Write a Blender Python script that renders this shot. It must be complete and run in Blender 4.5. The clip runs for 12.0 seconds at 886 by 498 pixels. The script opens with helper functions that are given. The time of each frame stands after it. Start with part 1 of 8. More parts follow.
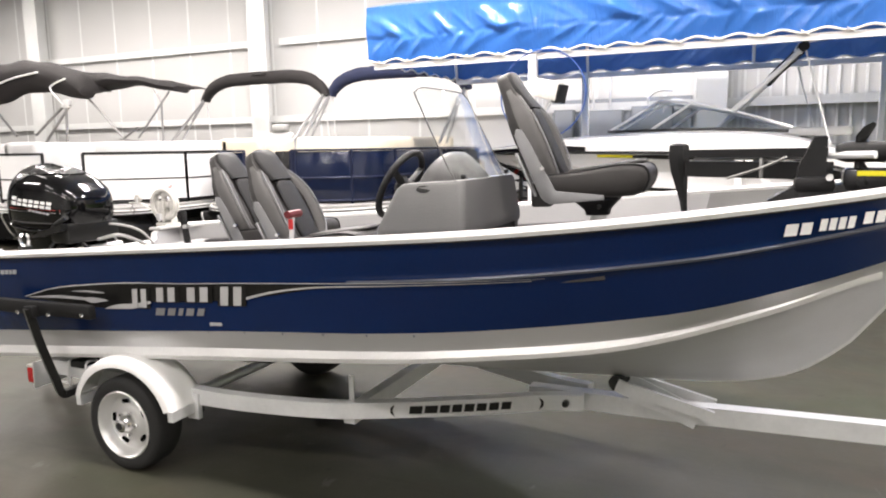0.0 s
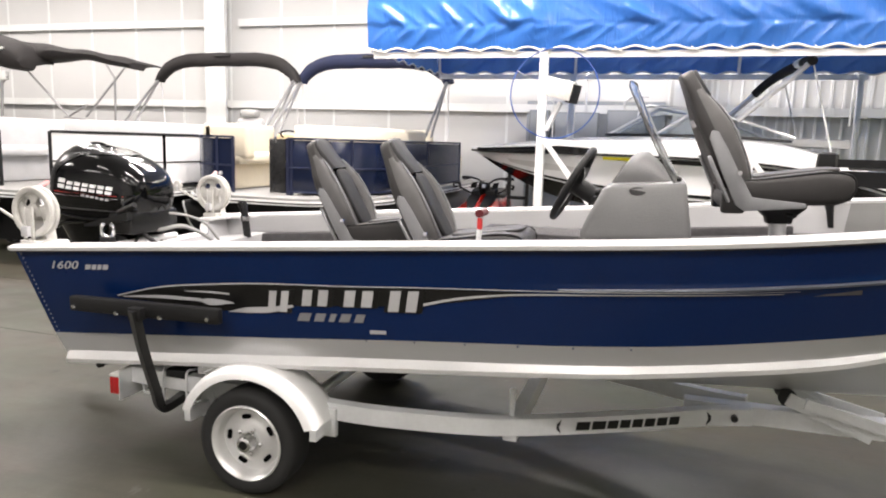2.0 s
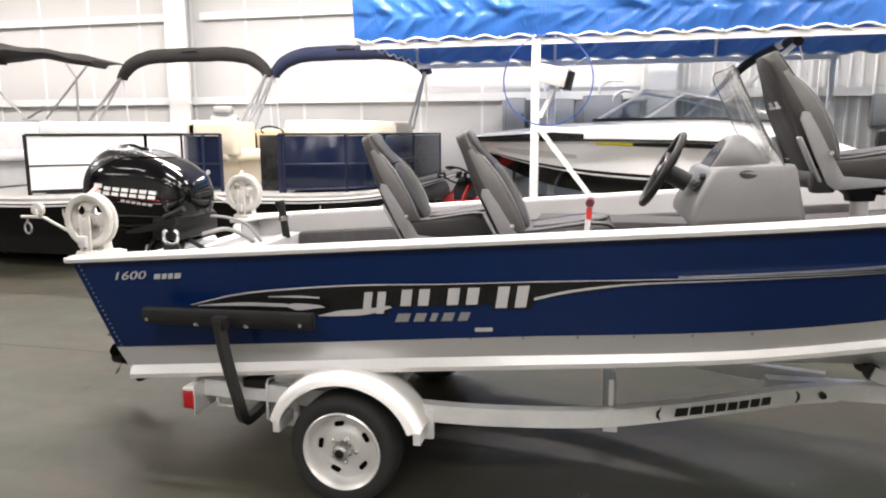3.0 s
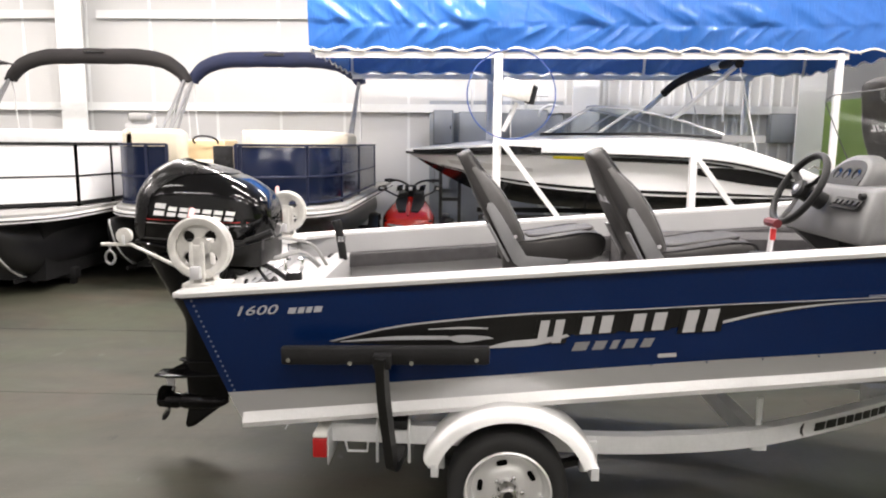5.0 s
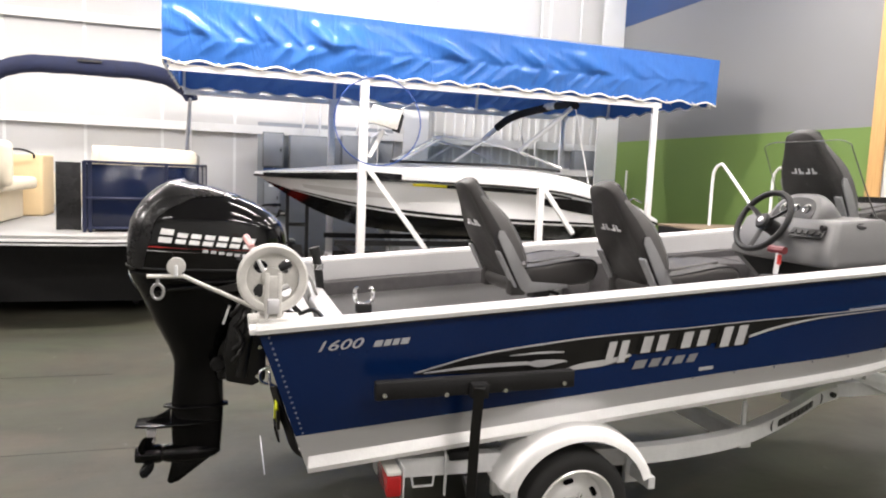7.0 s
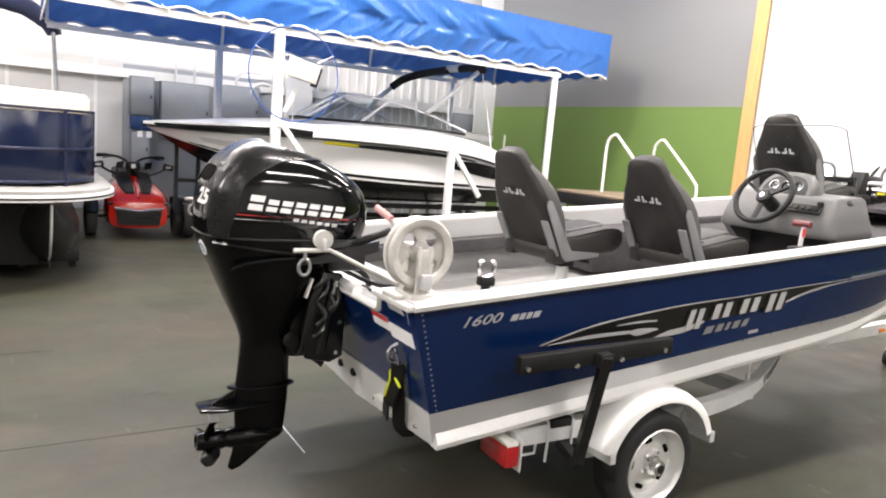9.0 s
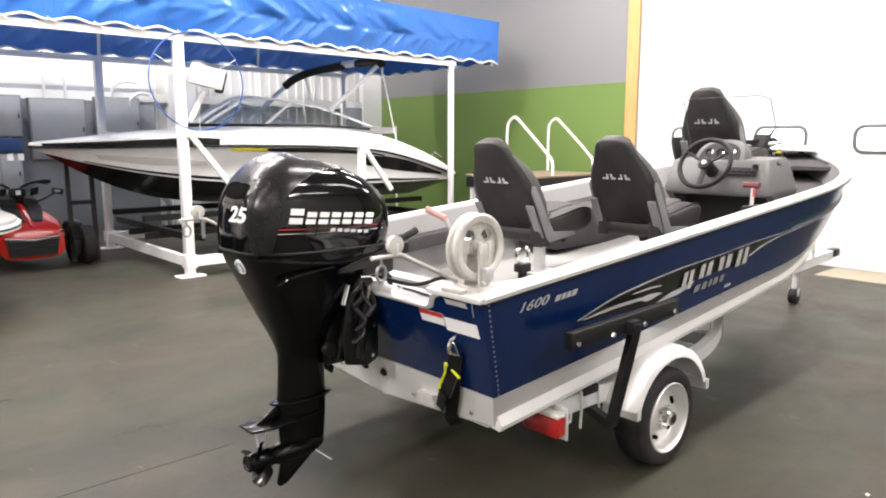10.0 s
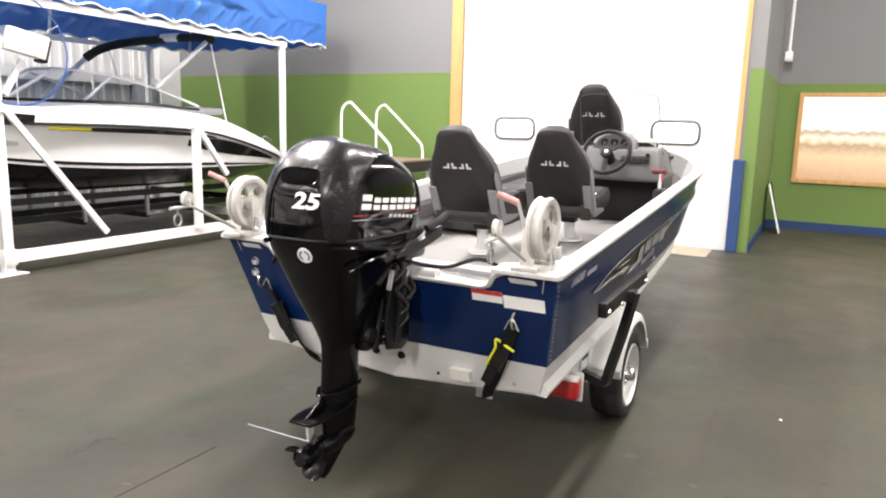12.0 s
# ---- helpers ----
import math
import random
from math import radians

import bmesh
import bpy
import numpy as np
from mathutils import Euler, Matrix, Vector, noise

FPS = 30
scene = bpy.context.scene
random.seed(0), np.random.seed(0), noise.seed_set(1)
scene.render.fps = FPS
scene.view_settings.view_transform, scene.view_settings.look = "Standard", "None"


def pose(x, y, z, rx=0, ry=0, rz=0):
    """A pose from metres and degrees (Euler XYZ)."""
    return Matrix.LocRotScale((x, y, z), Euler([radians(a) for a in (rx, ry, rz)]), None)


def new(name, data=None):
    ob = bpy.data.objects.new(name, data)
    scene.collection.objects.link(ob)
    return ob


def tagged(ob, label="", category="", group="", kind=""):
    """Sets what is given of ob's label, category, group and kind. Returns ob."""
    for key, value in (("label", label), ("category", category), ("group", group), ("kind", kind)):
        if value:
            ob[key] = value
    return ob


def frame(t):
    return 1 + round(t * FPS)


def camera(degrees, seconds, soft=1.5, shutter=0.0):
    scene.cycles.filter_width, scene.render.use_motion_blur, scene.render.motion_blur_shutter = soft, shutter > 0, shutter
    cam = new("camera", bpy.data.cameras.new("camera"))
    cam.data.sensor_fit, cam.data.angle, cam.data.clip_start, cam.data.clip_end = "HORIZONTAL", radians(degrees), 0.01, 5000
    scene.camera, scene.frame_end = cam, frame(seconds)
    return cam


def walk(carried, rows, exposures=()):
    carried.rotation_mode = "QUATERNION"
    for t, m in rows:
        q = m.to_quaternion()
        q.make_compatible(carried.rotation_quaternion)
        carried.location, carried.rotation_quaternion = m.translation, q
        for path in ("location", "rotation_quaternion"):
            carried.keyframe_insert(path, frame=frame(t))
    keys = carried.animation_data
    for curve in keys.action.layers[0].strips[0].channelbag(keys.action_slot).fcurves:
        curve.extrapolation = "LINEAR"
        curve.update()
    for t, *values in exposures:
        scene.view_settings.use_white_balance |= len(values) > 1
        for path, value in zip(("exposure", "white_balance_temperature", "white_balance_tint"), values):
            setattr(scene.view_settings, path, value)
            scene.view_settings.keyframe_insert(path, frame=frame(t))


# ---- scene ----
cam = camera(64.5, 12.0, soft=2.0)
METRES, EYE, TILT, LEAN, TURN = 7.2, 1.55, 0.0, 0.0, 24.5
ROWS = [
    (0.0, 0.0, 0.0, 0.0, -0.13, -8.34, 0.9),
    (0.5, -0.0398, 0.0041, -0.003, -2.2, -8.25, -1.2),
    (1.0, -0.0826, 0.0096, -0.001, -4.65, -9.06, 0.13),
    (1.5, -0.1207, 0.0234, -0.0029, -5.69, -8.74, -0.59),
    (2.0, -0.1592, 0.0459, -0.0017, -7.21, -8.66, -1.69),
    (2.5, -0.2014, 0.0579, -0.0033, -9.15, -8.77, -1.57),
    (3.0, -0.2417, 0.0707, -0.0024, -11.71, -9.37, 0.17),
    (3.5, -0.2786, 0.093, -0.0025, -12.77, -9.77, 1.22),
    (5.5, -0.4323, 0.1637, 0.0017, -27.22, -7.71, -1.19),
    (6.0, -0.4691, 0.1865, -0.0008, -31.7, -7.02, -1.59),
    (6.5, -0.506, 0.2055, 0.0018, -37.13, -6.58, -2.57),
    (7.0, -0.5349, 0.2323, -0.0013, -41.37, -6.02, -2.39),
    (7.5, -0.5613, 0.2632, -0.0017, -43.91, -7.35, -3.75),
    (9.5, -0.6615, 0.3875, -0.0042, -60.83, -8.72, -2.3),
    (10.0, -0.6902, 0.4232, -0.0024, -66.62, -8.97, 0.02),
    (10.5, -0.7069, 0.4563, -0.0044, -71.18, -8.96, -2.61),
    (11.0, -0.7171, 0.4992, -0.0041, -75.02, -9.2, -1.33),
    (11.5, -0.7298, 0.5343, -0.007, -79.12, -9.6, -3.6),
    (12.0, -0.7435, 0.5743, -0.0029, -86.12, -9.94, -1.48),
]
# the clip's own exposure drifts a little: seconds, stops
EXPOSURES = [(0.0, 0.97), (1.5, 0.92), (3.5, 0.88), (5.5, 0.86), (6.5, 0.90), (7.5, 0.80), (9.5, 1.12), (10.5, 1.10), (12.0, 1.13)]
walk(cam, [(t, pose(0, 0, EYE, TILT, LEAN, TURN) @ pose(METRES * x, METRES * y, METRES * z, 90 + pitch, roll, yaw)) for t, x, y, z, yaw, pitch, roll in ROWS], EXPOSURES)

# ---- world, lights, exposure ----
scene.view_settings.exposure = 1.0
world = bpy.data.worlds.new("world")
scene.world = world
world.use_nodes = True
world.node_tree.nodes["Background"].inputs[0].default_value = (0.8, 0.9, 1.0, 1)
world.node_tree.nodes["Background"].inputs[1].default_value = 0.05


def area_lamp(x, y, z, sx, sy, watts, colour=(1.0, 0.918, 0.878)):
    data = bpy.data.lights.new("lamp", "AREA")
    data.shape, data.size, data.size_y, data.energy, data.color = "RECTANGLE", sx, sy, watts, colour
    ob = new("high_bay_lamp", data)
    ob.matrix_basis = pose(x, y, z)
    return ob


# high-bay lamps in rows over the hall: x, y, watts
# all unseen; the far-west, rear-wall and alcove ones are added to brighten walls
LAMPS = [(-13.5, -7.0, 30), (-8.5, -7.0, 40), (-2.0, -7.0, 120), (1.5, -7.0, 40),
         (-13.5, -2.5, 140), (-8.5, -2.5, 25), (-2.0, -2.5, 110), (1.5, -2.5, 35),
         (-13.5, 2.0, 480), (-8.5, 2.0, 16), (-2.0, 2.0, 150), (1.5, 2.0, 125),
         (-13.5, 6.5, 60), (-8.5, 6.5, 115), (-3.8, 6.6, 325), (1.5, 6.6, 150),
         (-18.0, 9.9, 130), (-13.5, 9.9, 150), (-8.7, 9.9, 76), (-5.7, 8.7, 160),
         (-1.6, 12.1, 140), (1.9, 12.1, 25), (5.1, -1.2, 95)]
for lx, ly, watts in LAMPS:
    area_lamp(lx, ly, 5.78, 2.4, 0.26, watts)


# ---- materials ----
def material(name, base, rough=0.5, metal=0.0, vary=0.12, scale=6.0, grain=80.0, bump=0.02, spec=0.5, coat=0.0, trans=0.0, ior=1.45, rvary=0.1, tint=None, streak=None):
    """A surface with stains at a large scale, grain at a small one, and fine relief."""
    m = bpy.data.materials.new(name)
    m.use_nodes = True
    nt = m.node_tree
    b = nt.nodes["Principled BSDF"]
    b.inputs["Roughness"].default_value = rough
    b.inputs["Metallic"].default_value = metal
    b.inputs["Specular IOR Level"].default_value = spec
    b.inputs["Coat Weight"].default_value = coat
    b.inputs["Coat Roughness"].default_value = 0.05
    b.inputs["Transmission Weight"].default_value = trans
    b.inputs["IOR"].default_value = ior
    geo = nt.nodes.new("ShaderNodeNewGeometry")
    mapping = nt.nodes.new("ShaderNodeMapping")
    nt.links.new(geo.outputs["Position"], mapping.inputs["Vector"])
    if streak:
        mapping.inputs["Scale"].default_value = streak
    big = nt.nodes.new("ShaderNodeTexNoise")
    big.inputs["Scale"].default_value, big.inputs["Detail"].default_value = scale, 6
    small = nt.nodes.new("ShaderNodeTexNoise")
    small.inputs["Scale"].default_value, small.inputs["Detail"].default_value = grain, 3
    nt.links.new(mapping.outputs[0], big.inputs["Vector"])
    nt.links.new(mapping.outputs[0], small.inputs["Vector"])
    mix = nt.nodes.new("ShaderNodeMath")
    mix.operation = "MULTIPLY_ADD"
    mix.inputs[1].default_value = 0.35
    nt.links.new(small.outputs["Fac"], mix.inputs[0])
    nt.links.new(big.outputs["Fac"], mix.inputs[2])
    ramp = nt.nodes.new("ShaderNodeMapRange")
    ramp.inputs["From Min"].default_value, ramp.inputs["From Max"].default_value = 0.4, 0.95
    nt.links.new(mix.outputs[0], ramp.inputs["Value"])
    col = nt.nodes.new("ShaderNodeMix")
    col.data_type = "RGBA"
    dark = tuple(c * (1 - vary) for c in base)
    light = tuple(min(1.0, c * (1 + vary)) for c in (tint or base))
    col.inputs["A"].default_value = (*dark, 1)
    col.inputs["B"].default_value = (*light, 1)
    nt.links.new(ramp.outputs[0], col.inputs["Factor"])
    nt.links.new(col.outputs["Result"], b.inputs["Base Color"])
    if rvary:
        rr = nt.nodes.new("ShaderNodeMapRange")
        rr.inputs["To Min"].default_value, rr.inputs["To Max"].default_value = max(0, rough - rvary * rough), min(1, rough + rvary * rough)
        nt.links.new(ramp.outputs[0], rr.inputs["Value"])
        nt.links.new(rr.outputs[0], b.inputs["Roughness"])
    if bump:
        bp = nt.nodes.new("ShaderNodeBump")
        bp.inputs["Strength"].default_value, bp.inputs["Distance"].default_value = min(1.0, bump * 10), 0.004
        nt.links.new(small.outputs["Fac"], bp.inputs["Height"])
        nt.links.new(bp.outputs[0], b.inputs["Normal"])
    return m


def glow(name, colour, strength):
    m = bpy.data.materials.new(name)
    m.use_nodes = True
    b = m.node_tree.nodes["Principled BSDF"]
    b.inputs["Emission Color"].default_value = (*colour, 1)
    b.inputs["Emission Strength"].default_value = strength
    b.inputs["Base Color"].default_value = (*colour, 1)
    return m




def floor_material():
    """Sealed concrete: broad stains, drag marks, speckle, uneven sheen."""
    m = material("worn_concrete", (0.05, 0.05, 0.042), 0.5, vary=0.2, scale=0.5, grain=30, bump=0.01, spec=0.33, rvary=0.0)
    nt = m.node_tree
    b = nt.nodes["Principled BSDF"]
    geo = nt.nodes.new("ShaderNodeNewGeometry")

    def cloud(scale, detail, stretch=(1, 1, 1), turn=0.0, distort=0.0, rough=0.6):
        mp = nt.nodes.new("ShaderNodeMapping")
        mp.inputs["Scale"].default_value = stretch
        mp.inputs["Rotation"].default_value = (0, 0, radians(turn))
        no = nt.nodes.new("ShaderNodeTexNoise")
        no.inputs["Scale"].default_value, no.inputs["Detail"].default_value = scale, detail
        no.inputs["Distortion"].default_value, no.inputs["Roughness"].default_value = distort, rough
        nt.links.new(geo.outputs["Position"], mp.inputs["Vector"])
        nt.links.new(mp.outputs[0], no.inputs["Vector"])
        return no.outputs["Fac"]

    def span(value, lo, hi, a, z):
        mr = nt.nodes.new("ShaderNodeMapRange")
        for k, v in (("From Min", lo), ("From Max", hi), ("To Min", a), ("To Max", z)):
            mr.inputs[k].default_value = v
        nt.links.new(value, mr.inputs["Value"])
        return mr.outputs[0]

    def blend(f, a, z, mode="MIX"):
        mx = nt.nodes.new("ShaderNodeMix")
        mx.data_type, mx.blend_type = "RGBA", mode
        if isinstance(f, float):
            mx.inputs["Factor"].default_value = f
        else:
            nt.links.new(f, mx.inputs["Factor"])
        for k, v in (("A", a), ("B", z)):
            if isinstance(v, tuple):
                mx.inputs[k].default_value = (*v, 1)
            else:
                nt.links.new(v, mx.inputs[k])
        return mx.outputs["Result"]

    stains = span(cloud(0.55, 8, distort=0.9), 0.38, 0.64, 0, 1)
    tone = blend(stains, (0.032, 0.033, 0.0245), (0.050, 0.0475, 0.035))
    warm = span(cloud(1.3, 7, (0.6, 1.3, 1), 20, 0.8), 0.48, 0.66, 0, 0.6)
    tone = blend(warm, tone, (0.064, 0.0495, 0.036))
    green = span(cloud(1.0, 6, (0.6, 1.2, 1), -30, 0.6), 0.48, 0.66, 0, 0.6)
    tone = blend(green, tone, (0.040, 0.049, 0.028))
    drag = span(cloud(3.0, 8, (0.2, 2.2, 1), 12, 0.5, 0.75), 0.5, 0.70, 0, 0.28)
    tone = blend(drag, tone, (0.013, 0.013, 0.010))
    rust = span(cloud(2.1, 7, distort=1.4, rough=0.72), 0.65, 0.71, 0, 0.4)
    tone = blend(rust, tone, (0.060, 0.032, 0.021))
    spots = span(cloud(5.5, 4, distort=0.8), 0.68, 0.72, 0, 0.5)
    tone = blend(spots, tone, (0.010, 0.009, 0.008))
    scuff = span(cloud(8.0, 3, (1.0, 0.45, 1), 35), 0.70, 0.74, 0, 0.5)
    tone = blend(scuff, tone, (0.10, 0.098, 0.09))
    speck = span(cloud(60.0, 3), 0.62, 0.74, 0, 0.5)
    tone = blend(speck, tone, (0.08, 0.077, 0.07))
    nt.links.new(tone, b.inputs["Base Color"])
    nt.links.new(span(cloud(1.3, 6, distort=0.5), 0.35, 0.65, 0.42, 0.56), b.inputs["Roughness"])
    return m


CONCRETE = floor_material()
WHITE_WALL = material("white_wall_lining", (0.56, 0.56, 0.55), 0.6, vary=0.03, scale=0.8, grain=20, bump=0.006)
WHITE_STEEL = material("white_painted_steel", (0.72, 0.73, 0.72), 0.45, vary=0.05, scale=2)
GREY_WALL = material("grey_wall_paint", (0.205, 0.208, 0.212), 0.75, vary=0.04, scale=0.6, grain=60, bump=0.01)
GREEN_WALL = material("green_wall_paint", (0.14, 0.222, 0.056), 0.7, vary=0.05, scale=0.7, grain=60, bump=0.01)
BLUE_PAINT = material("blue_trim_paint", (0.018, 0.050, 0.15), 0.55, vary=0.1)
OAK = material("oak_trim", (0.55, 0.33, 0.13), 0.5, vary=0.18, scale=3, grain=40, streak=(8, 8, 0.6))
DOOR_WHITE = material("white_door_panel", (0.64, 0.64, 0.64), 0.5, vary=0.02, scale=1)
CEILING_WHITE = material("ceiling_white", (0.7, 0.7, 0.7), 0.8, vary=0.04, scale=1)
NAVY = material("navy_hull_paint", (0.0028, 0.0155, 0.074), 0.2, vary=0.16, scale=2, grain=200, bump=0.002, spec=0.35, coat=0.12)
ALU = material("brushed_aluminium_hull", (0.58, 0.585, 0.60), 0.34, 0.3, vary=0.08, scale=2, grain=90, bump=0.006, streak=(0.3, 3, 3))
ALU_HULL = material("bare_aluminium_plate", (0.60, 0.60, 0.61), 0.30, 0.45, vary=0.06, scale=2, grain=90, bump=0.005, streak=(0.3, 3, 3))
ALU_BRIGHT = material("bright_aluminium_trim", (0.72, 0.72, 0.715), 0.32, 0.2, vary=0.05, scale=5)
LINER = material("pale_grey_liner", (0.37, 0.37, 0.372), 0.5, vary=0.06, scale=4, grain=150)
FLOOR_VINYL = material("grey_vinyl_deck", (0.23, 0.228, 0.22), 0.75, vary=0.1, scale=9, grain=200, bump=0.03)
DARK_CARPET = material("dark_grey_marine_carpet", (0.055, 0.053, 0.055), 0.95, vary=0.25, scale=20, grain=400, bump=0.08)
VINYL = material("charcoal_vinyl", (0.027, 0.0255, 0.025), 0.5, vary=0.15, scale=14, grain=220, bump=0.02, spec=0.3)
VINYL_LIGHT = material("grey_vinyl", (0.038, 0.0365, 0.036), 0.5, vary=0.12, scale=14, grain=220, bump=0.02, spec=0.3)
BOLSTER = material("mid_grey_vinyl", (0.075, 0.073, 0.072), 0.5, vary=0.1, scale=14, grain=220, bump=0.02, spec=0.3)
SEAT_SHELL = material("grey_seat_bracket", (0.20, 0.202, 0.208), 0.45, 0.2, vary=0.08, scale=12)
CONSOLE_GREY = material("grey_moulded_console", (0.082, 0.082, 0.083), 0.5, vary=0.08, scale=10, grain=160, bump=0.02)
BLACK_GLOSS = material("gloss_black_cowling", (0.003, 0.003, 0.0035), 0.08, vary=0.1, scale=8, bump=0.0, spec=0.4, coat=0.25, rvary=0.15)
BLACK_LEG = material("black_drive_leg_paint", (0.003, 0.003, 0.0034), 0.16, vary=0.15, scale=12, bump=0.0, spec=0.22, coat=0.08)
# near-black that stands in for the shade inside openings
RECESS_SHADE = material("black_recess_shade", (0.002, 0.002, 0.002), 0.9, vary=0.1, scale=10, spec=0.05)
BLACK_GREY = material("graphite_cowling", (0.016, 0.016, 0.017), 0.27, 0.25, vary=0.1, scale=8, bump=0.0, spec=0.45, coat=0.1)
REEL_WHITE = material("weathered_white_plastic", (0.55, 0.54, 0.51), 0.45, vary=0.15, scale=22, grain=120)
RIM = material("silver_wheel_paint", (0.70, 0.70, 0.69), 0.30, 0.45, vary=0.03, scale=6, bump=0.0, rvary=0.03)
BLACK = material("black_paint", (0.008, 0.008, 0.008), 0.3, vary=0.2, scale=10)
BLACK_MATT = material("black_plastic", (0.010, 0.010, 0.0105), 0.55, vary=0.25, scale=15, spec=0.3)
RUBBER = material("tyre_rubber", (0.018, 0.018, 0.018), 0.75, vary=0.2, scale=18, grain=120, bump=0.03)
GALV = material("galvanised_steel", (0.72, 0.73, 0.735), 0.38, 0.30, vary=0.09, scale=9, grain=60, bump=0.01)
WHITE_PAINT = material("white_enamel", (0.80, 0.80, 0.79), 0.3, vary=0.04, scale=5, coat=0.3)
POLE = material("dull_aluminium_pole", (0.30, 0.30, 0.30), 0.35, 0.5, vary=0.1, scale=8)
CHROME = material("chrome", (0.75, 0.75, 0.75), 0.14, 1.0, vary=0.05, scale=10)
SILVER = material("silver_decal", (0.66, 0.66, 0.68), 0.25, 0.3, vary=0.06)
WHITE_DECAL = material("white_decal", (0.85, 0.85, 0.85), 0.4, vary=0.02)
RED_DECAL = material("red_decal", (0.5, 0.03, 0.03), 0.4, vary=0.05)
YELLOW = material("yellow_webbing", (0.7, 0.75, 0.02), 0.6, vary=0.06)
YELLOW_DECAL = material("yellow_decal", (0.75, 0.68, 0.02), 0.5, vary=0.04)
RED_LENS = material("red_lamp_lens", (0.40, 0.010, 0.012), 0.2, vary=0.1, coat=0.5)
RED_PAINT = material("red_paint", (0.55, 0.02, 0.01), 0.2, vary=0.05, coat=0.6)
WHITE_PLASTIC = material("white_plastic", (0.75, 0.74, 0.70), 0.4, vary=0.06, scale=10)
CREAM = material("cream_vinyl", (0.56, 0.43, 0.25), 0.5, vary=0.05, scale=6, grain=200, bump=0.01)
CREAM_PALE = material("pale_cream_vinyl", (0.62, 0.56, 0.44), 0.5, vary=0.05, scale=6, grain=200, bump=0.01)
GREY_CUSHION = material("pale_grey_cushion", (0.42, 0.42, 0.42), 0.6, vary=0.08, scale=6)
NAVY_PANEL = material("navy_fence_panel", (0.005, 0.0095, 0.031), 0.14, vary=0.1, scale=3)
WHITE_PANEL = material("white_fence_panel", (0.78, 0.78, 0.78), 0.3, vary=0.03, scale=3)
CANVAS_BLACK = material("black_canvas", (0.016, 0.014, 0.014), 0.85, vary=0.3, scale=7, grain=250, bump=0.05)
CANVAS_NAVY = material("navy_canvas", (0.010, 0.015, 0.045), 0.8, vary=0.25, scale=7, grain=250, bump=0.05)
GEL_WHITE = material("white_gelcoat", (0.86, 0.86, 0.86), 0.16, vary=0.02, scale=3, coat=0.3)
GEL_BLACK = material("black_gelcoat", (0.008, 0.008, 0.009), 0.14, vary=0.1, scale=3, coat=0.3)
BOX_GREY = material("grey_metal_enclosure", (0.27, 0.29, 0.31), 0.5, 0.1, vary=0.06, scale=4)
DARK_FLOAT = material("dark_pontoon_float", (0.014, 0.014, 0.015), 0.3, 0.1, vary=0.15, scale=5)
WOOD_DECK = material("tan_dock_boards", (0.22, 0.17, 0.115), 0.6, vary=0.2, scale=4, grain=50, streak=(1, 8, 8))
BLUE_PLASTIC = material("blue_cable_sleeve", (0.03, 0.08, 0.3), 0.4, vary=0.1)
HOSE = material("grey_hose", (0.30, 0.30, 0.29), 0.5, vary=0.1)
GLASS = material("clear_acrylic", (0.92, 0.935, 0.925), 0.04, vary=0.0, scale=1, bump=0.0, trans=1.0, ior=1.16, rvary=0)
GLASS_DARK = material("tinted_screen", (0.84, 0.86, 0.86), 0.03, vary=0.0, scale=1, bump=0.0, trans=1.0, ior=1.14, rvary=0)


def tarp_material():
    """Blue sheeting with soft creases."""
    m = material("blue_vinyl_canopy", (0.036, 0.142, 0.46), 0.2, vary=0.12, scale=1.6, grain=14, bump=0.0)
    nt = m.node_tree
    b = nt.nodes["Principled BSDF"]
    geo = nt.nodes.new("ShaderNodeNewGeometry")
    mp = nt.nodes.new("ShaderNodeMapping")
    mp.inputs["Rotation"].default_value = (0, radians(38), 0)
    mp.inputs["Scale"].default_value = (4.5, 1.5, 1.3)
    nt.links.new(geo.outputs["Position"], mp.inputs["Vector"])
    no = nt.nodes.new("ShaderNodeTexNoise")
    no.inputs["Scale"].default_value, no.inputs["Detail"].default_value, no.inputs["Distortion"].default_value = 1.6, 5, 0.8
    nt.links.new(mp.outputs[0], no.inputs["Vector"])
    bp = nt.nodes.new("ShaderNodeBump")
    bp.inputs["Strength"].default_value, bp.inputs["Distance"].default_value = 0.55, 0.05
    nt.links.new(no.outputs["Fac"], bp.inputs["Height"])
    nt.links.new(bp.outputs[0], b.inputs["Normal"])
    passing = nt.nodes.new("ShaderNodeBsdfTranslucent")
    passing.inputs["Color"].default_value = (0.16, 0.30, 0.60, 1)
    mx = nt.nodes.new("ShaderNodeMixShader")
    mx.inputs[0].default_value = 0.13
    nt.links.new(b.outputs[0], mx.inputs[1])
    nt.links.new(passing.outputs[0], mx.inputs[2])
    nt.links.new(mx.outputs[0], nt.nodes["Material Output"].inputs["Surface"])
    return m


TARP = tarp_material()


# ---- mesh helpers ----
def chain_matrix(ob):
    m = Matrix.Identity(4)
    while ob:
        m = ob.matrix_parent_inverse @ ob.matrix_basis @ m if ob.parent else ob.matrix_basis @ m
        ob = ob.parent
    return m


def thing(name, x, y, z, label, category, group="", kind=""):
    ob = new(name)
    ob.empty_display_size = 0.1
    ob.matrix_basis = pose(x, y, z)
    return tagged(ob, label, category, group, kind)


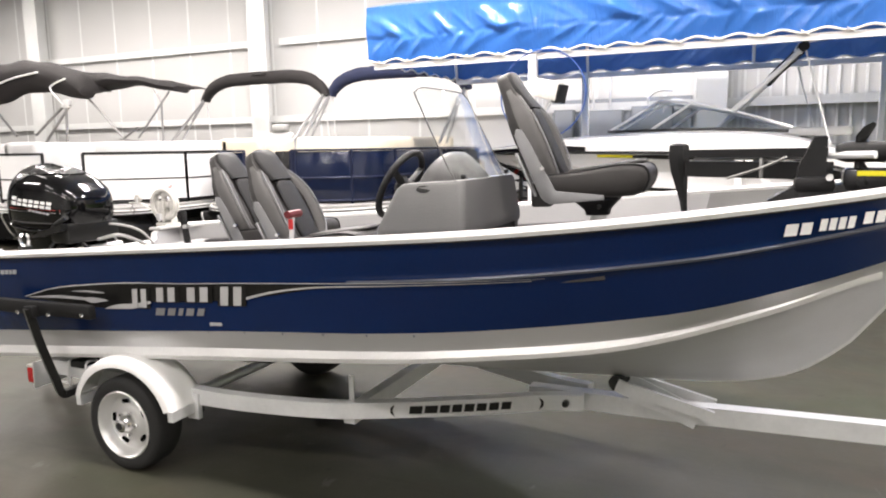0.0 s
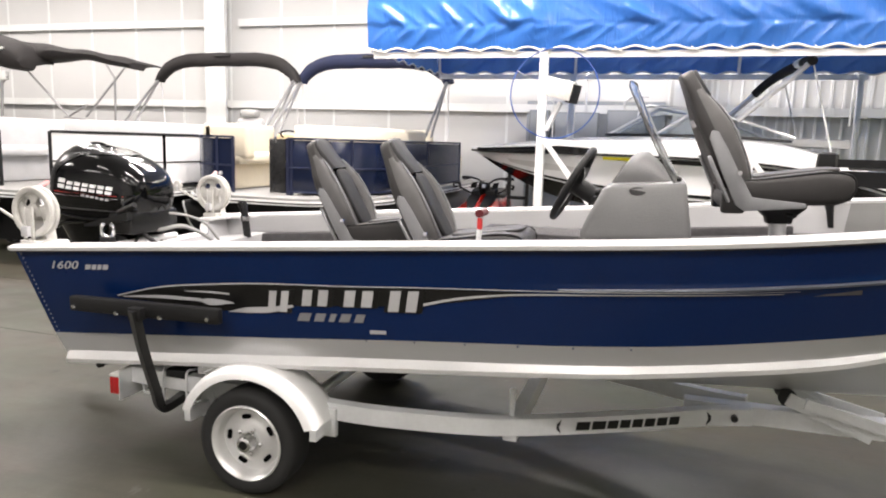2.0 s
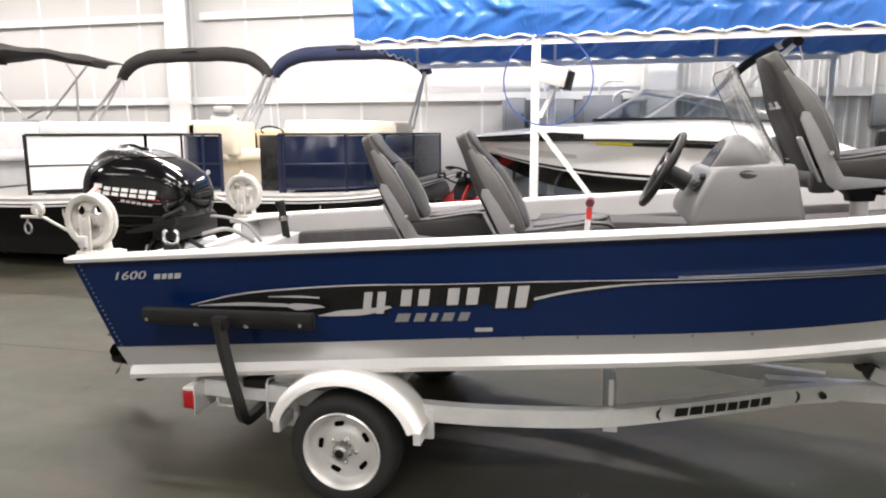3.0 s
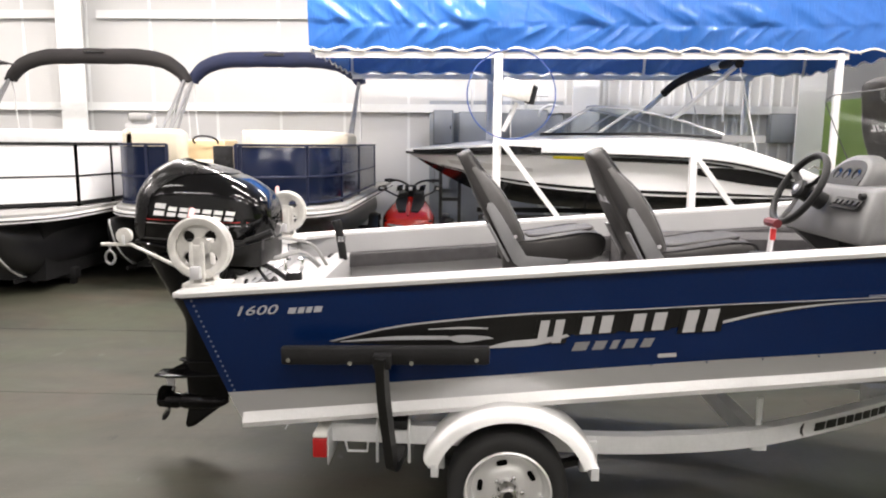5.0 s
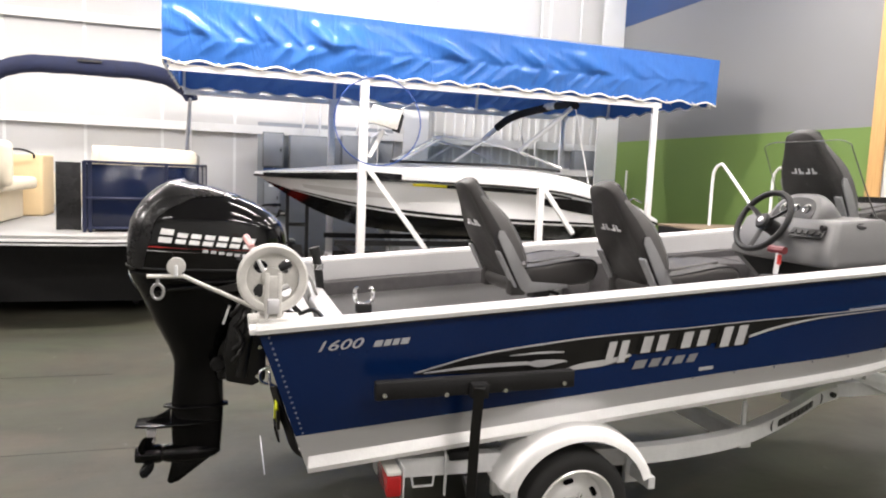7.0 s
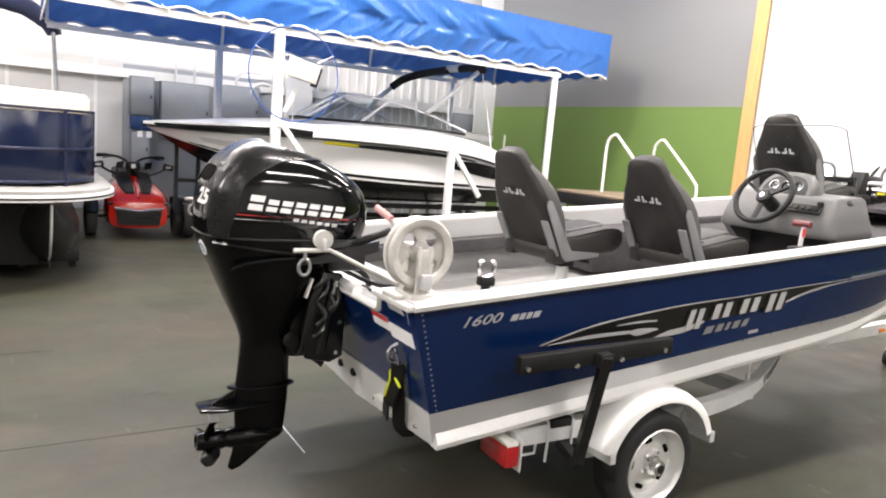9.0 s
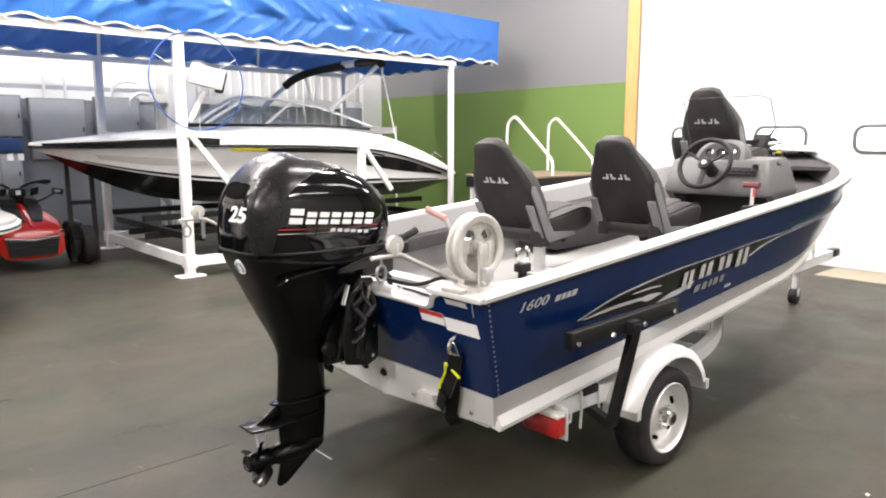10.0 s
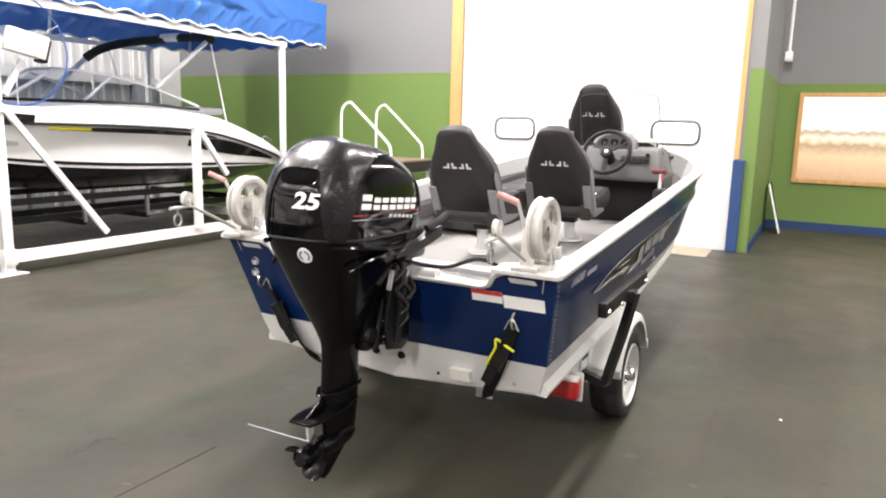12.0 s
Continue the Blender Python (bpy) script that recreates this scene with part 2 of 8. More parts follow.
def finish(bm, name, smooth=True, angle=40):
    me = bpy.data.meshes.new(name)
    bmesh.ops.remove_doubles(bm, verts=bm.verts, dist=0.00005)
    bmesh.ops.recalc_face_normals(bm, faces=bm.faces)
    if smooth:
        lim = radians(angle)
        for f in bm.faces:
            f.smooth = True
        for e in bm.edges:
            if len(e.link_faces) == 2 and e.calc_face_angle(0) > lim:
                e.smooth = False
    bm.to_mesh(me)
    bm.free()
    return me


def part(name, bm, mat, parent=None, label="", smooth=True, angle=40):
    """One mesh object, given in the world's metres, under a thing or a part."""
    me = finish(bm, name, smooth, angle) if isinstance(bm, bmesh.types.BMesh) else bm
    ob = new(name, me)
    if not me.materials:
        me.materials.append(mat)
    if parent is not None:
        ob.parent = parent
        ob.matrix_parent_inverse = chain_matrix(parent).inverted()
    return tagged(ob, label)


def structure(name, bm, mat, label, category, smooth=False):
    return tagged(part(name, bm, mat, None, label, smooth), label, category, "", "structure")


def box(x0, x1, y0, y1, z0, z1, bevel=0.0, segs=2, bm=None, m=None):
    own = bmesh.new()
    bmesh.ops.create_cube(own, size=1)
    for v in own.verts:
        v.co = Vector(((x0 + x1) / 2 + v.co.x * (x1 - x0), (y0 + y1) / 2 + v.co.y * (y1 - y0), (z0 + z1) / 2 + v.co.z * (z1 - z0)))
    if bevel:
        bmesh.ops.bevel(own, geom=list(own.edges), offset=bevel, segments=segs, profile=0.5, affect="EDGES")
    if m is not None:
        own.transform(m)
    return join(bm, own)


def join(bm, own):
    if bm is None:
        return own
    me = bpy.data.meshes.new("tmp")
    own.to_mesh(me)
    own.free()
    bm.from_mesh(me)
    bpy.data.meshes.remove(me)
    return bm


def loft(rings, closed=True, cap=True, bm=None, loop=False):
    """Skin through rings of equal point counts."""
    own = bmesh.new()
    vs = [[own.verts.new(p) for p in ring] for ring in rings]
    n = len(rings[0])
    rows = list(zip(vs, vs[1:])) + ([(vs[-1], vs[0])] if loop else [])
    for a, b in rows:
        for i in range(n if closed else n - 1):
            j = (i + 1) % n
            try:
                own.faces.new((a[i], a[j], b[j], b[i]))
            except ValueError:
                pass
    if cap and not loop and closed:
        own.faces.new(vs[0])
        own.faces.new(list(reversed(vs[-1])))
    return join(bm, own)


def smooth_path(pts, n=8, closed=False):
    """A Catmull-Rom line through the points."""
    p = [Vector(q) for q in pts]
    out = []
    last = len(p) if closed else len(p) - 1
    for i in range(last):
        a = p[(i - 1) % len(p)] if closed or i else p[0] * 2 - p[1]
        b, c = p[i], p[(i + 1) % len(p)]
        d = p[(i + 2) % len(p)] if closed or i + 2 < len(p) else p[-1] * 2 - p[-2]
        for k in range(n):
            t = k / n
            out.append(0.5 * ((2 * b) + (c - a) * t + (2 * a - 5 * b + 4 * c - d) * t * t + (3 * b - a - 3 * c + d) * t ** 3))
    if not closed:
        out.append(p[-1])
    return out


def tube(pts, r, sides=8, closed=False, bm=None, flat=1.0, radii=None, square=False):
    """A round (or square) bar along a line."""
    p = [Vector(q) for q in pts]
    n = len(p)
    rings = []
    up = None
    for i in range(n):
        if closed:
            d = p[(i + 1) % n] - p[i - 1]
        else:
            d = p[min(i + 1, n - 1)] - p[max(i - 1, 0)]
        d.normalize()
        if up is None:
            up = Vector((0, 0, 1)) if abs(d.z) < 0.95 else Vector((0, 1, 0))
        side = d.cross(up)
        side.normalize()
        up = side.cross(d)
        rr = radii[i] if radii else r
        if square:
            rings.append([p[i] + side * rr * sx + up * rr * flat * sy for sx, sy in ((-1, -1), (1, -1), (1, 1), (-1, 1))])
        else:
            rings.append([p[i] + (side * math.cos(a) + up * math.sin(a) * flat) * rr for a in (2 * math.pi * k / sides for k in range(sides))])
    return loft(rings, True, True, bm, loop=closed)


def bar(a, b, w, h=None, bm=None):
    return tube([a, b], w / 2, square=True, flat=(h or w) / w, bm=bm)


def lathe(profile, origin, axis="y", segs=32, bm=None, closed=False):
    """Turn a profile of (along, radius) about an axis."""
    o = Vector(origin)
    ax = {"x": (Vector((1, 0, 0)), Vector((0, 1, 0)), Vector((0, 0, 1))), "y": (Vector((0, 1, 0)), Vector((0, 0, 1)), Vector((1, 0, 0))), "z": (Vector((0, 0, 1)), Vector((1, 0, 0)), Vector((0, 1, 0)))}[axis]
    rings = []
    for s, r in profile:
        rings.append([o + ax[0] * s + (ax[1] * math.cos(t) + ax[2] * math.sin(t)) * max(r, 0.0002) for t in (2 * math.pi * k / segs for k in range(segs))])
    return loft(rings, True, False, bm, loop=closed)


def slab(outline, thick, m, bevel=0.0, bm=None):
    """A flat outline (x, y) given thickness along z, then posed by m."""
    own = bmesh.new()
    vs = [own.verts.new((x, y, 0)) for x, y in outline]
    f = own.faces.new(vs)
    r = bmesh.ops.extrude_face_region(own, geom=[f])
    bmesh.ops.translate(own, verts=[v for v in r["geom"] if isinstance(v, bmesh.types.BMVert)], vec=(0, 0, thick))
    if bevel:
        bmesh.ops.recalc_face_normals(own, faces=own.faces)
        bmesh.ops.bevel(own, geom=[e for e in own.edges if e.is_manifold and e.calc_face_angle(0) > 0.9], offset=bevel, segments=2, profile=0.5, affect="EDGES")
    own.transform(m)
    return join(bm, own)


def round_rect(w, h, r, n=5):
    out = []
    for cx, cy, a0 in ((w / 2 - r, h / 2 - r, 0), (-w / 2 + r, h / 2 - r, 90), (-w / 2 + r, -h / 2 + r, 180), (w / 2 - r, -h / 2 + r, 270)):
        for k in range(n + 1):
            a = radians(a0 + 90 * k / n)
            out.append((cx + r * math.cos(a), cy + r * math.sin(a)))
    return out


def letters(text, m, width, height, mat, name, parent, slant=0.0, bold=0.0, label="", depth=0.0012, spacing=1.0):
    """Words as thin raised letters: x right, y up in the plane of m, from the lower left, stretched to width and height."""
    cu = bpy.data.curves.new("letters", "FONT")
    cu.body, cu.shear, cu.offset, cu.space_character = text, slant, bold, spacing
    cu.extrude, cu.resolution_u = 0.5, 3
    tmp = bpy.data.objects.new("letters", cu)
    me = bpy.data.meshes.new_from_object(tmp)
    bpy.data.objects.remove(tmp)
    co = np.array([v.co[:] for v in me.vertices])
    lo, hi = co.min(0), co.max(0)
    for v in me.vertices:
        c = v.co
        v.co = m @ Vector(((c.x - lo[0]) / (hi[0] - lo[0]) * width, (c.y - lo[1]) / (hi[1] - lo[1]) * height, (c.z / 0.5) * depth))
    me.materials.clear()
    return part(name, me, mat, parent, label)


# ---- the hall ----
WX, BY = 3.45, 13.3
FLOOR = -0.033


def settle(ob, top):
    """Stand a thing on the floor, its height at top kept."""
    ob.matrix_basis = Matrix.Translation((0, 0, FLOOR)) @ Matrix.Diagonal((1, 1, 1 - FLOOR / top, 1)) @ ob.matrix_basis
    return ob


structure("floor", box(-24, 9, -10, 14, -0.3, FLOOR), CONCRETE, "worn grey concrete showroom floor", "floor")
for x0, x1, y0, y1 in ((-9.5, -4.28, 3.995, 3.999), (-4.01, -4.004, 3.5, 4.05), (-9.0, -5.0, 5.49, 5.494), (-1.5, 3.4, 0.4, 0.404)):
    structure("floor_joint", box(x0, x1, y0, y1, FLOOR, FLOOR + 0.0015), BLACK_MATT if y1 - y0 < 0.1 else SILVER, "thin straight joint line in the concrete", "floor joint")
structure("ceiling", box(-24, 9, -10, 14, 6.0, 6.2), CEILING_WHITE, "plain white ceiling", "ceiling")
structure("wall_north", box(-24, WX + 0.2, BY, BY + 0.2, FLOOR, 6.0), WHITE_WALL, "white lined wall with steel girts", "wall")
# south and west walls are unseen: white adds bounce, grey dims floor reflections
structure("wall_south", box(-24, 9, -9.2, -9.0, FLOOR, 6.0), WHITE_WALL, "plain unseen white wall that adds bounce light", "wall")
structure("wall_west", box(-23, -22.8, -9, BY, FLOOR, 6.0), GREY_WALL, "plain unseen grey wall that darkens floor reflections", "wall")
# the east wall, with the overhead door's opening
D0, D1, DTOP = 2.58, 6.66, 4.4
bm = box(WX, WX + 0.2, D1, BY, FLOOR, 6.0)
box(WX, WX + 0.2, D0, D1, DTOP, 6.0, bm=bm)
box(WX, WX + 0.2, 2.33, D0, FLOOR, 6.0, bm=bm)
wall_east = structure("wall_east", bm, GREY_WALL, "grey painted wall above a green dado", "wall")
bm = box(WX - 0.004, WX, D1 + 0.17, BY, FLOOR, 2.36)
box(WX - 0.004, WX, 2.33, D0 - 0.09, FLOOR, 2.36, bm=bm)
part("dado", bm, GREEN_WALL, wall_east, "green painted dado")
part("band", box(WX - 0.006, WX, D1 + 0.5, BY, 4.66, 6.0), BLUE_PAINT, wall_east, "dark blue painted band")
bm = box(WX + 0.2, 6.8, 2.33, 2.53, FLOOR, 6.0)
box(6.6, 6.8, -9, 2.33, FLOOR, 6.0, bm=bm)
alcove = structure("wall_alcove", bm, GREY_WALL, "grey and green wall of the side bay", "wall")
bm = box(6.594, 6.6, -9, 2.32, 0.1, 2.36)
box(WX + 0.004, 6.59, 2.325, 2.33, 0.1, 2.36, bm=bm)
part("dado", bm, GREEN_WALL, alcove, "green painted dado")
bm = box(6.58, 6.6, -9, 2.32, FLOOR, 0.1)
box(WX, 6.58, 2.31, 2.33, FLOOR, 0.1, bm=bm)
tagged(part("baseboard", bm, BLUE_PAINT, alcove, "blue baseboard"))
# overhead door
door = tagged(thing("door_1", WX + 0.06, (D0 + D1) / 2, 0, "white sectional overhead door with oval windows", "garage door"), kind="structure")
WIN_Y = (3.37, 4.55, 5.74)


def door_section(z0, z1, holes):
    """A section of the door; holes is a list of window centres."""
    bm = bmesh.new()
    ys = [D0]
    for c in holes:
        ys += [c - 0.30, c + 0.30]
    ys.append(D1)
    x0, x1 = WX + 0.03, WX + 0.075
    if not holes:
        return box(x0, x1, D0, D1, z0, z1, 0.0015, 1)
    zc = (z0 + z1) / 2
    for a, b in zip(ys[::2], ys[1::2]):
        box(x0, x1, a, b, z0, z1, bm=bm)
    for c in holes:
        box(x0, x1, c - 0.30, c + 0.30, z0, zc - 0.14, bm=bm)
        box(x0, x1, c - 0.30, c + 0.30, zc + 0.14, z1, bm=bm)
    return bm


zs = [FLOOR, 0.6, 1.23, 1.81, 2.45, 3.1, 3.75, 4.4]
for z0, z1 in zip(zs, zs[1:]):
    part("panel", door_section(z0 + 0.0008, z1 - 0.0008, WIN_Y if z0 == 1.23 else ()), DOOR_WHITE, door, smooth=False)
DOOR_RIM = material("dark_grey_window_gasket", (0.12, 0.12, 0.125), 0.5)
DAY = glow("daylight_through_frosted_pane", (0.95, 0.98, 1.0), 1.6)
for c in WIN_Y:
    m = Matrix.Translation((WX + 0.03, c, 1.52)) @ pose(0, 0, 0, 90, 0, 90)
    rim = [m @ Vector((x, y, 0)) for x, y in round_rect(0.62, 0.30, 0.10, 6)]
    w = part("window_frame", tube(rim, 0.022, 6, closed=True), DOOR_RIM, door, "dark oval window gasket")
    part("pane", slab(round_rect(0.60, 0.28, 0.09, 6), 0.008, Matrix.Translation((WX + 0.036, c, 1.52)) @ pose(0, 0, 0, 90, 0, 90)), DAY, w)
trim = structure("trim", box(WX - 0.03, WX, D1 - 0.02, D1 + 0.17, FLOOR, DTOP), OAK, "oak door casing", "trim")
structure("trim", box(WX - 0.03, WX, D0 - 0.05, D0 + 0.01, 1.2, DTOP), OAK, "oak door casing", "trim")
structure("trim", box(WX - 0.09, WX, D0 - 0.13, D0 + 0.01, FLOOR, 1.19, 0.01), BLUE_PAINT, "blue corner guard beside the door", "trim")
# pale beige slab paints the light reflected on the floor by the door
structure("threshold", box(2.75, WX - 0.01, 2.75, 3.75, FLOOR, FLOOR + 0.006), material("pale_door_reflection", (0.30, 0.27, 0.2), 0.6, vary=0.15, scale=4), "thin pale slab painted for the light reflected at the door", "threshold")
# window of the side bay
window = tagged(thing("window_1", 6.6, 1.3, 0.73, "oak-framed interior window with a bright showroom behind", "window"), kind="structure")
W0, W1, WZ0, WZ1 = 0.35, 2.0, 0.75, 2.22
for a in ((W0, W1, WZ1 - 0.07, WZ1), (W0, W1, WZ0, WZ0 + 0.07), (W0, W0 + 0.07, WZ0 + 0.07, WZ1 - 0.07), (W1 - 0.07, W1, WZ0 + 0.07, WZ1 - 0.07)):
    part("window_frame", box(6.555, 6.6, a[0], a[1], a[2], a[3], 0.004, 1), OAK, window)


# the pane itself glows: colour bands by height imitate the lit showroom
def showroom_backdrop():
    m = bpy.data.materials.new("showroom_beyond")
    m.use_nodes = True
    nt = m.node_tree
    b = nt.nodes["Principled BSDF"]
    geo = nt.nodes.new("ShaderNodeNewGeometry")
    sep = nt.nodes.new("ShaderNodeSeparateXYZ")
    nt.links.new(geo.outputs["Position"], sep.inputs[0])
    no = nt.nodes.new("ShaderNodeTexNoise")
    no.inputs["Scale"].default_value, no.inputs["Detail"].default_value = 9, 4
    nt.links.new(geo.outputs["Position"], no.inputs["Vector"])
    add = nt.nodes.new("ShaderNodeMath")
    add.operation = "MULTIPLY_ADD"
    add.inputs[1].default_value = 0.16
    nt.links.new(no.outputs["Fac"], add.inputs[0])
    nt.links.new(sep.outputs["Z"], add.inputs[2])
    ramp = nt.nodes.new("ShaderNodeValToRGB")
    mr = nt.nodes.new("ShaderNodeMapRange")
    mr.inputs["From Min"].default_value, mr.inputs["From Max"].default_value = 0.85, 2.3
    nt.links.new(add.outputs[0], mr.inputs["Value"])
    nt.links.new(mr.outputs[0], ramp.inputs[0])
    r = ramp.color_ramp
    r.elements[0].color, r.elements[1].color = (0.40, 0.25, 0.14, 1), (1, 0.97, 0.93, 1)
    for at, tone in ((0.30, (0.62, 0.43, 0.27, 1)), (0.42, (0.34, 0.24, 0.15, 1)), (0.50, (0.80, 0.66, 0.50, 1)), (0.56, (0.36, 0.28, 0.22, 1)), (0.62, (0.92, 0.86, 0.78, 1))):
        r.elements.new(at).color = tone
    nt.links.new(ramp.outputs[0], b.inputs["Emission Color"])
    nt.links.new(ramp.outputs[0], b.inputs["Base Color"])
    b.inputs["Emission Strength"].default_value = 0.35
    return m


part("pane", box(6.57, 6.585, W0 + 0.07, W1 - 0.07, WZ0 + 0.07, WZ1 - 0.07), showroom_backdrop(), window, "glowing pane painted with the warm blurred showroom beyond", smooth=False)
# steel frame of the north wall
for z, x0, x1 in ((2.24, -23, 3.4), (3.93, -23, -10.6), (3.93, -9.95, 3.4)):
    bm = box(x0, x1, BY - 0.09, BY - 0.008, z, z + 0.02)
    box(x0, x1, BY - 0.105, BY - 0.09, z - 0.1, z + 0.05, bm=bm)
    structure("girt", bm, WHITE_STEEL, "white painted steel wall girt", "girt")
for x in (-17.6, -10.3, -3.0 + 3.0 * 0.72, 3.2):
    bm = box(x - 0.03, x + 0.03, BY - 0.40, BY - 0.02, FLOOR, 6)
    box(x - 0.24, x + 0.24, BY - 0.44, BY - 0.40, FLOOR, 6, bm=bm)
    structure("column", bm, WHITE_STEEL, "white painted steel wall column", "column")
for x in np.arange(-22.4, 3.3, 1.22):
    structure("wall_seam", box(x - 0.025, x + 0.025, BY - 0.006, BY, 0.02, 5.99), WHITE_STEEL, "white lining seam strip", "trim")
# high-bay light fittings, all out of view
fit_white = glow("lit_tube", (1.0, 0.98, 0.95), 9.0)
for i, (lx, ly, watts) in enumerate(LAMPS):
    t = thing("ceiling_light", lx, ly, 6.0, "white high-bay fluorescent light fitting", "ceiling light", "ceiling lights")
    part("housing", box(lx - 1.24, lx + 1.24, ly - 0.15, ly + 0.15, 5.86, 5.93, 0.01), WHITE_STEEL, t)
    part("hanger", bar((lx, ly, 5.92), (lx, ly, 6.0), 0.03), WHITE_STEEL, t)
    for k in range(2):
        yy = ly - 0.07 + k * 0.14
        part("tube", tube([(lx - 1.18, yy, 5.83), (lx + 1.18, yy, 5.83)], 0.02, 6), fit_white, t)


# ---- the fishing boat ----
CY = 3.225


def sheer_z(x):
    return 0.985 + 0.0755 * (x + 4.1) + 0.045 * max(0.0, (x + 1.3) / 1.7) ** 1.5


def sheer_half(x):
    u = min(1.0, max(0.0, (x + 1.0) / 1.83))
    return 0.841 + 0.011 * min(1.0, (x + 4.1) / 1.2) - 0.852 * u ** 2.0


def resample(pts, n):
    p = smooth_path(pts, 10)
    d = [0.0]
    for a, b in zip(p, p[1:]):
        d.append(d[-1] + (b - a).length)
    out = []
    for k in range(n):
        s = d[-1] * k / (n - 1)
        i = max(j for j in range(len(d)) if d[j] <= s + 1e-9)
        i = min(i, len(p) - 2)
        f = (s - d[i]) / max(1e-9, d[i + 1] - d[i])
        out.append(p[i].lerp(p[i + 1], f))
    return out


NS = 49
SHEER_X = (-4.10, -3.6, -3.0, -2.4, -1.8, -1.3, -0.9, -0.5, -0.15, 0.15, 0.4, 0.6, 0.75, 0.83)
SHEER = resample([(x, sheer_half(x), sheer_z(x)) for x in SHEER_X], NS)
BLUE = resample([(-3.955, 0.765, 0.565), (-3.0, 0.80, 0.658), (-2.1, 0.81, 0.743), (-1.4, 0.805, 0.80), (-0.88, 0.74, 0.851), (-0.27, 0.60, 0.934), (0.11, 0.43, 1.021), (0.42, 0.24, 1.107), (0.60, 0.10, 1.165), (0.70, 0.0, 1.20)], NS)
CHINE = resample([(-3.905, 0.725, 0.425), (-2.62, 0.76, 0.562), (-1.6, 0.75, 0.655), (-1.13, 0.71, 0.70), (-0.47, 0.575, 0.782), (0.02, 0.37, 0.908), (0.35, 0.18, 1.02), (0.58, 0.0, 1.06)], NS)
KEEL = resample([(-3.88, 0, 0.36), (-2.5, 0, 0.395), (-1.25, 0, 0.44), (-0.7, 0, 0.472), (-0.358, 0, 0.49), (-0.112, 0, 0.511), (0.039, 0, 0.54), (0.172, 0, 0.589), (0.289, 0, 0.676), (0.36, 0, 0.744), (0.462, 0, 0.884), (0.545, 0, 0.99), (0.58, 0, 1.05)], NS)


def sided(p, s, out=0.0, dz=0.0):
    """A line's point on the starboard (-1) or port (+1) side."""
    return Vector((p.x, CY + s * (p.y + out), p.z + dz))


def strip(a, b, s, rows=1, bulge=None):
    """A hull strake between two lines."""
    rings = []
    for k in range(rows + 1):
        f = k / rows
        rings.append([sided(p.lerp(q, f), s, bulge(f, i / (NS - 1)) if bulge else 0) for i, (p, q) in enumerate(zip(a, b))])
    return loft(rings, closed=False, cap=False)


def thicken(bm, t):
    bmesh.ops.recalc_face_normals(bm, faces=bm.faces)
    bmesh.ops.solidify(bm, geom=list(bm.faces), thickness=t)
    return bm


boat = thing("fishing_boat", -1.6, CY, 0.36, "navy blue and bare aluminium fishing boat on a trailer", "boat")


SOLE = material("pale_vinyl_sole", (0.30, 0.298, 0.29), 0.7, vary=0.1, scale=9, grain=200, bump=0.03)
BOW_GREY = material("mid_grey_bow_vinyl", (0.19, 0.19, 0.185), 0.6, vary=0.08, scale=7, grain=200, bump=0.02)
# this pale blue-grey paints the highlight that runs along the strake
STRAKE_HIGHLIGHT = material("pale_strake_highlight", (0.10, 0.11, 0.14), 0.35, 0.3, vary=0.15, scale=6)


def crease(f, u):
    fade = min(1.0, (1 - u) * 6) * min(1.0, max(0.0, (u - 0.38) / 0.25))
    return (0.012 * max(0.0, 1 - abs(f - 0.44) / 0.06) + 0.008 * math.sin(f * math.pi)) * fade


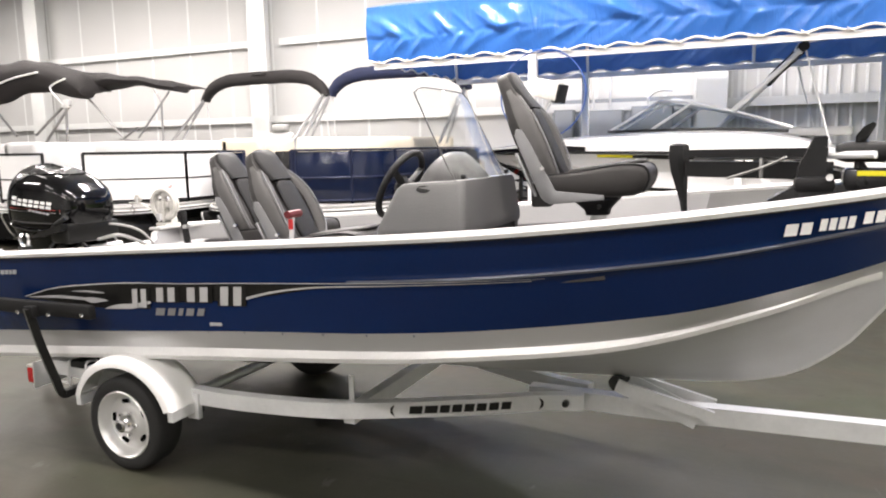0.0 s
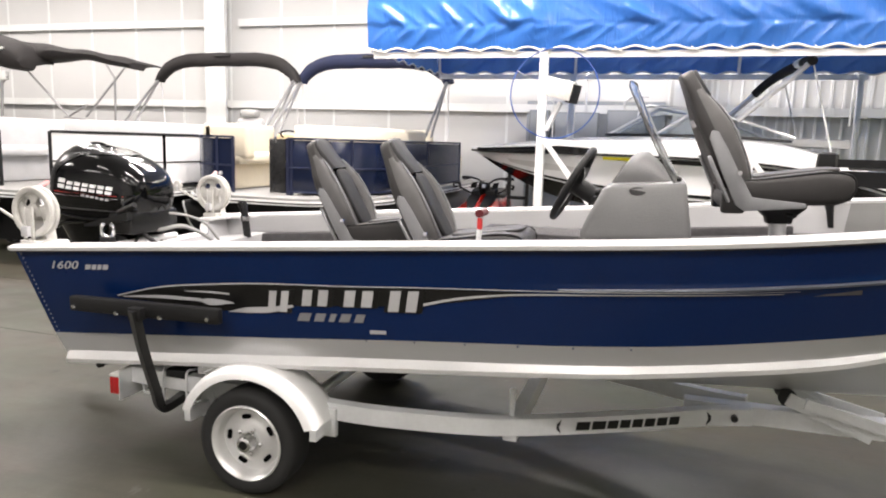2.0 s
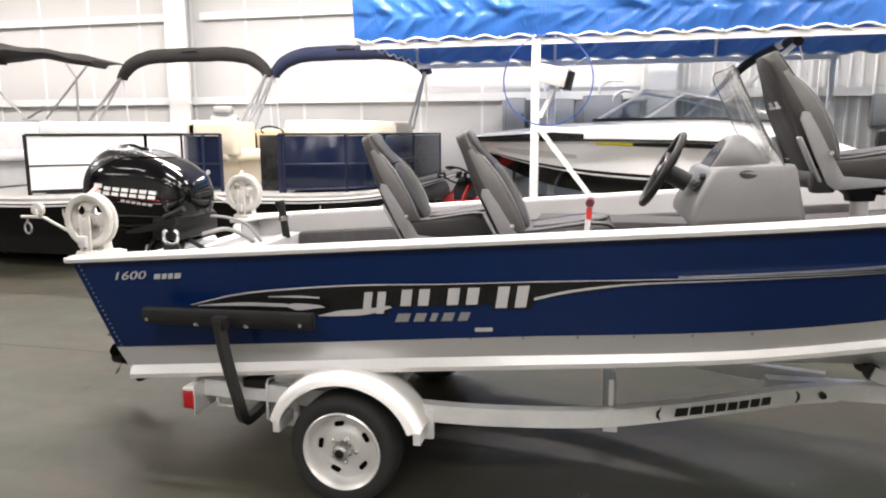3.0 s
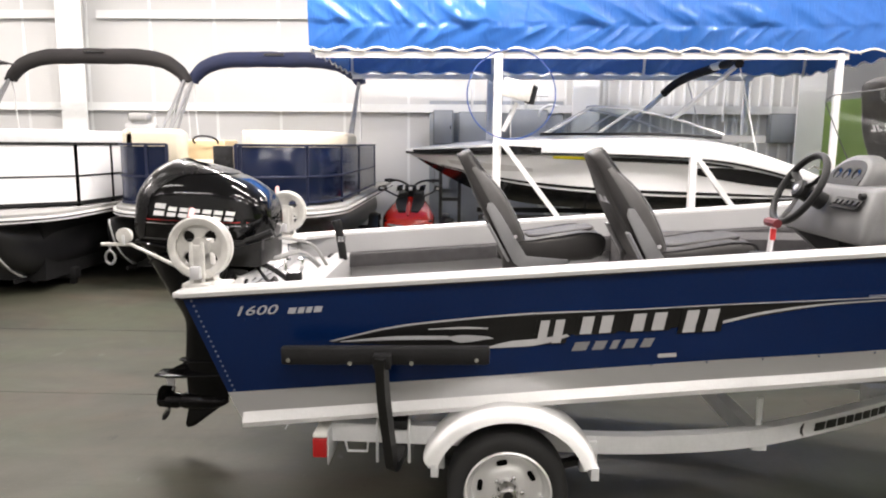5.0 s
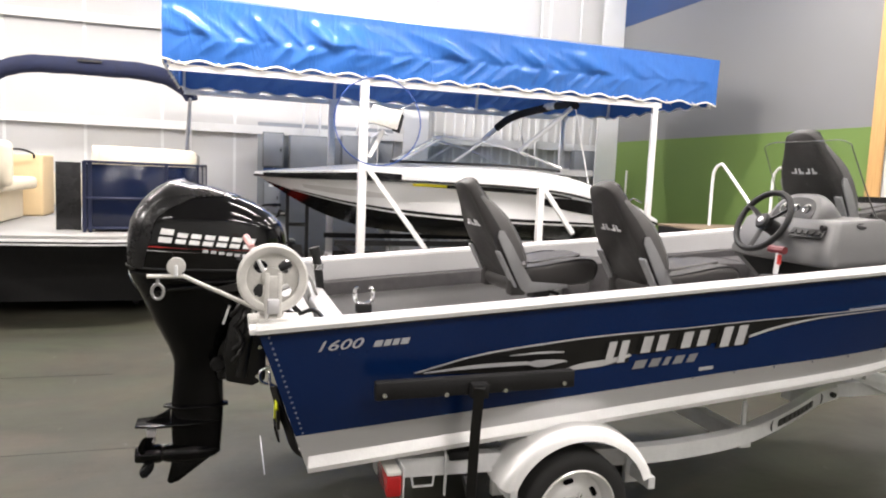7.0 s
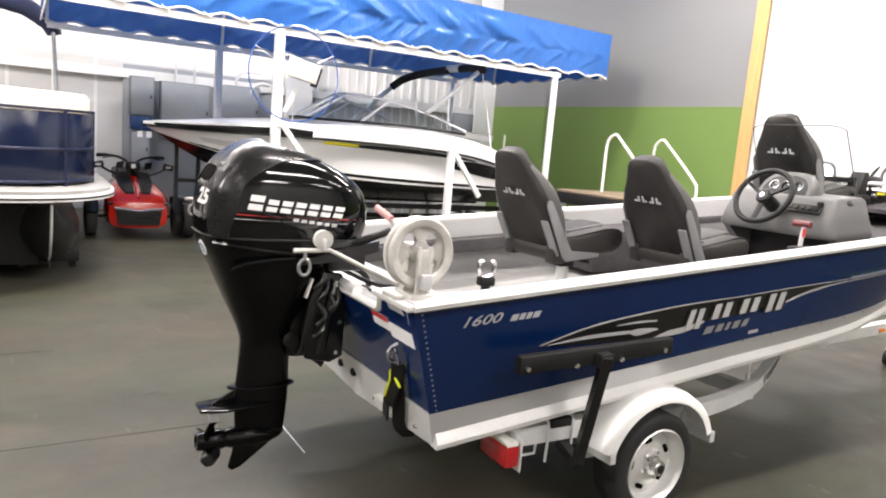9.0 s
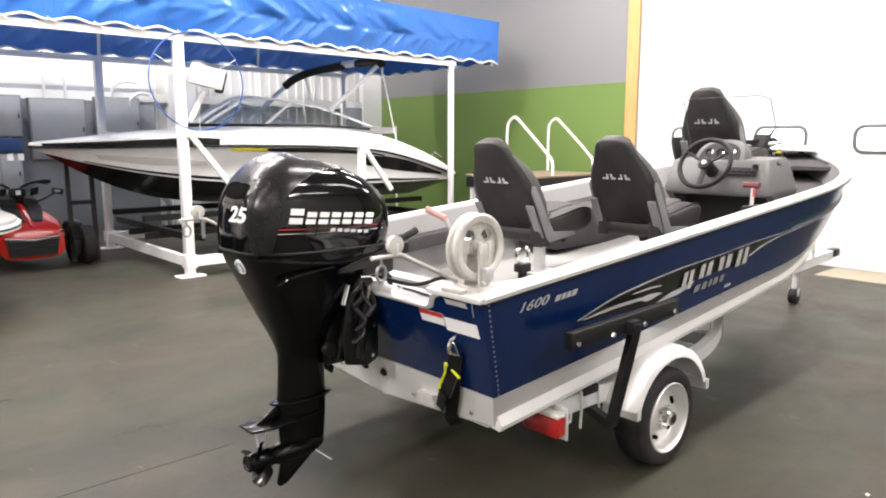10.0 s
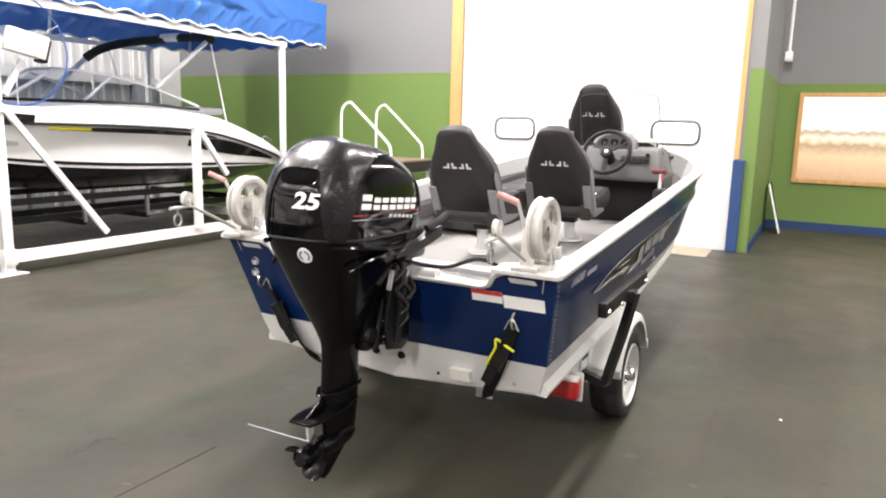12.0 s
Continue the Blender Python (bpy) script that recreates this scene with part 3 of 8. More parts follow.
for s in (-1, 1):
    side = part("side_panel", thicken(strip(SHEER, BLUE, s, 25, crease), 0.006), NAVY, boat, "navy painted hull side")
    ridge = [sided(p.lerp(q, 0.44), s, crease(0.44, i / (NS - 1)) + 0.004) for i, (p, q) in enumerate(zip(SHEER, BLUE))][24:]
    part("strake", tube(ridge, 0.008, 6), STRAKE_HIGHLIGHT, boat, "raised strake with its highlight put into pale blue-grey")
    part("lower_side", thicken(strip(BLUE, CHINE, s, 4), 0.006), ALU_HULL, boat, "bare aluminium lower side")
    part("bottom", thicken(strip(CHINE, KEEL, s, 4), 0.006), ALU, boat, "bare aluminium bottom")
    rail = [[sided(p, s, o, dz) for o, dz in ((-0.002, 0.088), (0.026, 0.036), (0.040, 0.008), (0.034, -0.012), (-0.012, -0.008))] for p in CHINE[:-2]]
    part("chine_rail", loft(rail), ALU_BRIGHT, boat, "bright aluminium chine rail")
    gun = [[sided(p, s, o, dz) for o, dz in ((0.022, -0.018), (0.026, -0.002), (0.016, 0.012), (-0.036, 0.014), (-0.05, 0.004), (-0.05, -0.012), (0.0, -0.012), (0.004, -0.02))] for p in SHEER[:-1]]
    gunwale = part("gunwale", loft(gun), ALU_BRIGHT, boat, "bright aluminium gunwale")
    part("rub_strip", loft([[sided(p, s, o, dz) for o, dz in ((0.018, -0.023), (0.024, -0.023), (0.024, -0.0175), (0.018, -0.0175))] for p in SHEER[:-1]]), BLACK_MATT, boat, "thin dark rub strip")
    # inner lining
    inner_top = [Vector((p.x, max(0.0, p.y - 0.05), p.z - 0.01)) for p in SHEER]
    inner_low = [p.lerp(q, 0.25) for p, q in zip(BLUE, CHINE)]
    inner_low = [Vector((p.x + 0.02, max(0.0, p.y - 0.05), p.z)) for p in inner_low]
    part("inner_side", thicken(strip(inner_top[:37], inner_low[:37], s, 3), 0.004), LINER, boat, "pale grey inner side")
    part("bow_inner_side", thicken(strip(inner_top[36:], inner_low[36:], s, 3), 0.004), BOW_GREY, boat, "mid-grey vinyl inner side of the bow")
    sh = [[Vector((p.x + 0.05, CY + s * (max(0.05, p.y) - o), p.z - dz)) for o, dz in ((0.06, 0.112), (0.15, 0.115), (0.16, 0.135), (0.16, 0.19), (0.06, 0.20))] for p in SHEER[2:34]]
    part("side_shelf", loft(sh), DARK_CARPET, boat, "dark carpeted side shelf")
    lo = [k for k, p in enumerate(SHEER) if 0.2 < p.x < 0.8]
    line = [[Vector((SHEER[k].x, CY + s * (max(0.03, SHEER[k].y - o)), SHEER[k].z - dz)) for o, dz in ((0.052, 0.016), (0.058, 0.016), (0.095, 0.22), (0.085, 0.22))] for k in lo]
    part("bow_lining", loft(line), DARK_CARPET, boat, "dark carpeted bow lining")
part("bow_cap", slab([(0.50, -0.26), (0.66, -0.17), (0.78, -0.08), (0.86, 0.0), (0.78, 0.08), (0.66, 0.17), (0.50, 0.26)], 0.02, pose(0, CY, 1.375, 0, -5, 0), 0.004), ALU_BRIGHT, boat, "bright aluminium bow cap")
part("keel_strip", tube([Vector((p.x, CY, p.z + 0.004)) for p in KEEL], 0.013, 8), ALU_BRIGHT, boat, "bright aluminium keel strip")
# sole and decks, pitched with the boat
PITCH = math.degrees(math.atan(0.0755))


def deck(x0, x1, drop, shrink, thick, bevel=0.0):
    """A deck that follows the boat's sides, drop below the gunwale."""
    xs = np.linspace(x0, x1, 14)
    up = [Vector((x, CY - max(0.02, sheer_half(x) - shrink), sheer_z(x) - drop)) for x in xs] + [Vector((x, CY + max(0.02, sheer_half(x) - shrink), sheer_z(x) - drop)) for x in reversed(xs)]
    low = [Vector((p.x, CY + (p.y - CY) * (1 - thick * 1.3), p.z - thick)) for p in up]
    return loft([up, low])


part("sole", deck(-3.95, -0.95, 0.37, 0.09, 0.03), SOLE, boat, "grey vinyl covered sole")
part("port_box", box(-2.15, -1.0, CY + 0.38, CY + 0.73, 0.80, 1.06, 0.01), DARK_CARPET, boat, "dark carpeted side locker")
part("deck_face", box(-1.02, -0.99, CY - 0.70, CY + 0.70, 0.80, 1.06), DARK_CARPET, boat, "dark carpeted step")
part("casting_deck", deck(-1.0, 0.55, 0.16, 0.08, 0.05), DARK_CARPET, boat, "dark carpeted bow casting deck")
part("bow_plate", deck(0.13, 0.66, 0.03, 0.045, 0.03), DARK_CARPET, boat, "dark bow plate")
part("aft_deck", deck(-4.03, -3.82, 0.13, 0.07, 0.02), LINER, boat, "pale grey aft deck")
part("aft_bench", box(-3.80, -3.70, CY - 0.76, CY + 0.76, 0.62, 0.90, 0.01), LINER, boat, "pale grey aft bulkhead")
# transom
RAKE = 0.35


def transom_slab(outline, x, thick):
    """Outline of (y from the middle, z), raked like the stern."""
    rings = []
    for o in (0.0, thick):
        rings.append([Vector((x + o + RAKE * (0.985 - z), CY + y, z)) for y, z in outline])
    return loft(rings)


half = [(0.766, 0.565), (0.84, 0.972), (0.62, 0.972), (0.58, 0.95), (0.555, 0.90), (0.53, 0.885), (0.0, 0.885)]
blue_outline = half + [(-y, z) for y, z in reversed(half[:-1])]
part("transom_lining", transom_slab(blue_outline, -4.0535, 0.004), LINER, boat, "pale grey inner transom")
transom = part("transom", transom_slab(blue_outline, -4.10, 0.045), NAVY, boat, "navy painted transom with a motor cut-out")
part("transom_foot", transom_slab([(0.77, 0.564), (0.73, 0.43), (0.0, 0.362), (-0.73, 0.43), (-0.77, 0.564)], -4.104, 0.045), ALU_BRIGHT, boat, "bare aluminium foot of the transom")
for s in (-1, 1):
    part("corner_cap", slab([(0, 0), (0.36, 0.02), (0.34, 0.07), (0.16, 0.13), (0.10, 0.27), (0.0, 0.28)] if s < 0 else [(0, 0), (0.0, -0.28), (0.10, -0.27), (0.16, -0.13), (0.34, -0.07), (0.36, -0.02)], 0.022, pose(-4.125, CY + s * 0.86, 0.966, 0, -PITCH, 0), 0.005), ALU_BRIGHT, boat, "bright aluminium stern corner cap")
cut = [Vector((-4.085 + RAKE * (0.985 - z), CY + y, z + 0.004)) for y, z in [(0.63, 0.965), (0.585, 0.945), (0.555, 0.90), (0.52, 0.888), (0.0, 0.888), (-0.52, 0.888), (-0.555, 0.90), (-0.585, 0.945), (-0.63, 0.965)]]
part("cutout_trim", tube(cut, 0.03, 8, flat=0.45), ALU_BRIGHT, boat, "bright aluminium cut-out trim")
# small stern fittings
part("capacity_label", transom_slab([(-0.785, 0.815), (-0.785, 0.87), (-0.61, 0.87), (-0.61, 0.815)], -4.1025, 0.002), WHITE_DECAL, transom, "white sticker")
part("warning_label", transom_slab([(-0.605, 0.83), (-0.605, 0.88), (-0.47, 0.88), (-0.47, 0.83)], -4.1025, 0.002), WHITE_DECAL, transom, "white and red sticker")
part("warning_stripe", transom_slab([(-0.605, 0.862), (-0.605, 0.88), (-0.47, 0.88), (-0.47, 0.862)], -4.1045, 0.002), RED_DECAL, transom, "red stripe")
part("maker_badge", transom_slab([(-0.76, 0.93), (-0.75, 0.95), (-0.64, 0.95), (-0.65, 0.93)], -4.1025, 0.002), SILVER, transom, "small silver badge")
part("maker_badge", transom_slab([(0.64, 0.93), (0.65, 0.95), (0.76, 0.95), (0.75, 0.93)], -4.1025, 0.002), SILVER, transom, "small silver badge")
for y in (-0.66, 0.66):
    c = Vector((-4.12 + RAKE * 0.21, CY + y, 0.765))
    part("stern_eye", tube(smooth_path([c + Vector((0.02, 0, 0.04)), c + Vector((-0.03, 0, 0.02)), c + Vector((-0.03, 0, -0.02)), c + Vector((0.02, 0, -0.04))], 4), 0.006, 6), CHROME, transom, "chrome stern eye")
for y, z in ((0.70, 0.86), (0.72, 0.80)):
    part("drain_fitting", lathe([(-0.008, 0.018), (0.004, 0.022), (0.004, 0.0)], (-4.105 + RAKE * (0.985 - z), CY + y, z), "x", 12), SILVER, transom)
part("drain_box", transom_slab([(-0.42, 0.42), (-0.42, 0.475), (-0.32, 0.475), (-0.32, 0.42)], -4.135, 0.035), WHITE_PLASTIC, boat, "small white transducer box")
for y in (-0.06, 0.08):
    part("drain_hole", lathe([(-0.012, 0.0), (-0.012, 0.014), (-0.004, 0.02), (0.01, 0.02)], (-4.104 + RAKE * 0.5, CY + y, 0.485), "x", 12), BLACK_MATT, boat, "dark drain fitting")
for y, z in ((-0.25, 0.43), (-0.62, 0.455), (0.3, 0.44)):
    part("bolt_head", lathe([(-0.01, 0.0), (-0.01, 0.008), (0.004, 0.011)], (-4.104 + RAKE * (0.985 - z), CY + y, z), "x", 8), CHROME, boat)
# rivets down the stern edge
RIVET = finish(lathe([(0.0, 0.0), (0.001, 0.0048), (0.003, 0.0036), (0.004, 0.0)], (0, 0, 0), "y", 8), "rivet")
RIVET.materials.append(material("dull_rivet", (0.16, 0.18, 0.24), 0.45, 0.3))
RIVET_BLUE = RIVET.copy()
RIVET_BLUE.materials[0] = NAVY
for k in range(20):
    f = (k + 0.5) / 20
    a = SHEER[0].lerp(BLUE[0], f) + Vector((0.03, 0, 0))
    ob = part("rivet", RIVET, ALU, boat)
    ob.matrix_basis = Matrix.Translation((a.x, CY - a.y - 0.006, a.z)) @ pose(0, 0, 0, 180, 0, 0)


# lettering and stripes on the starboard side
PALE_DECAL = material("pale_silver_decal", (0.52, 0.53, 0.56), 0.4, 0.2, vary=0.06)
DULL_SILVER = material("dull_silver_decal", (0.33, 0.33, 0.34), 0.4, 0.4, vary=0.08)

def hull_y(x, z, s=-1):
    """The side's surface at x, z."""
    best = min(range(NS), key=lambda i: abs(SHEER[i].x - x))
    i = min(max(best, 1), NS - 2)
    j = i + 1 if SHEER[i].x < x else i - 1
    a, b = (i, j) if SHEER[i].x <= SHEER[j].x else (j, i)
    f = (x - SHEER[a].x) / (SHEER[b].x - SHEER[a].x)
    top = SHEER[a].lerp(SHEER[b], f)
    bot = BLUE[a].lerp(BLUE[b], f)
    g = (top.z - z) / (top.z - bot.z)
    return CY + s * (top.lerp(bot, g).y + crease(g, i / (NS - 1)))


def wrap_to_side(me_ob, lift=0.003):
    """Lay a thin flat piece against the hull side."""
    for v in me_ob.data.vertices:
        v.co.y = hull_y(v.co.x, v.co.z) - lift - 0.0065 + v.co.y
    return me_ob


def side_letters(text, x, z, width, height, mat, name, label, slant=0.0, bold=0.0, lift=0.003, spacing=1.0):
    ob = letters(text, Matrix.Translation((x, 0, z)) @ pose(0, 0, 0, 0, -PITCH, 0) @ pose(0, 0, 0, 90, 0, 0), width, height, mat, name, boat, slant, bold, label, 0.001, spacing)
    return wrap_to_side(ob, lift)


def side_stroke(name, top, low, mat, label, lift=0.003, n=10):
    """A tapering stripe between two lines of (x, z)."""
    a = resample([(x, 0, z) for x, z in top], n * 3)
    b = resample([(x, 0, z) for x, z in low], n * 3)
    rings = [[p, p.lerp(q, 0.5), q, q + Vector((0, -0.0015, 0)), p + Vector((0, -0.0015, 0))] for p, q in zip(a, b)]
    return wrap_to_side(part(name, loft(rings), mat, boat, label), lift)


def side_bars(name, x, z, widths, gap, height, lean, mat, label, lift=0.006):
    """A maker's name as plain leaning blocks."""
    for w in widths:
        a = [(x + lean * height, z + height), (x + lean * height + w, z + height + w * 0.0755)]
        b = [(x, z), (x + w, z + w * 0.0755)]
        side_stroke(name, a, b, mat, label, lift, 3)
        x += w + gap
        z += (w + gap) * 0.0755


side_stroke("name_panel", [(-3.52, 0.80), (-3.28, 0.858), (-3.0, 0.896), (-2.74, 0.921), (-2.37, 0.943), (-2.03, 0.968), (-1.62, 0.990)], [(-3.52, 0.792), (-3.15, 0.786), (-2.93, 0.786), (-2.76, 0.822), (-2.60, 0.843), (-2.23, 0.876), (-2.04, 0.90), (-1.62, 0.984)], BLACK, "black swoosh panel", 0.002)
side_stroke("swoosh", [(-3.53, 0.80), (-3.28, 0.866), (-3.0, 0.904), (-2.74, 0.929), (-2.37, 0.949), (-2.03, 0.974), (-1.3, 1.022), (-0.7, 1.070)], [(-3.52, 0.797), (-3.28, 0.859), (-3.0, 0.897), (-2.74, 0.923), (-2.37, 0.945), (-2.03, 0.970), (-1.3, 1.019), (-0.7, 1.069)], SILVER, "silver swoosh line", 0.005)
for up, low in (([(-3.49, 0.80), (-3.28, 0.824), (-3.07, 0.830)], [(-3.49, 0.796), (-3.28, 0.809), (-3.07, 0.815)]),
                ([(-3.15, 0.857), (-3.02, 0.868), (-2.92, 0.866)], [(-3.15, 0.854), (-3.02, 0.859), (-2.92, 0.860)]),
                ([(-3.08, 0.823), (-3.02, 0.834), (-2.93, 0.831), (-2.90, 0.824)], [(-3.08, 0.819), (-3.02, 0.803), (-2.93, 0.818), (-2.90, 0.822)]),
                ([(-2.93, 0.785), (-2.84, 0.811), (-2.73, 0.825), (-2.62, 0.845)], [(-2.93, 0.782), (-2.81, 0.790), (-2.72, 0.801), (-2.61, 0.836)]),
                ([(-2.04, 0.907), (-1.89, 0.947), (-1.66, 0.983), (-1.3, 1.012), (-0.75, 1.058)], [(-2.04, 0.896), (-1.89, 0.937), (-1.66, 0.976), (-1.3, 1.008), (-0.75, 1.056)])):
    side_stroke("swoosh", up, low, SILVER, "silver swoosh", 0.006)
side_letters("1600", -3.886, 0.895, 0.165, 0.038, PALE_DECAL, "model_number", "white model number", 0.35, 0.006)
side_bars("model_mark", -3.69, 0.908, (0.03, 0.024, 0.022, 0.03), 0.008, 0.024, 0.35, PALE_DECAL, "small white mark", 0.003)
# the maker's name as plain leaning silver blocks
for x, w, h, dz in ((-2.745, 0.115, 0.094, -0.008), (-2.585, 0.145, 0.070, 0.022), (-2.395, 0.155, 0.070, 0.022), (-2.20, 0.150, 0.088, 0.006)):
    z = 0.812 + 0.0755 * (x + 2.745) + dz
    side_bars("mark_edge", x - 0.006, z - 0.005, (w + 0.012,), 0, h + 0.010, 0.16, BLACK, "dark edge of the mark", 0.006)
    side_bars("maker_mark", x + w * 0.08, z, (w * 0.30, w * 0.30), w * 0.20, h, 0.16, SILVER, "silver block of the maker's mark", 0.009)
side_bars("series_mark", -2.60, 0.776, (0.055, 0.045, 0.026, 0.045, 0.04), 0.022, 0.036, 0.4, DULL_SILVER, "silver series mark", 0.004)
side_bars("oval_badge", -2.27, 0.754, (0.07,), 0, 0.016, 0.0, SILVER, "small silver badge", 0.004)
side_bars("registration_mark", 0.075, 1.222, (0.04, 0.035), 0.01, 0.042, 0.15, WHITE_DECAL, "white registration bar", 0.004)
side_bars("registration_mark", 0.185, 1.238, (0.022, 0.022, 0.022, 0.022), 0.008, 0.042, 0.15, WHITE_DECAL, "white registration bar", 0.004)
side_bars("registration_mark", 0.325, 1.258, (0.03, 0.03), 0.01, 0.042, 0.15, WHITE_DECAL, "white registration bar", 0.004)
for k in range(14):
    ob = part("rivet", RIVET_BLUE if k < 7 else RIVET, ALU, boat)
    x = -3.86 + k * 0.05 if k < 7 else -2.5 + (k - 7) * 0.21
    z = sheer_z(x) - (0.125 if k < 7 else 0.40)
    ob.matrix_basis = Matrix.Translation((x, hull_y(x, z) - 0.0055, z)) @ pose(0, 0, 0, 180, 0, 0)


# ---- outboard motor ----
MY = 3.222


def oval(x0, x1, hw, z, n=28, p=2.6, lean=0.0):
    """A rounded rectangle across the motor at height z, from x0 aft to x1 forward."""
    out = []
    for k in range(n):
        a = 2 * math.pi * k / n
        c, s = math.cos(a), math.sin(a)
        out.append(Vector(((x0 + x1) / 2 + (x1 - x0) / 2 * math.copysign(abs(c) ** (2 / p), c), MY + hw * math.copysign(abs(s) ** (2 / p), s), z + lean * c)))
    return out


motor = thing("outboard_motor", -4.35, MY, 0.07, "glossy black outboard motor on the boat's transom", "outboard motor")
COWL = [(-4.612, -3.955, 0.204, 1.1), (-4.612, -3.94, 0.214, 1.1561), (-4.606, -3.938, 0.217, 1.2122), (-4.597, -3.948, 0.214, 1.2683), (-4.577, -3.972, 0.207, 1.3151), (-4.548, -4.018, 0.194, 1.3571), (-4.517, -4.068, 0.177, 1.3899), (-4.482, -4.13, 0.153, 1.418), (-4.438, -4.205, 0.118, 1.442), (-4.385, -4.285, 0.06, 1.454)]
ends = smooth_path([(a, b, z) for a, b, h, z in COWL], 5)
girth = smooth_path([(h, 0, z) for a, b, h, z in COWL], 5)
COLS = 96
cowl_rings = [oval(e.x, e.y, g.x, e.z, COLS, 3.6, -0.012 * (e.z - 1.1) / 0.36 - 0.008) for e, g in zip(ends, girth)]
part("cowling", loft(cowl_rings), BLACK_GLOSS, motor, "glossy black upper cowling", angle=60)


def cowl_shell(test, grow):
    """A thin skin over the chosen part of the cowling."""
    bm = bmesh.new()
    for ra, rb in zip(cowl_rings, cowl_rings[1:]):
        for i in range(COLS):
            j = (i + 1) % COLS
            q = [ra[i], ra[j], rb[j], rb[i]]
            if test(sum(q, Vector()) / 4):
                bm.faces.new([bm.verts.new(v) for v in q])
    bmesh.ops.remove_doubles(bm, verts=bm.verts, dist=0.0005)
    for turn in range(10):
        moved = []
        for v in bm.verts:
            if v.is_boundary:
                near = [e.other_vert(v).co for e in v.link_edges if e.is_boundary]
                if len(near) == 2 and v.co.z > 1.105:
                    moved.append((v, v.co * 0.5 + (near[0] + near[1]) * 0.25))
        for v, co in moved:
            v.co = co
    c = Vector((-4.33, MY, 1.2))
    for v in bm.verts:
        v.co = c + (v.co - c) * grow
    bmesh.ops.recalc_face_normals(bm, faces=bm.faces)
    bmesh.ops.solidify(bm, geom=list(bm.faces), thickness=0.009)
    return bm


def hood(c):
    """The arch from the rear corners over the top of the cowling."""
    edge = -4.53 + 0.05 * max(0, (c.z - 1.12) / 0.19) + 0.06 * max(0, (c.z - 1.305) / 0.06) ** 1.5
    window = abs(c.y - MY) < 0.128 - 0.03 * max(0, (c.z - 1.15) / 0.2) and c.z < 1.365
    brow = c.z > 1.408 - 0.9 * max(0, c.x + 4.17) ** 1.6
    return (c.x < edge or brow) and not (window and c.x < -4.5)


part("rear_cover", cowl_shell(hood, 1.022), BLACK_GREY, motor, "graphite rear cover of the cowling", angle=60)
# no hollow here: a black skin paints the shade of the intake
part("air_intake_shade", cowl_shell(lambda c: c.x < -4.5 and abs(c.y - MY) < 0.088 and 1.300 < c.z < 1.362, 1.006), RECESS_SHADE, motor, "raised black skin for the shaded air intake recess")
part("intake_lip", cowl_shell(lambda c: c.x < -4.5 and abs(c.y - MY) < 0.095 and 1.286 < c.z < 1.303, 1.018), BLACK_GREY, motor)
LOWER = [(-4.610, -3.965, 0.203, 1.098), (-4.598, -4.0, 0.198, 1.05), (-4.560, -4.06, 0.175, 0.97), (-4.521, -4.125, 0.146, 0.88), (-4.485, -4.175, 0.116, 0.8), (-4.448, -4.203, 0.084, 0.72), (-4.428, -4.212, 0.058, 0.66), (-4.426, -4.214, 0.046, 0.62), (-4.430, -4.214, 0.041, 0.54), (-4.436, -4.212, 0.04, 0.46), (-4.438, -4.214, 0.036, 0.38), (-4.435, -4.22, 0.03, 0.3), (-4.43, -4.225, 0.022, 0.235)]
ends = smooth_path([(a, b, z) for a, b, h, z in LOWER], 4)
girth = smooth_path([(h, 0, z) for a, b, h, z in LOWER], 4)
part("lower_cowling", loft([oval(e.x, e.y, g.x, e.z, 40, 2.5 + 1.0 * min(1.0, max(0.0, (e.z - 0.7) / 0.3)), -0.008) for e, g in zip(ends, girth)]), BLACK_LEG, motor, "glossy black lower cowling and drive leg", angle=60)
seam = oval(-4.613, -3.955, 0.208, 1.10, 48, 3.4, -0.008)
part("cowling_seam", tube(seam, 0.005, 6, closed=True), BLACK_MATT, motor)
part("splash_plate", slab([(-4.47, -0.012), (-4.40, -0.06), (-4.25, -0.055), (-4.19, -0.02), (-4.19, 0.02), (-4.25, 0.055), (-4.40, 0.06), (-4.47, 0.012)], 0.010, pose(0, MY, 0.448) @ Matrix.Shear("YZ", 4, (0, 0)), 0.003), BLACK_LEG, motor, "small splash plate")
plate = part("cavitation_plate", slab([(-4.585, -0.052), (-4.50, -0.072), (-4.36, -0.062), (-4.23, -0.03), (-4.23, 0.03), (-4.36, 0.062), (-4.50, 0.072), (-4.585, 0.052)], 0.012, pose(0, MY, 0.372), 0.004), BLACK_LEG, motor, "black cavitation plate")
part("leg_rib", slab([(-4.56, 0.376), (-4.44, 0.376), (-4.44, 0.44), (-4.47, 0.425)], 0.016, pose(0, MY + 0.008, 0, 90, 0, 0), 0.003), BLACK_LEG, motor)
part("trim_tab", slab([(0, 0), (0.05, 0), (0.035, -0.085), (0.012, -0.085)], 0.012, pose(-4.545, MY + 0.006, 0.372, 90, 0, 0)), SILVER, motor, "grey trim tab")
part("gearcase", lathe([(-4.47, 0.0), (-4.47, 0.036), (-4.45, 0.043), (-4.36, 0.046), (-4.29, 0.04), (-4.245, 0.024), (-4.225, 0.008), (-4.222, 0.0)], (0, MY, 0.232), "x", 20), BLACK_LEG, motor)
part("skeg", slab([(-4.43, 0.21), (-4.455, 0.10), (-4.44, 0.085), (-4.405, 0.095), (-4.235, 0.225), (-4.25, 0.24)], 0.014, pose(0, MY + 0.007, 0, 90, 0, 0), 0.004), BLACK_LEG, motor)
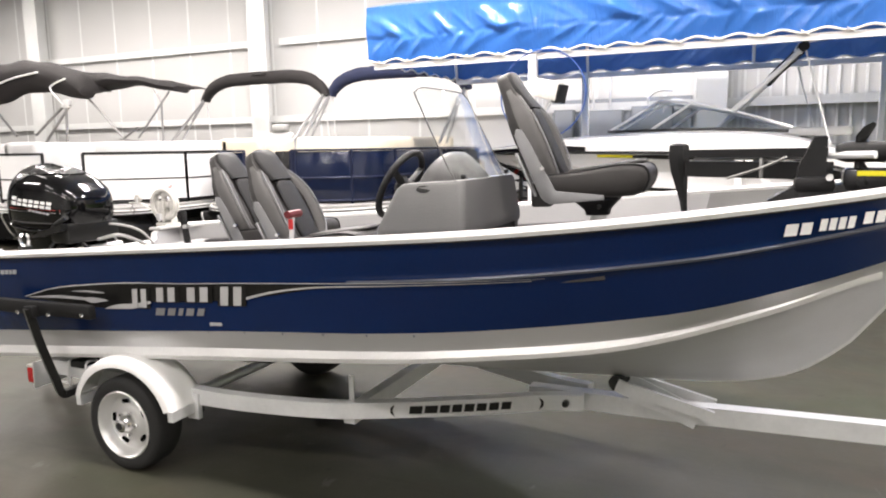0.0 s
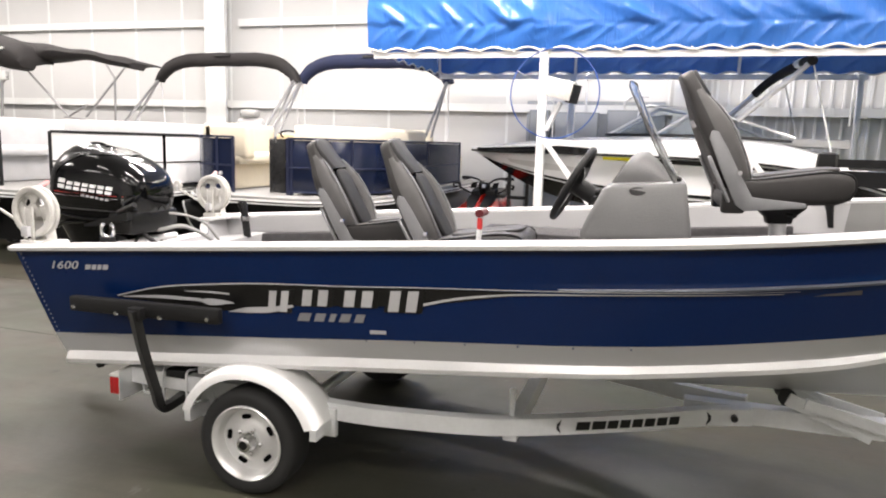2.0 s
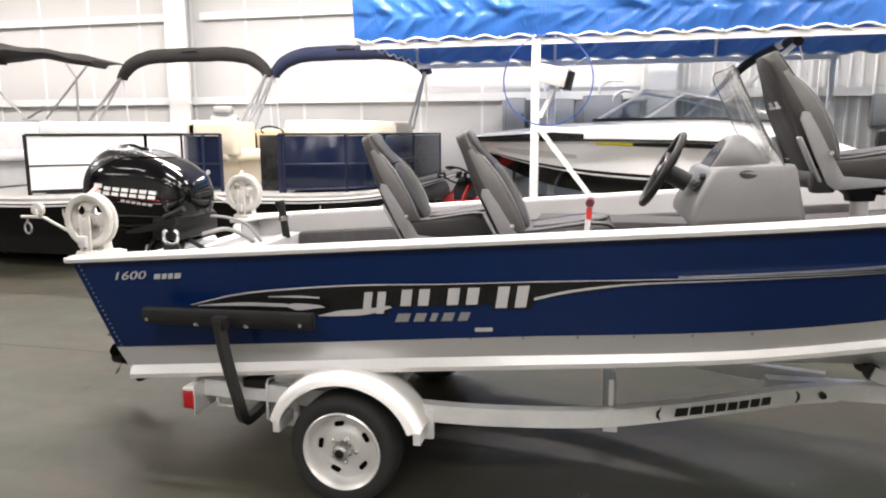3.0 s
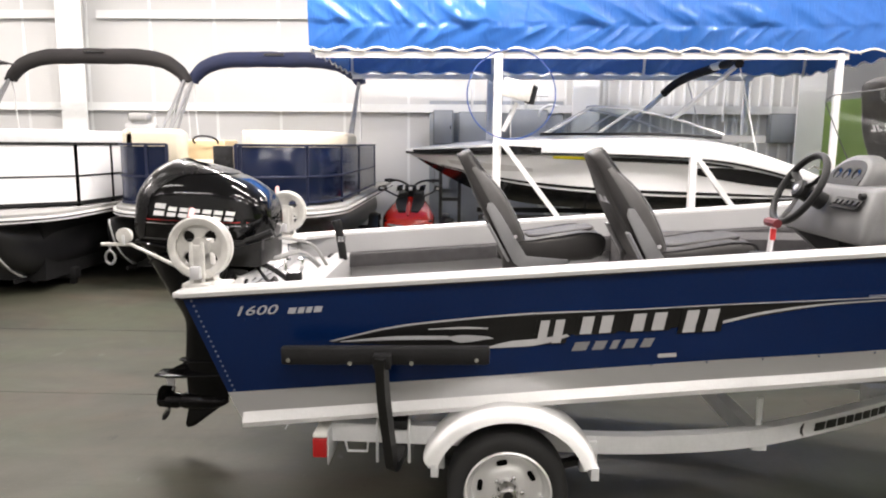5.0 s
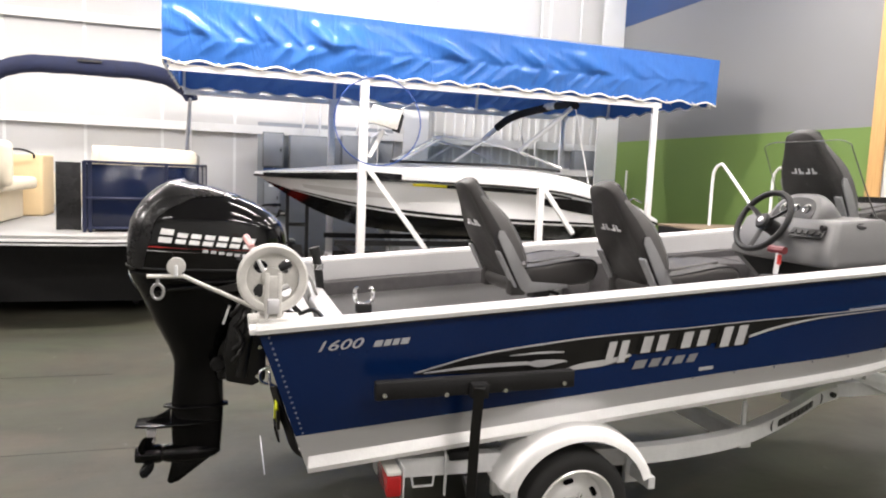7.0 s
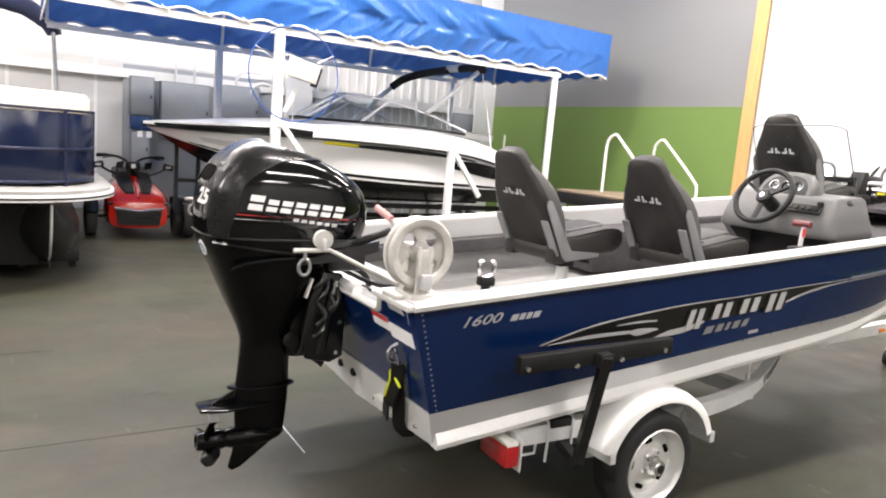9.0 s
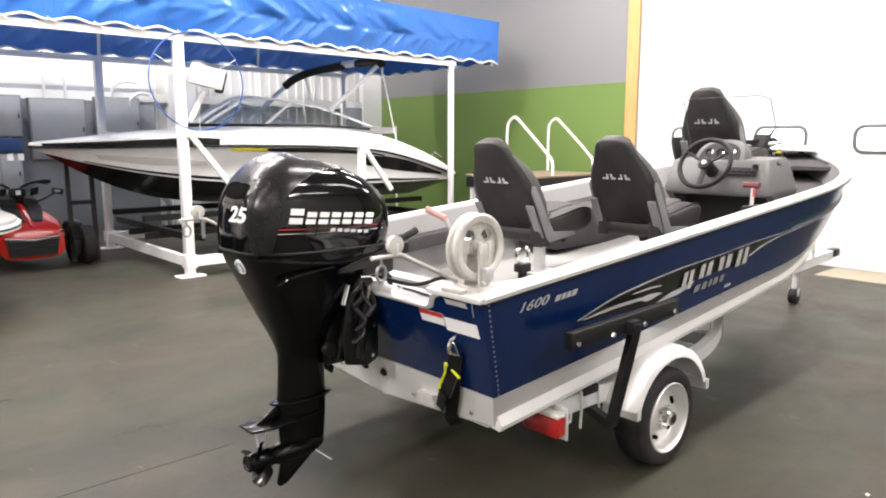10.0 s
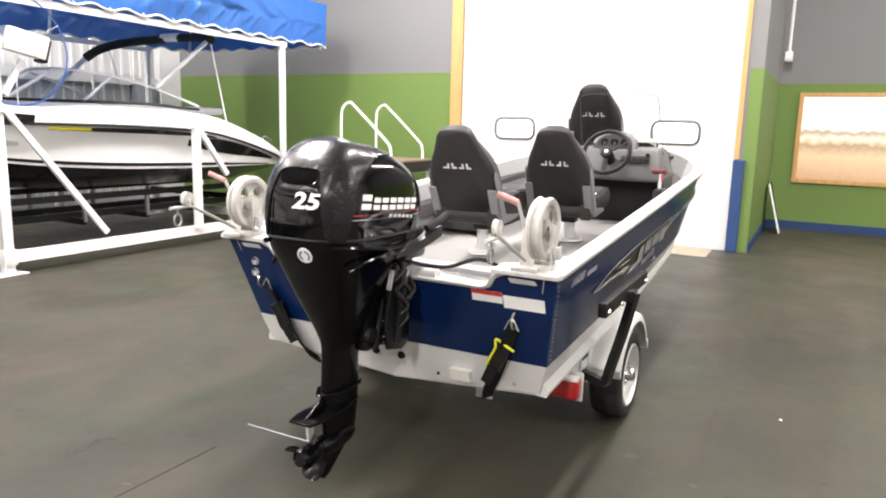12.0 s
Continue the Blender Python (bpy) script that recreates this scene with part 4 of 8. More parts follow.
prop = part("propeller", lathe([(-4.578, 0.026), (-4.588, 0.032), (-4.58, 0.037), (-4.49, 0.043), (-4.472, 0.036), (-4.472, 0.0)], (0, MY, 0.232), "x", 18), BLACK_LEG, motor, "black three-bladed propeller")
part("prop_bore", lathe([(-4.579, 0.027), (-4.578, 0.0)], (0, MY, 0.232), "x", 16), BLACK_MATT, prop)
for k in range(3):
    bm = bmesh.new()
    rings = []
    for i in range(7):
        f = i / 6
        r = 0.032 + 0.072 * f
        w = 0.05 * math.sin(math.pi * (0.28 + 0.65 * f))
        tw = radians(58 - 26 * f)
        rings.append([Vector((-4.53 + u * w * math.cos(tw) - 0.015 * f, MY + u * w * math.sin(tw) + dy, 0.232 + r)) for u, dy in ((-1, 0), (-0.3, 0.005), (0.3, 0.005), (1, 0), (0.3, -0.001), (-0.3, -0.001))])
    loft(rings, bm=bm)
    c = Vector((0, MY, 0.232))
    bm.transform(Matrix.Translation(c) @ Matrix.Rotation(radians(120 * k + 28), 4, "X") @ Matrix.Translation(-c))
    part("blade", bm, BLACK_LEG, prop)
number = letters("25", Matrix.Translation((0, MY + 0.006, 1.220)) @ pose(0, 0, 0, 90, 0, -90), 0.122, 0.062, WHITE_DECAL, "power_number", motor, 0.15, 0.03, "white power number")
for v in number.data.vertices:
    z = v.co.z
    k = max(q for q in range(len(COWL) - 1) if COWL[q][3] <= z)
    f = (z - COWL[k][3]) / (COWL[k + 1][3] - COWL[k][3])
    x0, x1, hw = (COWL[k][q] * (1 - f) + COWL[k + 1][q] * f for q in (0, 1, 2))
    u = abs(v.co.y - MY) / hw
    v.co.x = (x0 + x1) / 2 - (x1 - x0) / 2 * (1 - u ** 3.6) ** (1 / 3.6) - 0.0045 + v.co.x
badge = lathe([(-0.003, 0.0), (-0.003, 0.030), (0.002, 0.032), (0.012, 0.032)], (0, 0, 0), "x", 24)
badge.transform(Matrix.Translation((-4.594, MY - 0.042, 1.048)) @ pose(0, 0, 0, 0, -22, 7))
part("round_badge", badge, WHITE_DECAL, motor, "white round badge")
for k in range(2):
    bm = tube([Vector((-0.004, 0.019 * math.sin(a), 0.019 * math.cos(a))) for a in (radians(200 * k + 20 + 130 * j / 8) for j in range(9))], 0.0035, 4)
    bm.transform(Matrix.Translation((-4.594, MY - 0.042, 1.048)) @ pose(0, 0, 0, 0, -22, 7))
    part("round_badge_mark", bm, material("badge_blue", (0.08, 0.16, 0.24), 0.4), motor, "pale blue mark")


def cowl_side(x, z):
    """The cowling's half width at x and height z."""
    best = 0.2
    for (a, b, h, z0), (a1, b1, h1, z1) in zip(COWL, COWL[1:]):
        if z0 <= z <= z1:
            f = (z - z0) / (z1 - z0)
            a, b, h = a + (a1 - a) * f, b + (b1 - b) * f, h + (h1 - h) * f
            u = min(0.999, abs((x - (a + b) / 2) / ((b - a) / 2)))
            best = h * (1 - u ** 3.6) ** (1 / 3.6)
    return best


def on_cowl(bm, s, lift):
    """Lay a flat decal, drawn in x and z, on the side of the cowling."""
    for v in bm.verts:
        v.co.y = MY + s * (cowl_side(v.co.x, v.co.z) + (lift if v.co.y * s > 0 else -0.004))
    return bm


def cowl_decal(pts, s, lift):
    bm = bmesh.new()
    rows = [[Vector((x, s * o, z)) for x, z in pts] for o in (-1, 1)]
    loft(rows, bm=bm)
    return on_cowl(bm, s, lift)


for s in (-1, 1):
    x = -4.475
    for i, w in enumerate((0.066, 0.054, 0.054, 0.054, 0.054, 0.054, 0.054)):
        z = 1.218 - i * 0.004
        h = 0.056 if i == 0 else 0.044
        for f0, f1 in ((0.0, 0.40), (0.58, 1.0)):
            a0, a1 = x + 0.014 * f0, x + 0.014 * f1
            z0, z1 = z + h * f0, z + h * f1
            g = w - 0.014
            part("maker_mark", cowl_decal([(a0, z0), (a0 + g * 0.5, z0 - 0.002), (a0 + g, z0 - 0.004), (a1 + g, z1 - 0.004), (a1 + g * 0.5, z1 - 0.002), (a1, z1)], s, 0.0025), WHITE_DECAL, motor, "white block of the maker's mark")
        x += w
    for z, m2, h in ((1.196, RED_DECAL, 0.004), (1.180, SILVER, 0.003)):
        xs = [-4.52 + 0.49 * j / 10 for j in range(11)]
        part("pinstripe", cowl_decal([(q, z - 0.03 * (q + 4.52)) for q in xs] + [(q, z + h - 0.03 * (q + 4.52)) for q in reversed(xs)], s, 0.002), m2, motor)
    for j in range(6):
        x = -4.30 + 0.032 * j
        z = 1.190 - 0.004 * j
        part("model_mark", cowl_decal([(x, z - 0.014), (x + 0.022, z - 0.015), (x + 0.024, z - 0.003), (x + 0.002, z - 0.002)], s, 0.0022), SILVER, motor, "small block of lettering")
# steering, clamps and mechanism
part("steering_arm", loft([[Vector((x, y + dy, z + dz)) for dy, dz in ((-h, -h), (h, -h), (h, h), (-h, h))] for x, y, z, h in ((-4.27, 2.995, 1.015, 0.008), (-4.16, 2.985, 1.035, 0.016), (-4.05, 2.98, 1.06, 0.020), (-3.95, 2.98, 1.085, 0.022))], closed=True), BLACK, motor, "black steering arm")
for sg in (-1, 1):
    lip = smooth_path([(-4.585, MY + sg * 0.155, 1.085), (-4.50, MY + sg * 0.192, 1.075), (-4.36, MY + sg * 0.206, 1.055), (-4.24, MY + sg * 0.207, 1.047), (-4.12, MY + sg * 0.203, 1.058), (-4.02, MY + sg * 0.188, 1.078)], 5)
    part("cowling_lip", tube(lip, 0.010, 8), BLACK_GLOSS, motor, "rounded lip of the lower cowling")
    part("catch_handle", tube(smooth_path([(-4.515, MY + sg * 0.180, 0.985), (-4.47, MY + sg * 0.200, 1.008), (-4.38, MY + sg * 0.206, 1.022), (-4.28, MY + sg * 0.205, 1.03)], 5), 0.009, 8), BLACK_GLOSS, motor, "black catch handle")
    part("cowling_catch", box(-4.22, -4.18, MY + sg * 0.205 - 0.008, MY + sg * 0.205 + 0.008, 1.015, 1.035, 0.004), CHROME, motor, "small bright catch")
part("carry_handle", tube(smooth_path([(-4.03, 2.99, 1.10), (-3.95, 2.97, 1.13), (-3.90, 2.965, 1.15)], 4), 0.016, 8), BLACK_MATT, motor, "black tiller stub")
part("engine_pan", box(-4.14, -3.97, MY - 0.20, MY + 0.19, 0.97, 1.10, 0.02), BLACK, motor, "black front pan")
for s in (-1, 1):
    bm = box(-4.16, -4.03, MY + s * 0.11 - 0.025, MY + s * 0.11 + 0.025, 0.60, 0.93, 0.012)
    part("clamp_bracket", bm, BLACK, motor, "black transom clamp")
    for z in (0.63, 0.70, 0.88):
        part("bolt", lathe([(-0.02, 0.012), (-0.02, 0.014), (0.01, 0.014), (0.01, 0.0)], (-4.165, MY + s * 0.11, z), "x", 8), CHROME, motor)
part("tilt_lever", bar((-4.19, MY - 0.165, 0.94), (-4.215, MY - 0.165, 0.86), 0.010, 0.018), ALU_BRIGHT, motor, "bright tilt lever")
part("swivel_bracket", box(-4.24, -4.09, MY - 0.075, MY + 0.075, 0.58, 0.90, 0.02), BLACK, motor)
part("tilt_tube", tube([(-4.05, MY - 0.30, 0.915), (-4.05, MY + 0.26, 0.915)], 0.022, 12), ALU_BRIGHT, motor, "bright steel tilt tube")
part("steering_rod", tube([(-4.02, MY - 0.28, 0.925), (-3.99, MY - 0.44, 0.91), (-3.97, MY - 0.58, 0.905)], 0.009, 8), CHROME, motor, "chrome steering rod")
part("trim_cylinder", tube([(-4.14, MY - 0.16, 0.62), (-4.10, MY - 0.17, 0.86)], 0.022, 10), BLACK, motor)
part("trim_ram", tube([(-4.11, MY - 0.17, 0.80), (-4.09, MY - 0.175, 0.93)], 0.012, 8), CHROME, motor)
for sg in (-1, 1):
    plate_side = [(-4.20, 0.60), (-4.09, 0.575), (-4.035, 0.60), (-4.03, 0.90), (-4.06, 0.955), (-4.14, 0.96), (-4.19, 0.86), (-4.215, 0.72)]
    part("clamp_cheek", slab(plate_side, 0.018, Matrix.Translation((0, MY + sg * 0.150 + 0.009, 0)) @ pose(0, 0, 0, 90, 0, 0), 0.006), BLACK, motor, "black clamp cheek plate")
    for x, z in ((-4.17, 0.70), (-4.13, 0.64), (-4.07, 0.62), (-4.06, 0.75), (-4.10, 0.86), (-4.15, 0.80)):
        part("cheek_bolt", lathe([(sg * -0.004, 0.0), (sg * 0.006, 0.009), (sg * 0.006, 0.0)], (x, MY + sg * 0.162, z), "y", 8), CHROME, motor)
    part("tilt_rod", tube([(-4.20, MY + sg * 0.09, 0.60), (-4.13, MY + sg * 0.095, 0.85)], 0.018, 10), BLACK, motor)
    part("mount_cover", lathe([(-0.02, 0.0), (-0.02, 0.028), (0.0, 0.036), (0.02, 0.028), (0.02, 0.0)], (-4.235, MY + sg * 0.085, 0.66), "y", 14), BLACK_MATT, motor, "black rubber mount")
random.seed(4)
for k in range(7):
    x, y, z = -4.19 + random.random() * 0.08, MY - 0.20 + random.random() * 0.06, 0.64 + random.random() * 0.28
    part("linkage", tube(smooth_path([(x, y, z), (x + 0.03, y - 0.02, z + 0.04), (x + 0.05 * random.random(), y + 0.02, z + 0.09)], 4), 0.011, 8), BLACK, motor, "black linkage")
for k, pts in enumerate(([(-4.1, MY + 0.05, 1.02), (-3.98, MY + 0.02, 0.98), (-3.86, MY + 0.10, 1.0), (-3.80, MY + 0.28, 0.90), (-3.78, MY + 0.35, 0.80)],
                         [(-4.1, MY + 0.08, 1.05), (-3.95, MY + 0.12, 1.07), (-3.82, MY + 0.22, 1.02), (-3.76, MY + 0.30, 0.9)],
                         [(-4.1, MY - 0.05, 1.0), (-3.95, MY - 0.10, 0.95), (-3.86, MY - 0.02, 0.86), (-3.80, MY + 0.1, 0.84)],
                         [(-4.08, MY + 0.0, 0.98), (-3.93, MY - 0.25, 0.92), (-3.85, MY - 0.40, 0.96), (-3.80, MY - 0.55, 0.90)])):
    part("hose", tube(smooth_path(pts, 6), 0.009 if k % 2 else 0.013, 6), HOSE if k in (0, 1) else BLACK_MATT, motor, "hose or cable")


# ---- trailer ----
trailer = thing("boat_trailer", -2.2, CY, 0.0, "galvanised boat trailer with white fenders", "trailer")
RAIL = [(-3.55, 0.70, 0.388), (-3.0, 0.70, 0.376), (-2.45, 0.69, 0.350), (-2.1, 0.63, 0.335), (-1.8, 0.545, 0.325), (-1.55, 0.45, 0.330), (-1.2, 0.285, 0.338), (-0.93, 0.145, 0.346), (-0.72, 0.075, 0.352)]
for s in (-1, 1):
    part("side_rail", tube(smooth_path([(x, CY + s * y, z) for x, y, z in RAIL], 5), 0.028, square=True, flat=1.36), GALV, trailer, "galvanised side rail")
tongue = part("tongue", tube([(-1.0, CY, 0.335), (-0.2, CY, 0.34), (1.62, CY, 0.40)], 0.036, square=True, flat=1.15), GALV, trailer, "galvanised tongue")
part("coupler", box(1.62, 1.80, CY - 0.045, CY + 0.045, 0.37, 0.45, 0.02), BLACK, trailer)
for x, y, z in ((-3.50, 0.70, 0.385), (-1.73, 0.53, 0.297)):
    part("crossmember", bar((x, CY - y, z), (x, CY + y, z), 0.06, 0.08), GALV, trailer)
part("axle", tube([(-2.833, CY - 0.79, 0.207), (-2.833, CY + 0.79, 0.207)], 0.03, 10), GALV, trailer)
part("plate_bracket", box(-3.556, -3.544, CY - 0.36, CY - 0.27, 0.20, 0.36, 0.003, 1), GALV, trailer, "galvanised bracket below the rear crossmember")
for s in (-1, 1):
    part("joint_bolt", lathe([(-0.012, 0.0), (-0.012, 0.016), (0.012, 0.016), (0.012, 0.0)], (-0.79, CY + s * 0.14, 0.352), "y", 8), BLACK, trailer)
    part("spring", tube(smooth_path([(-3.15, CY + s * 0.68, 0.27), (-2.825, CY + s * 0.68, 0.215), (-2.5, CY + s * 0.68, 0.27)], 6), 0.022, square=True, flat=0.6), BLACK, trailer)
    # bunk and its posts
    part("bunk", bar((-3.60, CY + s * 0.40, 0.405), (-2.25, CY + s * 0.38, 0.475), 0.09, 0.03), BLACK_MATT, trailer, "black carpeted bunk")
    part("bunk_post", bar((-3.5, CY + s * 0.40, 0.36), (-3.5, CY + s * 0.40, 0.41), 0.05), GALV, trailer)
    part("bunk_bracket", box(-1.742, -1.718, CY + s * 0.50 - 0.006, CY + s * 0.50 + 0.006, 0.29, 0.485, 0.003, 1), GALV, trailer, "upright galvanised bunk bracket")
    # wheel
    wy, wx, wz = CY + s * 0.79, -2.833, 0.207
    wheel = part("wheel", lathe([(y * s, r) for y, r in ((-0.075, 0.158), (-0.086, 0.18), (-0.09, 0.208), (-0.082, 0.228), (-0.062, 0.238), (0.0, 0.240), (0.058, 0.238), (0.074, 0.229), (0.082, 0.208), (0.078, 0.18), (0.064, 0.160))], (wx, wy, wz), "y", 48, closed=True), RUBBER, trailer, "black trailer tyre")
    rim = [(0.064, 0.170), (0.078, 0.173), (0.083, 0.167), (0.074, 0.158), (0.056, 0.152), (0.036, 0.147), (0.026, 0.139), (0.03, 0.124), (0.027, 0.105), (0.036, 0.085), (0.044, 0.068), (0.04, 0.05), (0.04, 0.0)]
    part("rim", lathe([(y * s, r) for y, r in rim], (wx, wy, wz), "y", 40), RIM, wheel, "silver steel rim")
    for k in range(5):
        a = radians(72 * k - 12)
        c = Matrix.Translation((wx + 0.109 * math.sin(a), wy + s * 0.031, wz + 0.109 * math.cos(a))) @ pose(0, 0, 0, 0, math.degrees(a), 0) @ pose(0, 0, 0, 90, 0, 0)
        # flat black slabs paint the dark inside of the rim slots
        part("vent_slot_shade", slab(round_rect(0.044, 0.021, 0.009, 3), 0.008, c @ Matrix.Translation((0, 0, -0.004))), RECESS_SHADE, wheel)
        a += radians(36)
        part("lug_nut", lathe([(0.03 * s, 0.009), (0.057 * s, 0.009), (0.061 * s, 0.0)], (wx + 0.058 * math.sin(a), wy, wz + 0.058 * math.cos(a)), "y", 6), CHROME, wheel)
    part("hub", lathe([(s * y, r) for y, r in ((0.035, 0.046), (0.068, 0.042), (0.075, 0.036), (0.094, 0.034), (0.098, 0.029), (0.098, 0.0))], (wx, wy, wz), "y", 18), CHROME, wheel, "chrome hub cap")
    part("hub_plug", lathe([(s * 0.096, 0.021), (s * 0.101, 0.019), (s * 0.101, 0.0)], (wx, wy, wz), "y", 12), BLACK, wheel, "black hub plug")
    # fender: a rolled arch
    rings = []
    for k in range(25):
        a = radians(17 + 147 * k / 24)
        c, sn = math.cos(a), math.sin(a)
        base = Vector((-2.825, 0, 0.235))
        ring = []
        for dy, dr in ((-0.105, -0.012), (-0.11, 0.0), (-0.10, 0.012), (-0.06, 0.022), (0.0, 0.025), (0.06, 0.022), (0.10, 0.012), (0.11, -0.006), (0.113, -0.03), (0.108, -0.03), (0.104, -0.008), (0.0, 0.016), (-0.10, 0.004)):
            r = 0.298 + dr
            ring.append(Vector((base.x + c * r * 1.11, CY + s * (0.768 + dy), base.z + sn * r)))
        rings.append(ring)
    fender = part("fender", loft(rings), WHITE_PAINT, trailer, "white steel fender", angle=50)
    for x in (-3.12, -2.50):
        part("fender_bracket", box(x - 0.035, x + 0.035, CY + s * 0.72 - 0.015, CY + s * 0.72 + 0.015, 0.24, 0.37, 0.004), GALV, trailer)
        part("fender_stay", bar((x, CY + s * 0.72, 0.30), (x, CY + s * 0.88, 0.30), 0.03, 0.05), GALV, trailer)
    # tail lamp
    lamp = part("tail_lamp", box(-3.613, -3.553, CY + s * 0.712 - 0.092, CY + s * 0.712 + 0.092, 0.308, 0.392, 0.008), RED_LENS, trailer, "red tail lamp")
    part("lamp_top", box(-3.611, -3.555, CY + s * 0.712 - 0.09, CY + s * 0.712 + 0.09, 0.3925, 0.408, 0.004), WHITE_PLASTIC, lamp, "white lens over the number plate")
    part("lamp_plate", box(-3.551, -3.545, CY + s * 0.712 - 0.10, CY + s * 0.712 + 0.10, 0.285, 0.425, 0.002, 1), GALV, trailer)
    # guide post and guide board
    post = smooth_path([(-3.255, CY + s * 0.70, 0.325), (-3.272, CY + s * 0.80, 0.302), (-3.287, CY + s * 0.845, 0.305), (-3.295, CY + s * 0.872, 0.40), (-3.31, CY + s * 0.925, 0.60), (-3.315, CY + s * 0.965, 0.78)], 5)
    part("guide_post", tube(post, 0.019, square=True), BLACK, trailer, "black guide post")
    part("guide_clamp", box(-3.345, -3.28, CY + s * 0.94 - 0.03, CY + s * 0.94 + 0.03, 0.735, 0.79, 0.005), BLACK_MATT, trailer)
    m = Matrix.Translation((-3.305, CY + s * 0.915, 0.775)) @ pose(0, 0, 0, 0, -1.0, 0)
    board = part("guide_board", box(-0.39, 0.39, -0.02, 0.02, -0.034, 0.034, 0.008, m=m), BLACK_MATT, trailer, "black carpeted guide board")
    for x in (-0.36, -0.13, 0.10, 0.34):
        part("board_bolt", lathe([(s * 0.022, 0.011), (s * 0.03, 0.009), (s * 0.03, 0.0)], m @ Vector((x, 0, -0.012 + (0.0 if abs(x) > 0.2 else -0.012))), "y", 8), CHROME, trailer)
    for k in range(2):
        part("u_bolt", tube(smooth_path([(-3.36 + k * 0.13, CY + s * 0.665, 0.435), (-3.36 + k * 0.13, CY + s * 0.735, 0.43), (-3.36 + k * 0.13, CY + s * 0.735, 0.265)], 4), 0.006, 6), GALV, trailer)
    part("hanger_loop", tube([(-3.495, CY + s * 0.715, 0.35), (-3.485, CY + s * 0.715, 0.302), (-3.405, CY + s * 0.715, 0.302), (-3.40, CY + s * 0.715, 0.35)], 0.006, 6), GALV, trailer, "bent wire hanger below the rail")
    part("clamp_pad", box(-3.345, -3.235, CY + s * 0.69 - 0.05, CY + s * 0.69 + 0.05, 0.405, 0.445, 0.006), BLACK_MATT, trailer, "black clamp on the rail")
# maker's plate on the side rail, drawn as plain dark blocks
RAIL_LINE = smooth_path([(x, CY - y, z) for x, y, z in RAIL], 5)


def on_rail(x):
    """The outer face of the starboard rail at x."""
    for p, q in zip(RAIL_LINE, RAIL_LINE[1:]):
        if p.x <= x <= q.x:
            a = math.atan2((q - p).y, (q - p).x)
            c = p.lerp(q, (x - p.x) / (q.x - p.x))
            return Matrix.Translation(c + Vector((math.sin(a), -math.cos(a), 0)) * 0.0285) @ Matrix.Rotation(a, 4, "Z") @ pose(0, 0, 0, 90, 0, 0)


x = -1.47
for k in range(8):
    w = 0.06 if k < 2 else 0.045
    part("maker_mark", slab([(0.0, -0.018), (w, -0.018), (w + 0.006, 0.018), (0.006, 0.018)], 0.004, on_rail(x)), BLACK, trailer, "dark block of the maker's mark")
    x += (w + 0.012) * 0.9
for x, sg in ((-1.53, -1), (-0.92, 1)):
    part("mark_bracket", slab([(0, 0.03), (sg * 0.02, 0.012), (sg * 0.02, -0.012), (0, -0.03), (sg * 0.01, 0.0)], 0.004, on_rail(x)), BLACK, trailer)
# keel roller, winch stand, jack
roller = part("keel_roller", lathe([(-0.06, 0.0), (-0.06, 0.04), (0.0, 0.03), (0.06, 0.04), (0.06, 0.0)], (-0.57, CY, 0.452), "y", 14), RUBBER, trailer, "black keel roller")
for s in (-1, 1):
    part("roller_bracket", bar((-0.57, CY + s * 0.07, 0.45), (-0.22, CY + s * 0.06, 0.315), 0.012, 0.06), GALV, trailer)
    part("roller_arm", bar((-0.50, CY + s * 0.08, 0.44), (-0.15, CY + s * 0.08, 0.36), 0.02, 0.05), GALV, trailer)
part("side_reflector", box(0.54, 0.62, CY - 0.048, CY - 0.041, 0.345, 0.375, 0.002, 1), material("amber_reflector", (0.7, 0.22, 0.02), 0.3), trailer, "amber reflector")
part("winch_post", bar((1.15, CY, 0.40), (0.98, CY, 1.0), 0.06), GALV, trailer, "galvanised winch post")
part("winch", box(0.92, 1.05, CY - 0.07, CY + 0.07, 0.98, 1.10, 0.02), BLACK, trailer, "black winch")
part("jack_tube", tube([(1.12, CY + 0.11, 0.09), (1.12, CY + 0.11, 0.75)], 0.026, 10), GALV, trailer, "tongue jack")
part("jack_wheel", lathe([(-0.03, 0.0), (-0.03, 0.075), (0.03, 0.075), (0.03, 0.0)], (1.12, CY + 0.11, 0.042), "y", 16), BLACK_MATT, trailer, "jack wheel")
part("jack_fork", box(1.095, 1.145, CY + 0.07, CY + 0.15, 0.04, 0.11, 0.004), GALV, trailer)
# transom straps
def ribbon(path, half, thick, side):
    """A flat strip along a path, its width along one direction."""
    side = side.normalized()
    rings = []
    for k, p in enumerate(path):
        d = (path[min(k + 1, len(path) - 1)] - path[max(k - 1, 0)]).normalized()
        w = (side - d * side.dot(d)).normalized()
        n = d.cross(w)
        rings.append([p + w * half + n * thick, p - w * half + n * thick, p - w * half - n * thick, p + w * half - n * thick])
    return loft(rings)


